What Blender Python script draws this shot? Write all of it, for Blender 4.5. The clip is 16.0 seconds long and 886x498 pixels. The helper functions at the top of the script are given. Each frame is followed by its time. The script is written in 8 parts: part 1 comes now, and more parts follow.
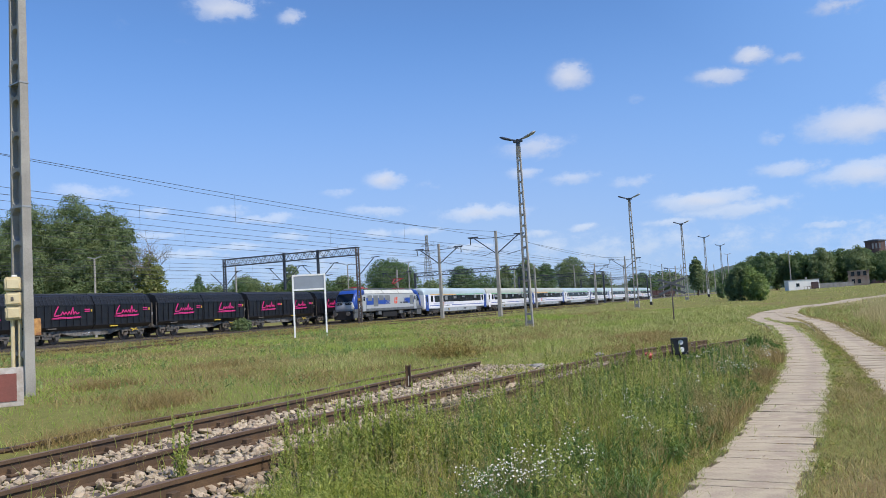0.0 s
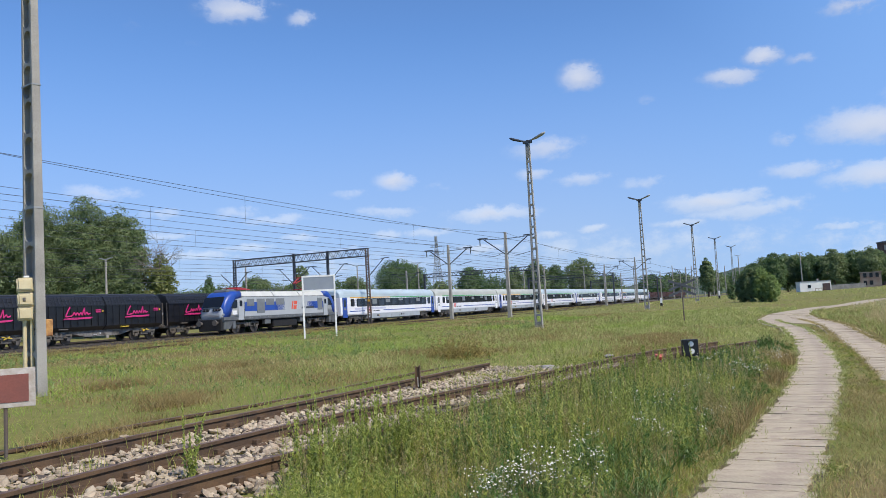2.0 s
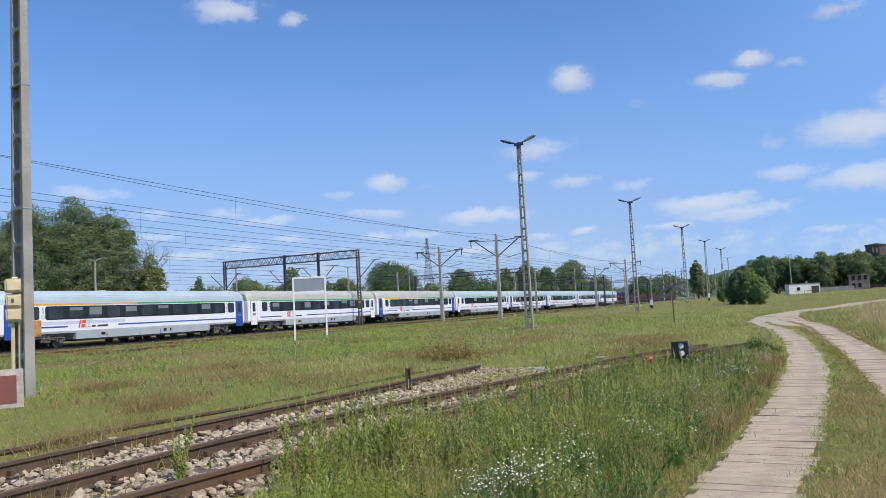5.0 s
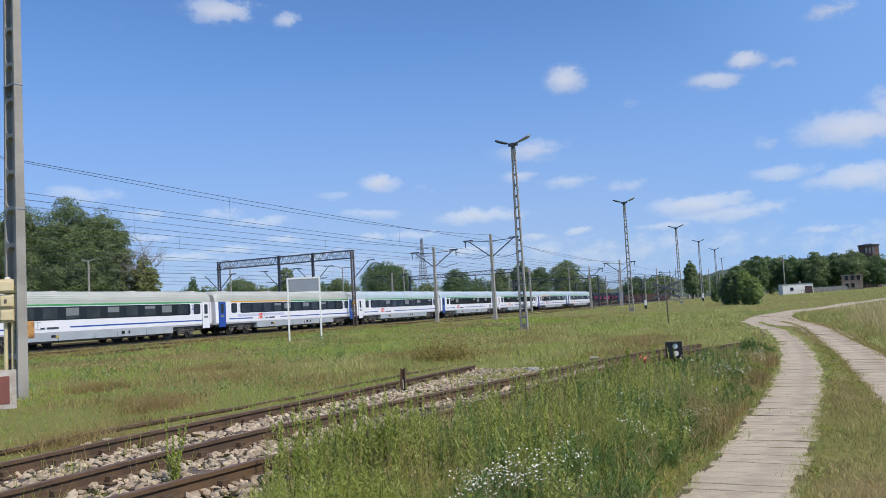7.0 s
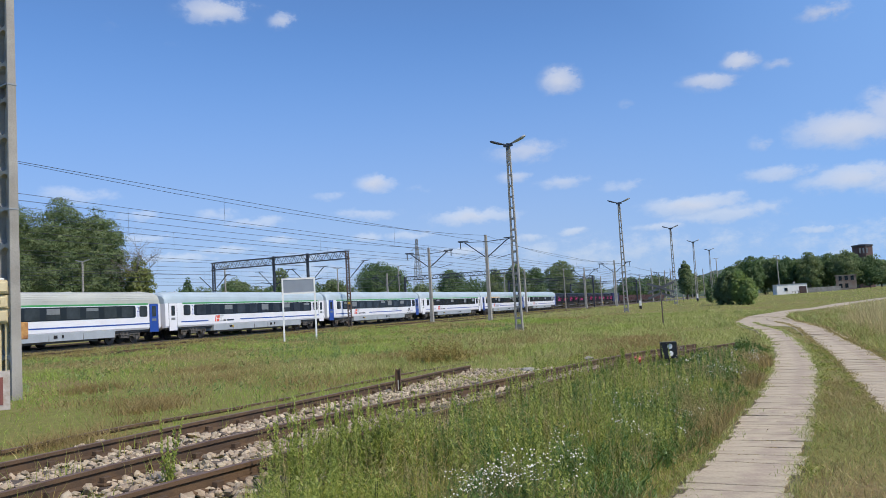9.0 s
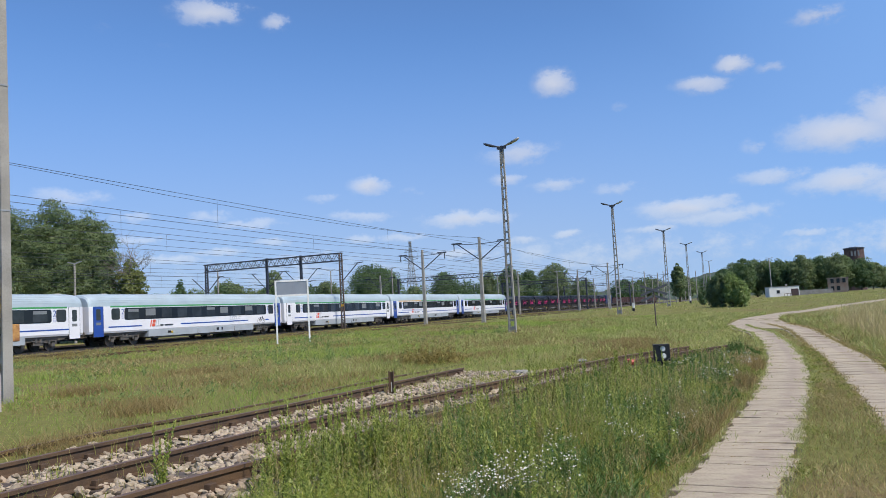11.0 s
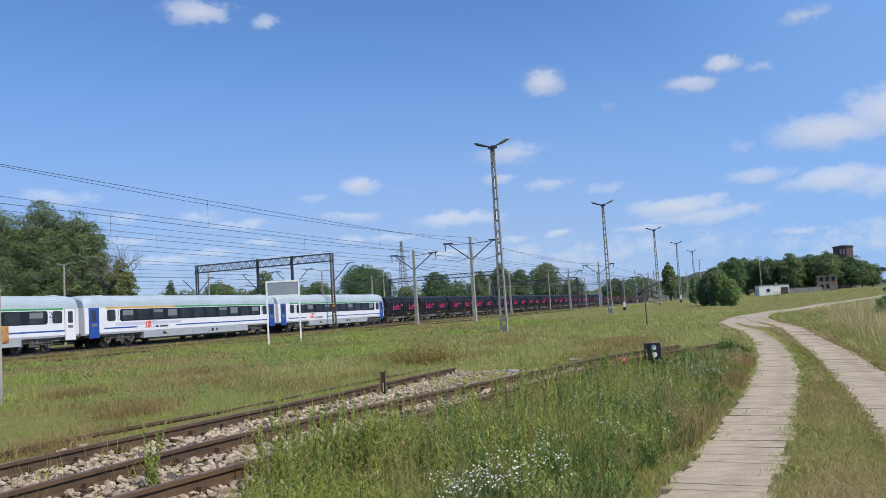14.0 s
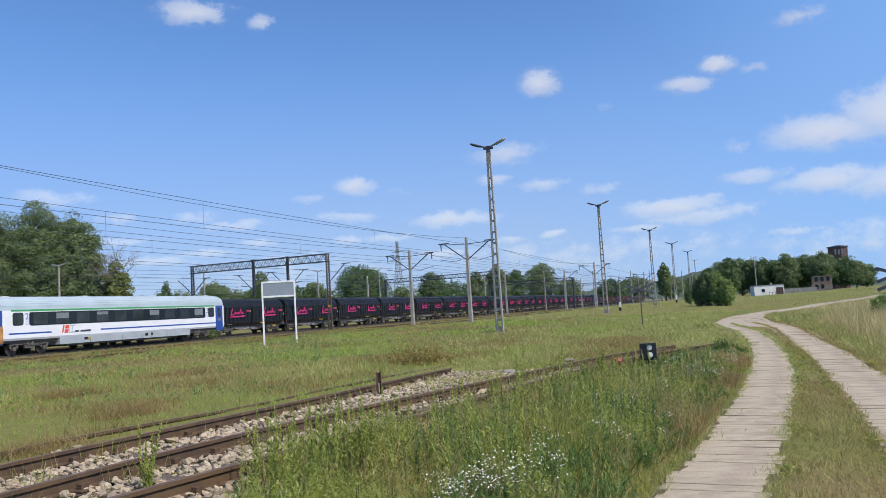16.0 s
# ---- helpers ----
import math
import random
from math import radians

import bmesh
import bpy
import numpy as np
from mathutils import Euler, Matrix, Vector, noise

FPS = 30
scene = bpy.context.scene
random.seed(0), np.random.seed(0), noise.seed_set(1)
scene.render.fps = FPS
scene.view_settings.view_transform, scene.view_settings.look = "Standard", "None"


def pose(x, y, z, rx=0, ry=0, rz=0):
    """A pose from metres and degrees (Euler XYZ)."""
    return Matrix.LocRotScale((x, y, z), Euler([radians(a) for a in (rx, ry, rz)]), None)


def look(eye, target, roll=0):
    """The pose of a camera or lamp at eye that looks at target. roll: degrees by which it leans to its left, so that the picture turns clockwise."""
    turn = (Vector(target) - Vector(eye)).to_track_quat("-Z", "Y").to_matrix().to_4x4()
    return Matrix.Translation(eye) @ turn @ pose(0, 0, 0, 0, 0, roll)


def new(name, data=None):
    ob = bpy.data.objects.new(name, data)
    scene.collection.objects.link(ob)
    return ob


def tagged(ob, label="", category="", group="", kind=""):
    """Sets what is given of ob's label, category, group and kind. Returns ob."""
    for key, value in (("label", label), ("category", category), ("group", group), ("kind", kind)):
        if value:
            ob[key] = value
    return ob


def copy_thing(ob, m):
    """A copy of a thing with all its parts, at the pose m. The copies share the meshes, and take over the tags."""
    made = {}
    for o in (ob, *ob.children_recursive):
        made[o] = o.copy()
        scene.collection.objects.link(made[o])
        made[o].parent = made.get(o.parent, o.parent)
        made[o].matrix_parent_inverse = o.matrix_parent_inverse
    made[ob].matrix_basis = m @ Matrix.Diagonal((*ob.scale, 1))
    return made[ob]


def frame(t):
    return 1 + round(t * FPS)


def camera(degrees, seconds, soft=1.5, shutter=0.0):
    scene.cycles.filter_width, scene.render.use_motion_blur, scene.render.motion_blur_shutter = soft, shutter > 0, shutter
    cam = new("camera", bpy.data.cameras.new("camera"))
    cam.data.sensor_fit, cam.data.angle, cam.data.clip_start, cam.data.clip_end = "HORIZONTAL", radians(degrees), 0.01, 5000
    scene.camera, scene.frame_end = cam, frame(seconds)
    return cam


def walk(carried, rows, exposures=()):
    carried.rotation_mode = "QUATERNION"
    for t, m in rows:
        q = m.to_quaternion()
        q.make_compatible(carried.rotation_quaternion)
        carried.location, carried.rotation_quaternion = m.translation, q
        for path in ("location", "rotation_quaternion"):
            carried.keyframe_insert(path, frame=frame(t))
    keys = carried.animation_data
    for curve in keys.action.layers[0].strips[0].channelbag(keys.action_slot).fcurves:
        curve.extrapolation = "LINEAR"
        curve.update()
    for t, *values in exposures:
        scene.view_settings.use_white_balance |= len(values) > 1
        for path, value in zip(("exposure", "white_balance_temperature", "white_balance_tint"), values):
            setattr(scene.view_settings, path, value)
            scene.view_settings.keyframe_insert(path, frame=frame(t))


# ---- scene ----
# World: X runs along the main line (away from the eye), Y across it, Z up. The main rails lie at Z = 0.49.
EYE = (0.0, 0.0, 1.7)
cam = camera(58.5, 16.0, soft=0.55)


def view(heading, rise, lean):
    a, b = radians(heading), radians(rise)
    aim = (EYE[0] + math.cos(b) * math.cos(a), EYE[1] + math.cos(b) * math.sin(a), EYE[2] + math.sin(b))
    return look(EYE, aim, -lean)


walk(cam, [(t, view(a, b, c)) for t, a, b, c in (
    (0.0, 23.063, 4.182, 3.276), (0.5, 23.464, 4.224, 3.218), (1.0, 23.776, 4.268, 3.196), (1.5, 23.842, 4.293, 3.245),
    (2.0, 23.746, 4.301, 3.198), (2.5, 23.674, 4.326, 3.217), (3.0, 23.582, 4.334, 3.161), (3.5, 23.446, 4.337, 3.165),
    (4.0, 23.325, 4.358, 3.134), (6.5, 22.763, 4.411, 3.164), (7.0, 22.686, 4.4, 3.157), (7.5, 22.614, 4.373, 3.127),
    (8.0, 22.536, 4.406, 3.195), (8.5, 22.42, 4.442, 3.229), (9.0, 22.326, 4.418, 3.214), (11.5, 21.714, 4.612, 3.241),
    (12.0, 21.599, 4.667, 3.336), (12.5, 21.491, 4.669, 3.404), (13.0, 21.428, 4.633, 3.439), (13.5, 21.358, 4.536, 3.398),
    (14.0, 21.209, 4.508, 3.451), (14.5, 21.143, 4.509, 3.447), (15.0, 21.072, 4.521, 3.455), (15.5, 20.988, 4.516, 3.454),
    (16.0, 20.903, 4.519, 3.5))],
    exposures=((0.0, 0.07), (4.2, 0.06), (6.3, -0.02), (9.2, -0.03), (11.3, -0.03), (14.0, -0.04), (14.5, 0.06), (15.2, 0.03), (16.0, 0.04)))

# ---------------------------------------------------------------- light
SUN_TO = Vector((-0.30, -0.90, 1.08)).normalized()
world = bpy.data.worlds.new("sky")
scene.world = world
world.use_nodes = True
_n = world.node_tree.nodes
_sky = _n.new("ShaderNodeTexSky")
_sky.sky_type = "NISHITA"
_sky.sun_disc = False
_sky.sun_elevation = math.asin(SUN_TO.z)
_sky.sun_rotation = math.atan2(SUN_TO.x, SUN_TO.y)
_sky.altitude = 1200
_sky.air_density = 1.0
_sky.dust_density = 0.1
_sky.ozone_density = 3.0
_tint = _n.new("ShaderNodeMix")
_tint.data_type, _tint.blend_type = "RGBA", "MULTIPLY"
_tint.inputs["Factor"].default_value = 1.0
_tint.inputs["B"].default_value = (0.80, 1.02, 1.29, 1)
world.node_tree.links.new(_sky.outputs[0], _tint.inputs["A"])
world.node_tree.links.new(_tint.outputs["Result"], _n["Background"].inputs["Color"])
_n["Background"].inputs["Strength"].default_value = 0.126
sun = new("sun", bpy.data.lights.new("sun", "SUN"))
sun.data.energy = 4.1
sun.data.angle = radians(0.53)
sun.data.color = (1.0, 0.91, 0.77)
sun.matrix_world = look(SUN_TO * 100, (0, 0, 0))


# ---------------------------------------------------------------- materials
def material(name, color, rough=0.7, metal=0.0, vary=0.15, scale=3.0, fine=40.0, bump=0.0, second=None, patch=0.5,
             random_tone=0.0, spec=0.5, dist=0.01):
    """Two scales of variation on a base colour, with fine relief."""
    m = bpy.data.materials.new(name)
    m.use_nodes = True
    nt = m.node_tree
    n, l = nt.nodes, nt.links
    p = n["Principled BSDF"]
    p.inputs["Roughness"].default_value = rough
    p.inputs["Metallic"].default_value = metal
    p.inputs["Specular IOR Level"].default_value = spec
    tc = n.new("ShaderNodeTexCoord")
    a = n.new("ShaderNodeTexNoise")
    a.inputs["Scale"].default_value = scale
    a.inputs["Detail"].default_value = 5
    b = n.new("ShaderNodeTexNoise")
    b.inputs["Scale"].default_value = fine
    b.inputs["Detail"].default_value = 3
    l.new(tc.outputs["Object"], a.inputs["Vector"])
    l.new(tc.outputs["Object"], b.inputs["Vector"])
    ramp = n.new("ShaderNodeMapRange")
    ramp.inputs["From Min"].default_value = 0.5 - 0.25 * (1.01 - patch)
    ramp.inputs["From Max"].default_value = 0.5 + 0.25 * (1.01 - patch)
    l.new(a.outputs["Fac"], ramp.inputs["Value"])
    mix = n.new("ShaderNodeMix")
    mix.data_type = "RGBA"
    c2 = second or tuple(min(1.0, c * (1 - vary)) for c in color)
    mix.inputs["A"].default_value = (*color, 1)
    mix.inputs["B"].default_value = (*c2, 1)
    l.new(ramp.outputs[0], mix.inputs["Factor"])
    hsv = n.new("ShaderNodeHueSaturation")
    l.new(mix.outputs["Result"], hsv.inputs["Color"])
    val = n.new("ShaderNodeMath")
    val.operation = "MULTIPLY_ADD"
    val.inputs[1].default_value = vary * 1.6
    val.inputs[2].default_value = 1 - vary * 0.8
    l.new(b.outputs["Fac"], val.inputs[0])
    out = val.outputs[0]
    if random_tone:
        for node, sock in ((n.new("ShaderNodeObjectInfo"), "Random"), (n.new("ShaderNodeNewGeometry"), "Random Per Island")):
            k = n.new("ShaderNodeMath")
            k.operation = "MULTIPLY_ADD"
            k.inputs[1].default_value = random_tone
            k.inputs[2].default_value = 1 - random_tone / 2
            l.new(node.outputs[sock], k.inputs[0])
            mul = n.new("ShaderNodeMath")
            mul.operation = "MULTIPLY"
            l.new(out, mul.inputs[0])
            l.new(k.outputs[0], mul.inputs[1])
            out = mul.outputs[0]
    l.new(out, hsv.inputs["Value"])
    l.new(hsv.outputs[0], p.inputs["Base Color"])
    if bump:
        bp = n.new("ShaderNodeBump")
        bp.inputs["Strength"].default_value = bump
        bp.inputs["Distance"].default_value = dist
        l.new(b.outputs["Fac"], bp.inputs["Height"])
        l.new(bp.outputs[0], p.inputs["Normal"])
    return m


CONCRETE = material("concrete", (0.36, 0.34, 0.31), 0.9, vary=0.3, scale=1.2, fine=35, bump=0.5, second=(0.27, 0.255, 0.23))
SLAB = material("path concrete", (0.50, 0.425, 0.30), 0.92, vary=0.3, scale=3.0, fine=28, bump=0.6, second=(0.40, 0.32, 0.24), random_tone=0.13)
RUST = material("rusty steel", (0.128, 0.077, 0.041), 0.85, 0.0, vary=0.4, scale=4, fine=60, bump=0.4, second=(0.082, 0.052, 0.033))
RAILTOP = material("rail head", (0.20, 0.135, 0.095), 0.65, 0.1, vary=0.3, scale=5, fine=50, second=(0.13, 0.08, 0.06))
MAINRAIL = material("worn rail steel", (0.15, 0.12, 0.10), 0.55, 0.4, vary=0.3)
SLEEPER = material("weathered sleeper wood", (0.13, 0.105, 0.085), 0.9, vary=0.35, scale=3, fine=40, bump=0.6, second=(0.085, 0.065, 0.055), random_tone=0.3)
STONE = material("ballast stone", (0.45, 0.38, 0.275), 0.9, vary=0.25, scale=6, fine=60, bump=0.5, second=(0.35, 0.27, 0.195), random_tone=0.6)
GALV = material("galvanised steel", (0.36, 0.37, 0.38), 0.55, 0.4, vary=0.2, scale=2, fine=30)
DARKSTEEL = material("dark painted steel", (0.075, 0.085, 0.105), 0.6, 0.3, vary=0.3, scale=2, fine=30)
RUSTGREY = material("rust stained steel", (0.13, 0.12, 0.115), 0.7, 0.3, vary=0.35, scale=1.5, fine=20, second=(0.16, 0.095, 0.06))
WIRE = material("wire", (0.10, 0.105, 0.115), 0.6, 0.5, vary=0.1)
WHITEPAINT = material("white paint", (0.80, 0.80, 0.79), 0.5, vary=0.08, scale=3, fine=30)
BLACKPAINT = material("black paint", (0.012, 0.012, 0.014), 0.45, vary=0.2)
CREAM = material("cream enamel", (0.66, 0.57, 0.36), 0.45, vary=0.12, scale=3, fine=25, second=(0.58, 0.48, 0.29))
REDBOARD = material("faded red board", (0.24, 0.075, 0.055), 0.7, vary=0.25, scale=3, fine=40, second=(0.20, 0.07, 0.055))
ORANGEBOX = material("orange rusty box", (0.55, 0.30, 0.10), 0.7, vary=0.3, scale=8, fine=40, second=(0.30, 0.13, 0.05))
SIGNGREY = material("translucent grey sheet", (0.26, 0.29, 0.34), 0.4, vary=0.1, scale=1.5, fine=20)


# ---------------------------------------------------------------- mesh tools
def part(name, bm, mat, parent=None, label="", at=None, smooth=False):
    me = bpy.data.meshes.new(name)
    bm.normal_update()
    if smooth:
        for f in bm.faces:
            f.smooth = True
    bm.to_mesh(me)
    bm.free()
    me.materials.append(mat)
    ob = new(name, me)
    if parent is not None:
        ob.parent = parent
    if at is not None:
        ob.matrix_basis = at
    if label:
        ob["label"] = label
    return ob


def shared(name, mesh, parent, at):
    ob = new(name, mesh)
    ob.parent = parent
    ob.matrix_basis = at
    return ob


def empty(name, m=None):
    ob = new(name)
    if m is not None:
        ob.matrix_basis = m
    return ob


def box(bm, x0, x1, y0, y1, z0, z1):
    v = [bm.verts.new(p) for p in ((x0, y0, z0), (x1, y0, z0), (x1, y1, z0), (x0, y1, z0),
                                   (x0, y0, z1), (x1, y0, z1), (x1, y1, z1), (x0, y1, z1))]
    for q in ((0, 3, 2, 1), (4, 5, 6, 7), (0, 1, 5, 4), (1, 2, 6, 5), (2, 3, 7, 6), (3, 0, 4, 7)):
        bm.faces.new([v[i] for i in q])
    return bm


def boxes(*sizes, bevel=0.0):
    bm = bmesh.new()
    for s in sizes:
        box(bm, *s)
    if bevel:
        bmesh.ops.bevel(bm, geom=list(bm.edges), offset=bevel, segments=1, affect="EDGES")
    return bm


def tube(bm, a, b, r0, r1=None, sides=8):
    """A round bar from a to b."""
    a, b = Vector(a), Vector(b)
    r1 = r0 if r1 is None else r1
    d = (b - a).normalized()
    s = d.orthogonal().normalized()
    t = d.cross(s)
    ra, rb = [], []
    for i in range(sides):
        k = 2 * math.pi * i / sides
        o = s * math.cos(k) + t * math.sin(k)
        ra.append(bm.verts.new(a + o * r0))
        rb.append(bm.verts.new(b + o * r1))
    for i in range(sides):
        j = (i + 1) % sides
        bm.faces.new((ra[i], ra[j], rb[j], rb[i]))
    bm.faces.new(ra[::-1])
    bm.faces.new(rb)
    return bm


def cable(bm, pts, radii, sides=4):
    """One unbroken round wire through points that run along x."""
    rows = [[bm.verts.new((p[0], p[1] + r * math.cos(6.2832 * k / sides), p[2] + r * math.sin(6.2832 * k / sides))) for k in range(sides)] for p, r in zip(pts, radii)]
    for a, b in zip(rows, rows[1:]):
        for i in range(sides):
            j = (i + 1) % sides
            bm.faces.new((a[i], a[j], b[j], b[i]))
    return bm


def bar(bm, a, b, w, h=None):
    """A square bar from a to b."""
    h = w if h is None else h
    a, b = Vector(a), Vector(b)
    d = (b - a).normalized()
    up = Vector((0, 0, 1)) if abs(d.z) < 0.95 else Vector((1, 0, 0))
    s = d.cross(up).normalized() * w / 2
    t = s.cross(d).normalized() * h / 2
    q = [[bm.verts.new(p + i * s + j * t) for i, j in ((-1, -1), (1, -1), (1, 1), (-1, 1))] for p in (a, b)]
    for i in range(4):
        j = (i + 1) % 4
        bm.faces.new((q[0][i], q[0][j], q[1][j], q[1][i]))
    bm.faces.new(q[0][::-1])
    bm.faces.new(q[1])
    return bm


def bars(*pairs, w=0.08):
    bm = bmesh.new()
    for a, b in pairs:
        bar(bm, a, b, w)
    return bm


def sweep(bm, sections, closed=True, caps=True):
    """Joins sections (lists of points of equal length) into a skin."""
    rows = [[bm.verts.new(p) for p in s] for s in sections]
    n = len(rows[0])
    for a, b in zip(rows, rows[1:]):
        for i in range(n if closed else n - 1):
            j = (i + 1) % n
            bm.faces.new((a[i], a[j], b[j], b[i]))
    if caps and closed:
        bm.faces.new(rows[0][::-1])
        bm.faces.new(rows[-1])
    bmesh.ops.recalc_face_normals(bm, faces=bm.faces)
    return bm


def rounded_box(bm, c, sx, sy, sz, bevel):
    b = boxes((c[0] - sx / 2, c[0] + sx / 2, c[1] - sy / 2, c[1] + sy / 2, c[2] - sz / 2, c[2] + sz / 2))
    bmesh.ops.bevel(b, geom=list(b.edges), offset=bevel, segments=3, affect="EDGES")
    return b


def smooth_step(a, b, x):
    t = np.clip((np.asarray(x, float) - a) / (b - a), 0, 1)
    return t * t * (3 - 2 * t)


def line_y(points, x):
    return np.interp(x, [p[0] for p in points], [p[1] for p in points])


# centre lines of the two wheel tracks of the slab path, and of the siding rails
LANE_A = ((-6, 0.95), (5, 0.62), (7.1, 0.47), (9.1, 0.26), (11, 0.14), (13.9, -0.09), (18.8, -0.33), (23.9, -0.35), (29.2, -0.24), (38, 0.2),
          (44, 1.15), (50, 1.6), (56, 1.3), (62, 0.3), (71, -2.2), (84, -7.4), (110, -17), (150, -30))
LANE_B = ((-6, -1.6), (8, -1.65), (14, -1.75), (20, -1.75), (23.6, -1.7), (29, -1.63), (37.5, -1.45), (44, -1.1), (50, -0.3), (56, 0.0),
          (62, -0.8), (71, -3.2), (84, -8.4), (110, -18), (150, -31))


def ground_height(x, y):
    x, y = np.asarray(x, float), np.asarray(y, float)
    z = np.interp(y, [-300, -30, -3, 1.5, 4.6, 9.6, 16, 24, 36, 42, 60, 90, 400],
                  [1.0, 0.5, 0.0, 0.0, 0.13, 0.17, 0.22, 0.38, 0.36, 0.26, 0.26, 0.5, 3.0])
    z = z + 0.0062 * np.clip(x - 48, 0, 130) * (1 - smooth_step(12, 34, y))
    z = z + 0.045 * np.sin(x * 0.43 + 1.3) * np.sin(y * 0.37) * smooth_step(9, 14, np.hypot(x, y)) * (1 - smooth_step(30, 40, y))
    return z


def gz(x, y):
    return float(ground_height(x, y))


# ---------------------------------------------------------------- ground
def grid_lines(*spans):
    out = []
    for a, b, step in spans:
        out += list(np.arange(a, b, step))
    return np.array(out + [spans[-1][1]])


def make_ground():
    xs = grid_lines((-4000, -400, 900), (-400, -40, 60), (-40, -4, 4), (-4, 40, 0.5), (40, 110, 1.5), (110, 300, 8), (300, 900, 60), (900, 4500, 900))
    ys = grid_lines((-4000, -400, 900), (-400, -40, 45), (-40, -6, 3), (-6, 20, 0.5), (20, 62, 1.0), (62, 140, 6), (140, 500, 45), (500, 4000, 875))
    gx, gy = np.meshgrid(xs, ys, indexing="ij")
    g = ground_height(gx, gy)
    rng = np.random.default_rng(5)
    near = (np.hypot(gx, gy) < 60) & (gy < 40)
    g = g + near * rng.normal(0, 0.012, g.shape)
    co = np.stack([gx, gy, g], -1).reshape(-1, 3)
    nx, ny = len(xs), len(ys)
    i = (np.arange(nx - 1)[:, None] * ny + np.arange(ny - 1)[None, :]).ravel()
    quads = np.stack([i, i + ny, i + ny + 1, i + 1], -1)
    me = bpy.data.meshes.new("ground")
    me.from_pydata(co.tolist(), [], quads.tolist())
    me.polygons.foreach_set("use_smooth", [True] * len(me.polygons))
    me.materials.append(GROUND)
    ob = new("ground", me)
    return tagged(ob, "rough grassy railway yard ground with bare brown patches", "ground", kind="structure")


def ground_material():
    m = bpy.data.materials.new("grass ground")
    m.use_nodes = True
    n, l = m.node_tree.nodes, m.node_tree.links
    p = n["Principled BSDF"]
    p.inputs["Roughness"].default_value = 0.95
    p.inputs["Specular IOR Level"].default_value = 0.15
    tc = n.new("ShaderNodeTexCoord")

    def noise_at(scale, detail=6):
        k = n.new("ShaderNodeTexNoise")
        k.inputs["Scale"].default_value = scale
        k.inputs["Detail"].default_value = detail
        l.new(tc.outputs["Object"], k.inputs["Vector"])
        return k.outputs["Fac"]

    def ramp(fac, lo, hi):
        r = n.new("ShaderNodeMapRange")
        r.inputs["From Min"].default_value, r.inputs["From Max"].default_value = lo, hi
        l.new(fac, r.inputs["Value"])
        return r.outputs[0]

    def mixed(fac, a, b):
        k = n.new("ShaderNodeMix")
        k.data_type = "RGBA"
        l.new(fac, k.inputs["Factor"])
        for s, v in (("A", a), ("B", b)):
            if isinstance(v, tuple):
                k.inputs[s].default_value = (*v, 1)
            else:
                l.new(v, k.inputs[s])
        return k.outputs["Result"]

    green = mixed(ramp(noise_at(6.0), 0.35, 0.65), (0.173, 0.177, 0.049), (0.236, 0.222, 0.071))
    dry = mixed(ramp(noise_at(9.0), 0.35, 0.65), (0.263, 0.212, 0.092), (0.200, 0.143, 0.067))
    both = mixed(ramp(noise_at(0.22), 0.50, 0.66), green, dry)
    l.new(both, p.inputs["Base Color"])
    bp = n.new("ShaderNodeBump")
    bp.inputs["Strength"].default_value = 0.8
    bp.inputs["Distance"].default_value = 0.05
    l.new(noise_at(14.0, 8), bp.inputs["Height"])
    l.new(bp.outputs[0], p.inputs["Normal"])
    return m


GROUND = ground_material()
make_ground()

RAIL_SHAPE = ((-0.036, 0.0), (-0.036, -0.035), (-0.012, -0.045), (-0.012, -0.125), (-0.065, -0.14), (-0.065, -0.155),
              (0.065, -0.155), (0.065, -0.14), (0.012, -0.125), (0.012, -0.045), (0.036, -0.035), (0.036, 0.0))


def rail(name, pts, mat, parent):
    """A rail along points (x, y, z of its head)."""
    bm = bmesh.new()
    secs = []
    for i, p in enumerate(pts):
        a, b = Vector(pts[max(i - 1, 0)]), Vector(pts[min(i + 1, len(pts) - 1)])
        d = (b - a)
        s = Vector((-d.y, d.x, 0)).normalized()
        secs.append([Vector(p) + s * u + Vector((0, 0, w)) for u, w in RAIL_SHAPE])
    sweep(bm, secs)
    return part(name, bm, mat, parent)


def curve_points(pts, step):
    """Points every step metres along x on a smooth line through (x, y, z) stations."""
    xs = np.arange(pts[0][0], pts[-1][0] + 1e-6, step)
    px = [p[0] for p in pts]
    y, z = np.interp(xs, px, [p[1] for p in pts]), np.interp(xs, px, [p[2] for p in pts])
    k = 5
    if len(xs) > 3 * k:
        pad = lambda v: np.convolve(np.pad(v, k, mode="reflect", reflect_type="odd"), np.ones(2 * k + 1) / (2 * k + 1), "valid")
        y, z = pad(y), pad(z)
    return [(float(a), float(b), float(c)) for a, b, c in zip(xs, y, z)]


MAIN_Z = 0.49
MAIN_Y = 46.46 + 1.42        # passenger train's track
FREIGHT_Y = MAIN_Y + 4.75


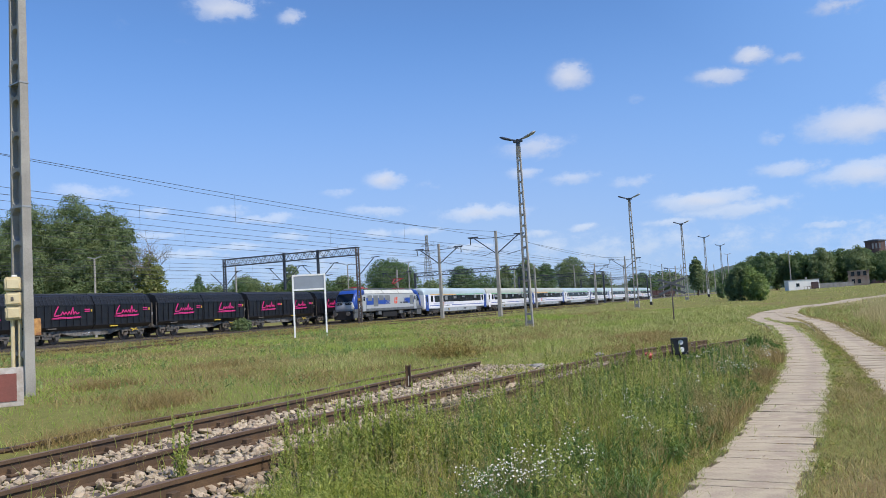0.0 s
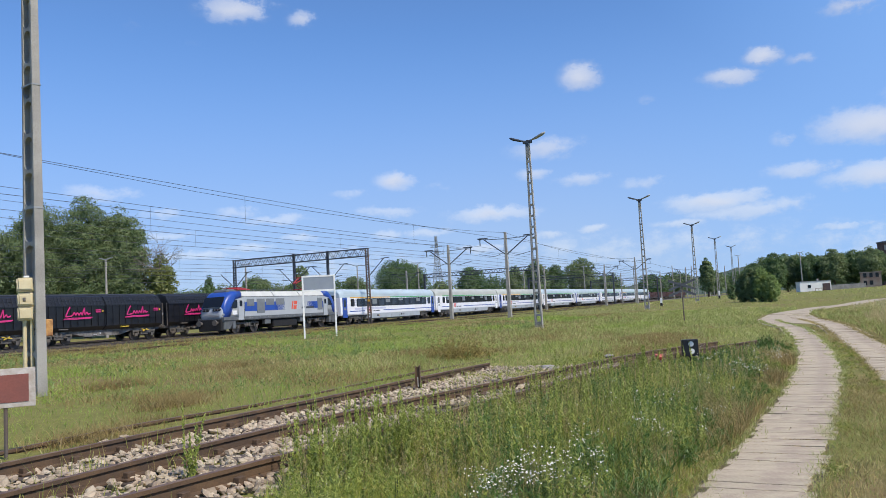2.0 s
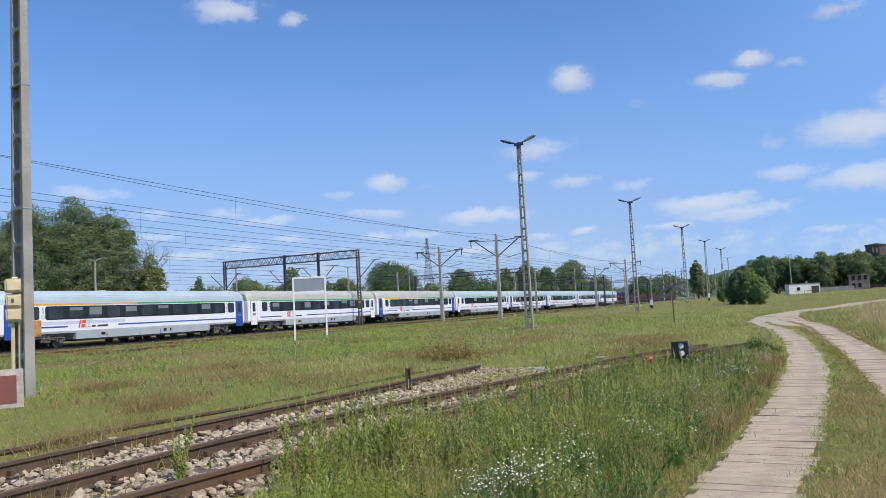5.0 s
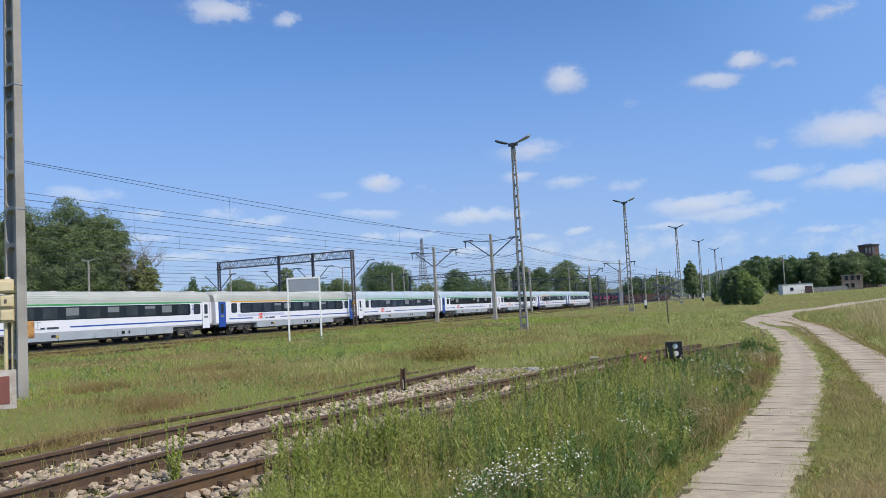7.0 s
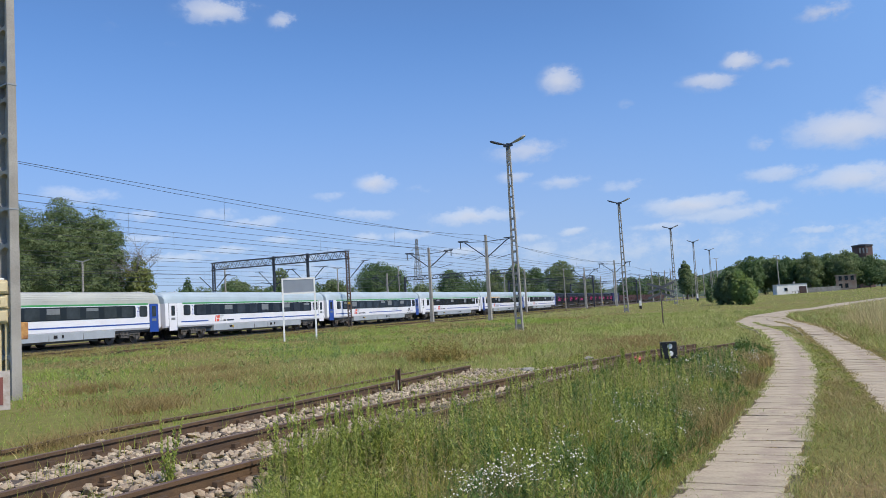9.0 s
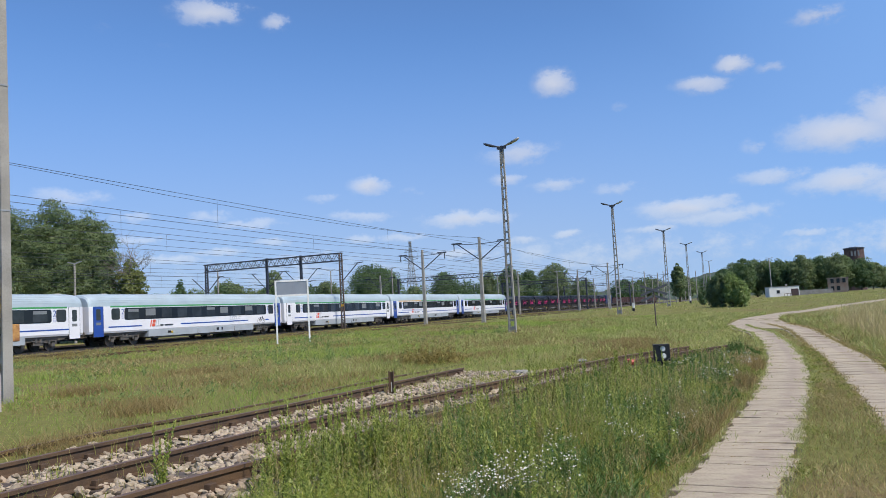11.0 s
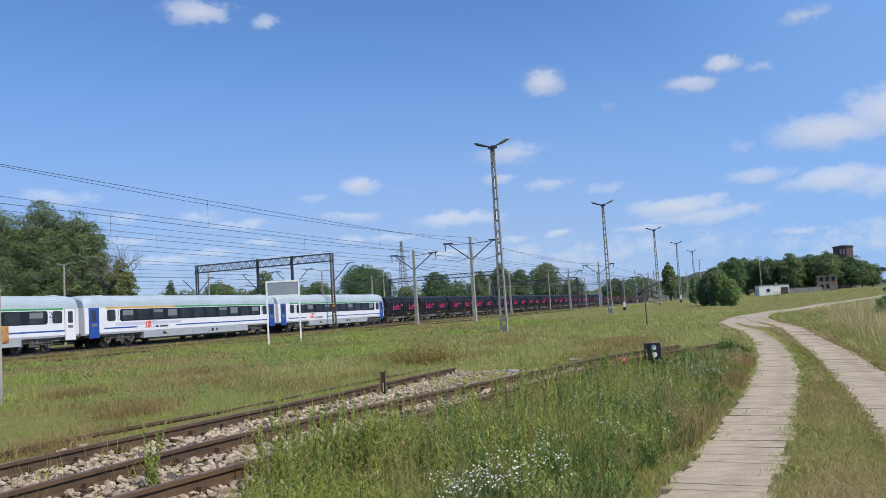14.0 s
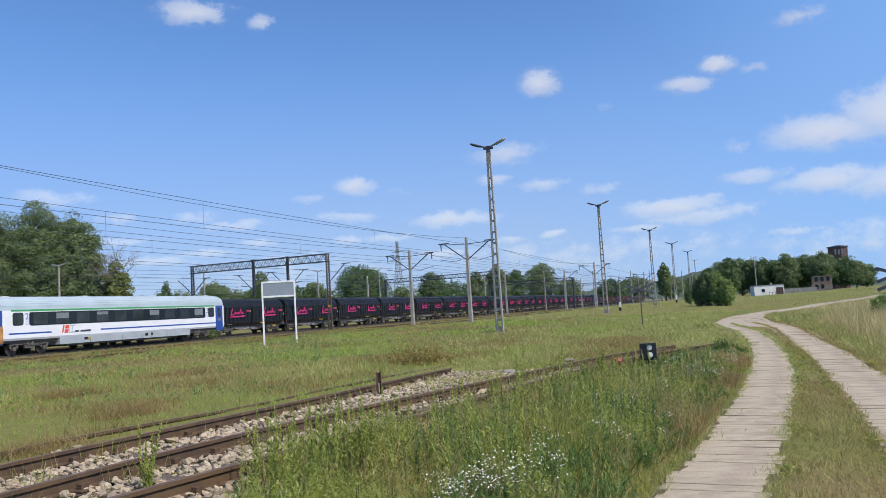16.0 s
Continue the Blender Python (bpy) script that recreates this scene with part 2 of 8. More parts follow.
def main_track(yc, x0, x1, mat):
    tr = empty("railway_track", pose(0, 0, 0))
    for s in (-0.7535, 0.7535):
        rail("rail", [(x0, yc + s, MAIN_Z), (x1, yc + s, MAIN_Z)], mat, tr)
    bm = bmesh.new()
    sweep(bm, [[Vector((x, yc + u, w)) for u, w in ((-2.4, 0.2), (-1.55, 0.345), (1.55, 0.345), (2.4, 0.2))] for x in (x0, x1)])
    part("ballast", bm, BALLAST, tr)
    x = x0
    bm = bmesh.new()
    while x < min(x1, 200):
        box(bm, x, x + 0.26, yc - 1.3, yc + 1.3, 0.25, 0.365)
        x += 0.65
    tagged(part("sleepers", bm, SLEEPER, tr), kind="stuff")
    return tagged(tr, "electrified main line track on weedy ballast", "railway track", group="main tracks", kind="structure")


BALLAST = material("ballast bed", (0.20, 0.16, 0.11), 0.95, vary=0.4, scale=1.2, fine=18, bump=1.0, second=(0.14, 0.12, 0.065), dist=0.04)
_bm = boxes((-60, 700, 42.6, 66.0, 0.1, 0.275))
tagged(part("track_bed", _bm, BALLAST), "brown cinder bed under the main tracks", "track bed", kind="structure")
main_track(MAIN_Y, -60, 700, MAINRAIL)
main_track(FREIGHT_Y, -60, 700, MAINRAIL)
main_track(57.6, -60, 700, MAINRAIL)
main_track(62.6, -60, 700, MAINRAIL)

# ---------------------------------------------------------------- passenger train
COACHWHITE = material("white coach paint", (0.80, 0.80, 0.84), 0.35, vary=0.05, scale=0.8, fine=8)
COACHGREY = material("grey coach skirt paint", (0.42, 0.46, 0.50), 0.45, vary=0.12, scale=1.2, fine=10)
ROOFBLUE = material("blue-grey coach roof", (0.50, 0.59, 0.64), 0.45, 0.1, vary=0.10, scale=0.6, fine=8)
ROOFBEIGE = material("beige-grey coach roof", (0.52, 0.53, 0.48), 0.5, 0.1, vary=0.10, scale=0.6, fine=8)
BLUE = material("deep blue paint", (0.022, 0.075, 0.36), 0.35, vary=0.12, scale=1, fine=12)
GREENSTRIPE = material("green stripe paint", (0.06, 0.34, 0.10), 0.4, vary=0.1)
ORANGESTRIPE = material("orange stripe paint", (0.72, 0.40, 0.05), 0.4, vary=0.1)
DARKGLASS = material("dark coach glass", (0.012, 0.016, 0.024), 0.16, spec=0.3, vary=0.2, scale=0.5, fine=4)
PANEGLASS = material("tinted window pane", (0.035, 0.042, 0.052), 0.12, spec=0.35, vary=0.5, scale=0.7, fine=3)
BLIND = material("grey window blind", (0.20, 0.215, 0.225), 0.35, vary=0.15, scale=2, fine=10)
UNDER = material("dirty underframe steel", (0.095, 0.092, 0.09), 0.75, 0.1, vary=0.45, scale=3, fine=20, second=(0.14, 0.12, 0.10))
RUBBER = material("black rubber", (0.015, 0.015, 0.017), 0.8, vary=0.3, scale=3, fine=20)
LOCOGREY = material("silver-grey engine paint", (0.46, 0.48, 0.50), 0.38, 0.15, vary=0.06, scale=0.8, fine=8)
LOCOROOF = material("light engine roof paint", (0.60, 0.60, 0.56), 0.5, vary=0.10, scale=1, fine=10)
CHASSIS = material("dark grey chassis paint", (0.13, 0.14, 0.15), 0.55, vary=0.25, scale=2, fine=15)
REDPAINT = material("red pantograph paint", (0.42, 0.03, 0.035), 0.45, vary=0.15)
LOGORED = material("orange-red vinyl", (0.72, 0.10, 0.05), 0.4, vary=0.05)
LOGOGREY = material("grey vinyl", (0.50, 0.52, 0.56), 0.4, vary=0.05)
LIGHTBLUE = material("pale lilac vinyl", (0.56, 0.58, 0.72), 0.4, vary=0.06)
YELLOW = material("yellow marking paint", (0.62, 0.44, 0.05), 0.5, vary=0.15)
SILVER = material("bare bright steel", (0.5, 0.5, 0.5), 0.35, 0.8, vary=0.2)

COACH = 25.85
HALF = 1.41


def wheel_set(r, gauge=0.75):
    bm = bmesh.new()
    for s in (-1, 1):
        tube(bm, (0, s * gauge - 0.068, 0), (0, s * gauge + 0.068, 0), r, r, 20)
        tube(bm, (0, s * (gauge + 0.05), 0), (0, s * (gauge + 0.16), 0), 0.12, 0.10, 10)
        for k in range(5):
            a = 2 * math.pi * k / 5
            tube(bm, (0.55 * r * math.cos(a), s * (gauge + 0.06), 0.55 * r * math.sin(a)),
                 (0.55 * r * math.cos(a), s * (gauge + 0.075), 0.55 * r * math.sin(a)), 0.05, 0.05, 6)
    tube(bm, (0, -gauge, 0), (0, gauge, 0), 0.085, 0.085, 8)
    return bm


def bogie(parent, xc, base, r, wheels):
    """A two-axle bogie with side frames, springs and boxes."""
    bm = bmesh.new()
    for s in (-1, 1):
        y0, y1 = sorted((s * 0.98, s * 1.12))
        box(bm, -base / 2 - 0.35, base / 2 + 0.35, y0, y1, r + 0.24, r + 0.38)
        box(bm, -0.42, 0.42, y0 - 0.03, y1 + 0.03, r - 0.02, r + 0.26)
        for e in (-1, 1):
            box(bm, e * base / 2 - 0.14, e * base / 2 + 0.14, s * 1.05 - 0.1, s * 1.05 + 0.1, r - 0.13, r + 0.13)
            for k in (-0.27, 0.27):
                tube(bm, (e * base / 2 + k, s * 1.06, r + 0.02), (e * base / 2 + k, s * 1.06, r + 0.30), 0.07, 0.07, 8)
        tube(bm, (-0.2, s * 1.1, 0.62), (-0.2, s * 1.1, 0.98), 0.13, 0.13, 10)
        tube(bm, (0.2, s * 1.1, 0.62), (0.2, s * 1.1, 0.98), 0.13, 0.13, 10)
        bar(bm, (-0.6, s * 1.18, 0.78), (0.75, s * 1.18, 0.60), 0.07)
    box(bm, -0.3, 0.3, -0.98, 0.98, 0.55, 0.85)
    bg = part("bogie", bm, UNDER, parent, at=pose(xc, 0, 0))
    for e in (-1, 1):
        w = part("wheelset", wheel_set(r), RUSTDARK, bg, at=pose(e * base / 2, 0, r))
        wheels.append((w, r, e * base / 2))
    return bg


RUSTDARK = material("brown wheel steel", (0.085, 0.072, 0.064), 0.6, 0.3, vary=0.3, scale=5, fine=30)
WHEELS = []


def side_panel(bm, x0, x1, z0, z1, proud=0.006, both=True, depth=0.012):
    """Thin sheets on the body sides."""
    for s in ((-1, 1) if both else (-1,)):
        y = s * (HALF + proud)
        box(bm, x0, x1, min(y, y - s * depth), max(y, y - s * depth), z0, z1)
    return bm


def round_panel(bm, x0, x1, z0, z1, r, proud, depth=0.014, sides=(-1, 1)):
    """A sheet with rounded corners on a body side."""
    out = []
    for cx, cz, a0 in ((x1 - r, z1 - r, 0), (x0 + r, z1 - r, 90), (x0 + r, z0 + r, 180), (x1 - r, z0 + r, 270)):
        for k in range(5):
            a = radians(a0 + 22.5 * k)
            out.append((cx + r * math.cos(a), cz + r * math.sin(a)))
    for s in sides:
        y = s * (HALF + proud)
        front = [bm.verts.new((x, y, z)) for x, z in out]
        back = [bm.verts.new((x, y - s * depth, z)) for x, z in out]
        if s > 0:
            front, back = front[::-1], back[::-1]
        bm.faces.new(front)
        n = len(front)
        for i in range(n):
            j = (i + 1) % n
            bm.faces.new((front[j], front[i], back[i], back[j]))
    return bm


def letters(name, text, size, mat, parent, x, z, y, shear=0.0):
    """Raised lettering on the side that faces -Y."""
    cu = bpy.data.curves.new(name, "FONT")
    cu.body, cu.size, cu.shear, cu.extrude = text, size, shear, 0.003
    tmp = bpy.data.objects.new("tmp", cu)
    scene.collection.objects.link(tmp)
    me = bpy.data.meshes.new_from_object(tmp.evaluated_get(bpy.context.evaluated_depsgraph_get()))
    bpy.data.objects.remove(tmp)
    me.materials.clear()
    me.materials.append(mat)
    ob = new(name, me)
    ob.parent = parent
    ob.matrix_basis = pose(x, y, z, 90, 0, 0)
    return ob


def slanted(bm, x0, z0, w, h, lean=0.25, thick=0.012, y=-1.42):
    """A leaning bar on the near side, a stroke of a plain emblem."""
    v = [bm.verts.new(p) for p in ((x0, y, z0), (x0 + w, y, z0), (x0 + w + lean * h, y, z0 + h), (x0 + lean * h, y, z0 + h))]
    b = [bm.verts.new((q.co.x, y + thick, q.co.z)) for q in v]
    bm.faces.new(v)
    for i in range(4):
        j = (i + 1) % 4
        bm.faces.new((v[j], v[i], b[i], b[j]))
    return bm


def hook(bm, x0, z0, w, h, t, lean=0.25, y=-1.42):
    """An emblem stroke open to the right."""
    slanted(bm, x0, z0, t, h, lean, y=y)
    slanted(bm, x0 + t, z0, w - t, t, lean, y=y)
    slanted(bm, x0 + t + lean * (h - t), z0 + h - t, w - t, t, lean, y=y)
    return bm


def emblem(parent, x, z, h, y):
    bm = bmesh.new()
    slanted(bm, x, z, 0.22 * h, h, y=y)
    slanted(bm, x + 0.40 * h, z, 0.62 * h, 0.44 * h, y=y)
    slanted(bm, x + 0.54 * h, z + 0.56 * h, 0.62 * h, 0.44 * h, y=y)
    part("emblem", bm, LOGORED, parent, "orange-red leaning emblem strokes")
    bm = bmesh.new()
    hook(bm, x + 1.12 * h, z, 0.50 * h, h, 0.11 * h, y=y)
    hook(bm, x + 1.58 * h, z, 0.50 * h, h, 0.11 * h, y=y)
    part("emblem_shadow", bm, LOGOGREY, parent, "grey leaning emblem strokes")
    for k0, k1 in ((0, 3), (4, 12)):
        bm = slanted(bmesh.new(), x + 2.15 * h + k0 * 0.235 * h, z + 0.02 * h, (k1 - k0) * 0.235 * h - 0.075 * h, 0.24 * h, y=y)
        part("lettering", bm, DARKSTEEL, parent, "small dark leaning lettering bar")


def coach(first, doors, roof, combo=False, pale=False, seats=0):
    """A passenger coach. Local x runs from its leading end to its trailing end, z from the rail head."""
    c = empty("passenger_coach")
    a, b = 0.28, COACH - 0.28
    # body shell below the roof
    bm = bmesh.new()
    prof = [(-1.33, 1.02), (-1.41, 1.16), (-1.41, 3.06), (1.41, 3.06), (1.41, 1.16), (1.33, 1.02)]
    sweep(bm, [[Vector((x, y * k, z)) for y, z in prof] for x, k in ((a, 0.95), (a + 0.35, 1.0), (b - 0.35, 1.0), (b, 0.95))])
    part("body", bm, COACHWHITE, c, "white and lilac-white smooth coach side")
    # roof with rounded ends and long ribs
    bm = bmesh.new()
    arc = []
    for k in range(19):
        t = math.pi * k / 18
        arc.append((-1.40 * abs(math.cos(t)) ** 0.62 * (1 if math.cos(t) >= 0 else -1), 3.06 + 0.99 * math.sin(t) ** 0.72))
    ends = ((a, 0.90, 0.72), (a + 0.10, 0.95, 0.86), (a + 0.35, 0.985, 0.95), (a + 0.8, 1, 1), (b - 0.8, 1, 1), (b - 0.35, 0.985, 0.95), (b - 0.10, 0.95, 0.86), (b, 0.90, 0.72))
    sweep(bm, [[Vector((x, y * k, 3.06 + (z - 3.06) * q)) for y, z in arc] for x, k, q in ends])
    rf = part("roof", bm, roof, c, "ribbed metal roof with rounded ends", smooth=False)
    bm = bmesh.new()
    for z, y in ((3.36, 1.385), (3.52, 1.35), (3.66, 1.285), (3.79, 1.18), (3.90, 1.02)):
        for s in (-1, 1):
            bar(bm, (a + 0.9, s * y, z), (b - 0.9, s * y, z), 0.022)
    part("rib", bm, roof, rf)
    for x in (2.5, 9.5, 17.0, 24.0):
        part("roof_vent", boxes((x, x + 0.55, -0.4, 0.4, 4.0, 4.09), bevel=0.02), LOCOROOF, rf)
    # colour stripes
    split = 3.0 + first * 20.4
    if first:
        part("stripe", side_panel(bmesh.new(), 2.3, split, 2.98, 3.10, 0.008), ORANGESTRIPE, c, "orange stripe over the windows")
    part("stripe", side_panel(bmesh.new(), split if first else 2.3, 24.1, 2.98, 3.10, 0.008), GREENSTRIPE, c, "green stripe over the windows")
    bm = side_panel(bmesh.new(), 2.1, 5.6, 1.42, 1.52, 0.007)
    side_panel(bm, 10.2, 19.7 if combo else 24.3, 1.42, 1.52, 0.007)
    if combo:
        side_panel(bm, 22.6, 23.2, 1.42, 1.52, 0.007)
    part("stripe", bm, BLUE, c, "thin blue waist stripe")
    if pale:
        part("panel", side_panel(bmesh.new(), 3.3, 10.9, 1.62, 1.86, 0.004), LIGHTBLUE, c, "pale lilac panel under the windows")
    # windows: one dark glass band with single panes, small lavatory windows
    bm = round_panel(bmesh.new(), 3.75, 22.75, 1.98, 2.92, 0.18, 0.010)
    band = part("window_band", bm, DARKGLASS, c, "continuous dark glass window band")
    n = 10 if not first else 11
    pitch = (22.75 - 3.75) / n
    for i in range(n):
        x0 = 3.75 + pitch * (i + 0.5) - 0.60
        part("pane", round_panel(bmesh.new(), x0, x0 + 1.2, 2.06, 2.84, 0.08, 0.014, 0.005, (-1,)), PANEGLASS, band)
        k = (i * 7 + seats * 3) % 5
        if k < 3 and (i + seats) % 4:
            drop = (0.22, 0.40, 0.55)[k]
            part("blind", side_panel(bmesh.new(), x0 + 0.04, x0 + 1.16, 2.82 - drop, 2.82, 0.0185, False, 0.004), BLIND, band, "half-drawn grey blind")
    for x0 in (2.42, 23.15):
        for q in (-1, 1):
            w = part("window", round_panel(bmesh.new(), x0, x0 + 0.86, 2.02, 2.90, 0.16, 0.012, sides=(q,)), RUBBER, c)
            part("pane", round_panel(bmesh.new(), x0 + 0.05, x0 + 0.81, 2.07, 2.85, 0.13, 0.018, 0.008, (q,)), PANEGLASS, w)
    for x0 in (0.64, 24.26):
        for q in (-1, 1):
            mat = BLUE if doors == "blue" else COACHWHITE
            y0, y1 = sorted((q * 1.36, q * (HALF + 0.01)))
            seal = part("door_seal", boxes((x0 - 0.03, x0 + 0.98, y0, y1, 0.76, 3.06)), DARKSTEEL, c)
            d = part("door", round_panel(bmesh.new(), x0, x0 + 0.95, 0.78, 3.05, 0.04, 0.018, 0.03, (q,)), mat, c,
                     "blue entrance door" if doors == "blue" else "white entrance door")
            part("pane", round_panel(bmesh.new(), x0 + 0.26, x0 + 0.69, 2.02, 2.86, 0.08, 0.026, 0.008, (q,)), PANEGLASS, d)
            part("notice", round_panel(bmesh.new(), x0 + 0.24, x0 + 0.71, 1.66, 1.86, 0.02, 0.026, 0.008, (q,)), BLIND, d, "grey notice plate")
    # lower skirt between the bogies, with lockers and vents
    bm = bmesh.new()
    sweep(bm, [[Vector((x, y, z)) for y, z in ((-1.395, 1.10), (-1.36, 0.55), (1.36, 0.55), (1.395, 1.10))] for x in (6.35, 20.6)])
    sk = part("skirt", bm, COACHGREY, c, "grey equipment skirt between the bogies")
    for x in (9.2, 12.4, 14.6, 17.6):
        part("seam", boxes((x, x + 0.02, -1.39, 1.39, 0.56, 1.08)), UNDER, sk)
    for x0, x1, z0, z1 in ((8.6, 8.95, 0.78, 0.95), (15.0, 15.3, 0.74, 0.96), (15.7, 15.85, 0.74, 0.96)):
        part("socket", boxes((x0, x1, -1.41, -1.33, z0, z1)), RUBBER, sk)
    part("marker", boxes((9.0, 9.2, -1.415, -1.33, 0.76, 0.92)), YELLOW, sk)
    part("underframe", boxes((0.45, COACH - 0.45, -1.2, 1.2, 0.86, 1.06), (7.2, 19.2, -1.1, 1.1, 0.40, 0.60)), UNDER, c)
    for xc in (4.2 - 0.2, COACH - 4.0):
        bogie(c, xc, 2.5, 0.46, WHEELS)
    for x, s in ((0.02, 1), (COACH - 0.02, -1)):
        for y in (-0.875, 0.875):
            bm = tube(bmesh.new(), (x + s * 0.45, y, 1.05), (x + s * 0.08, y, 1.05), 0.1, 0.1, 8)
            part("buffer", tube(bm, (x + s * 0.085, y, 1.05), (x, y, 1.05), 0.23, 0.23, 12), UNDER, c)
        part("gangway", boxes((min(x, x + s * 0.5), max(x, x + s * 0.5), -0.62, 0.62, 1.0, 3.35), bevel=0.05), RUBBER, c, "black rubber gangway bellows")
    emblem(c, 6.5, 1.36, 0.55, -HALF - 0.016)
    for x in (3.42, 22.85):
        letters("class_number", "1" if first and x < 10 else "2", 0.62, BLUE, c, x, 2.42, -HALF - 0.008)
        part("pictograms", boxes(*[(x + 0.02 + 0.17 * i, x + 0.15 + 0.17 * i, -HALF - 0.008, -HALF + 0.004, 2.06 + 0.16 * j, 2.18 + 0.16 * j) for i in (0, 1) for j in (0, 1)]), LIGHTBLUE, c)
    if combo:
        bm = bmesh.new()
        for cx in (21.5, 22.25):
            ring(bm, cx, 1.36, 0.24, 0.035, -HALF - 0.012)
        for p, q in (((21.5, 1.36), (21.75, 1.72)), ((21.75, 1.72), (22.15, 1.72)), ((22.15, 1.72), (21.86, 1.36)), ((21.86, 1.36), (21.75, 1.72)), ((22.25, 1.36), (22.12, 1.82))):
            bar(bm, (p[0], -HALF - 0.012, p[1]), (q[0], -HALF - 0.012, q[1]), 0.035)
        part("bicycle_pictogram", bm, DARKSTEEL, c, "dark bicycle outline")
        bm = bmesh.new()
        for k in range(5):
            hook(bm, 16.9 + 0.33 * k, 1.62, 0.27, 0.42 if k in (0, 3) else 0.3, 0.06, y=-HALF - 0.01)
        part("lettering", bm, LOGOGREY, c, "grey leaning lettering strokes")
    return tagged(c, ("white passenger coach with blue doors" if doors == "blue" else "white passenger coach with white doors")
                  + (" and an orange and green stripe" if first else " and a green stripe"), "train coach", "coaches of the passenger train")


def ring(bm, cx, cz, r, w, y, n=16):
    v = []
    for k in range(n):
        a = 2 * math.pi * k / n
        v.append([bm.verts.new((cx + q * math.cos(a), y, cz + q * math.sin(a))) for q in (r - w, r)])
    for k in range(n):
        a, b = v[k], v[(k + 1) % n]
        bm.faces.new((a[0], a[1], b[1], b[0]))


COACHES = [coach(0.45, "blue", ROOFBLUE, pale=True, seats=1), coach(0, "white", ROOFBEIGE, seats=2), coach(0.45, "blue", ROOFBEIGE, pale=True, seats=3),
           coach(0, "white", ROOFBLUE, seats=4), coach(0, "blue", ROOFBLUE, combo=True, seats=5), coach(0, "white", ROOFBLUE, seats=6),
           coach(0.35, "blue", ROOFBLUE, pale=True, seats=7), coach(0, "blue", ROOFBLUE, seats=8)]

LOCO = 20.3


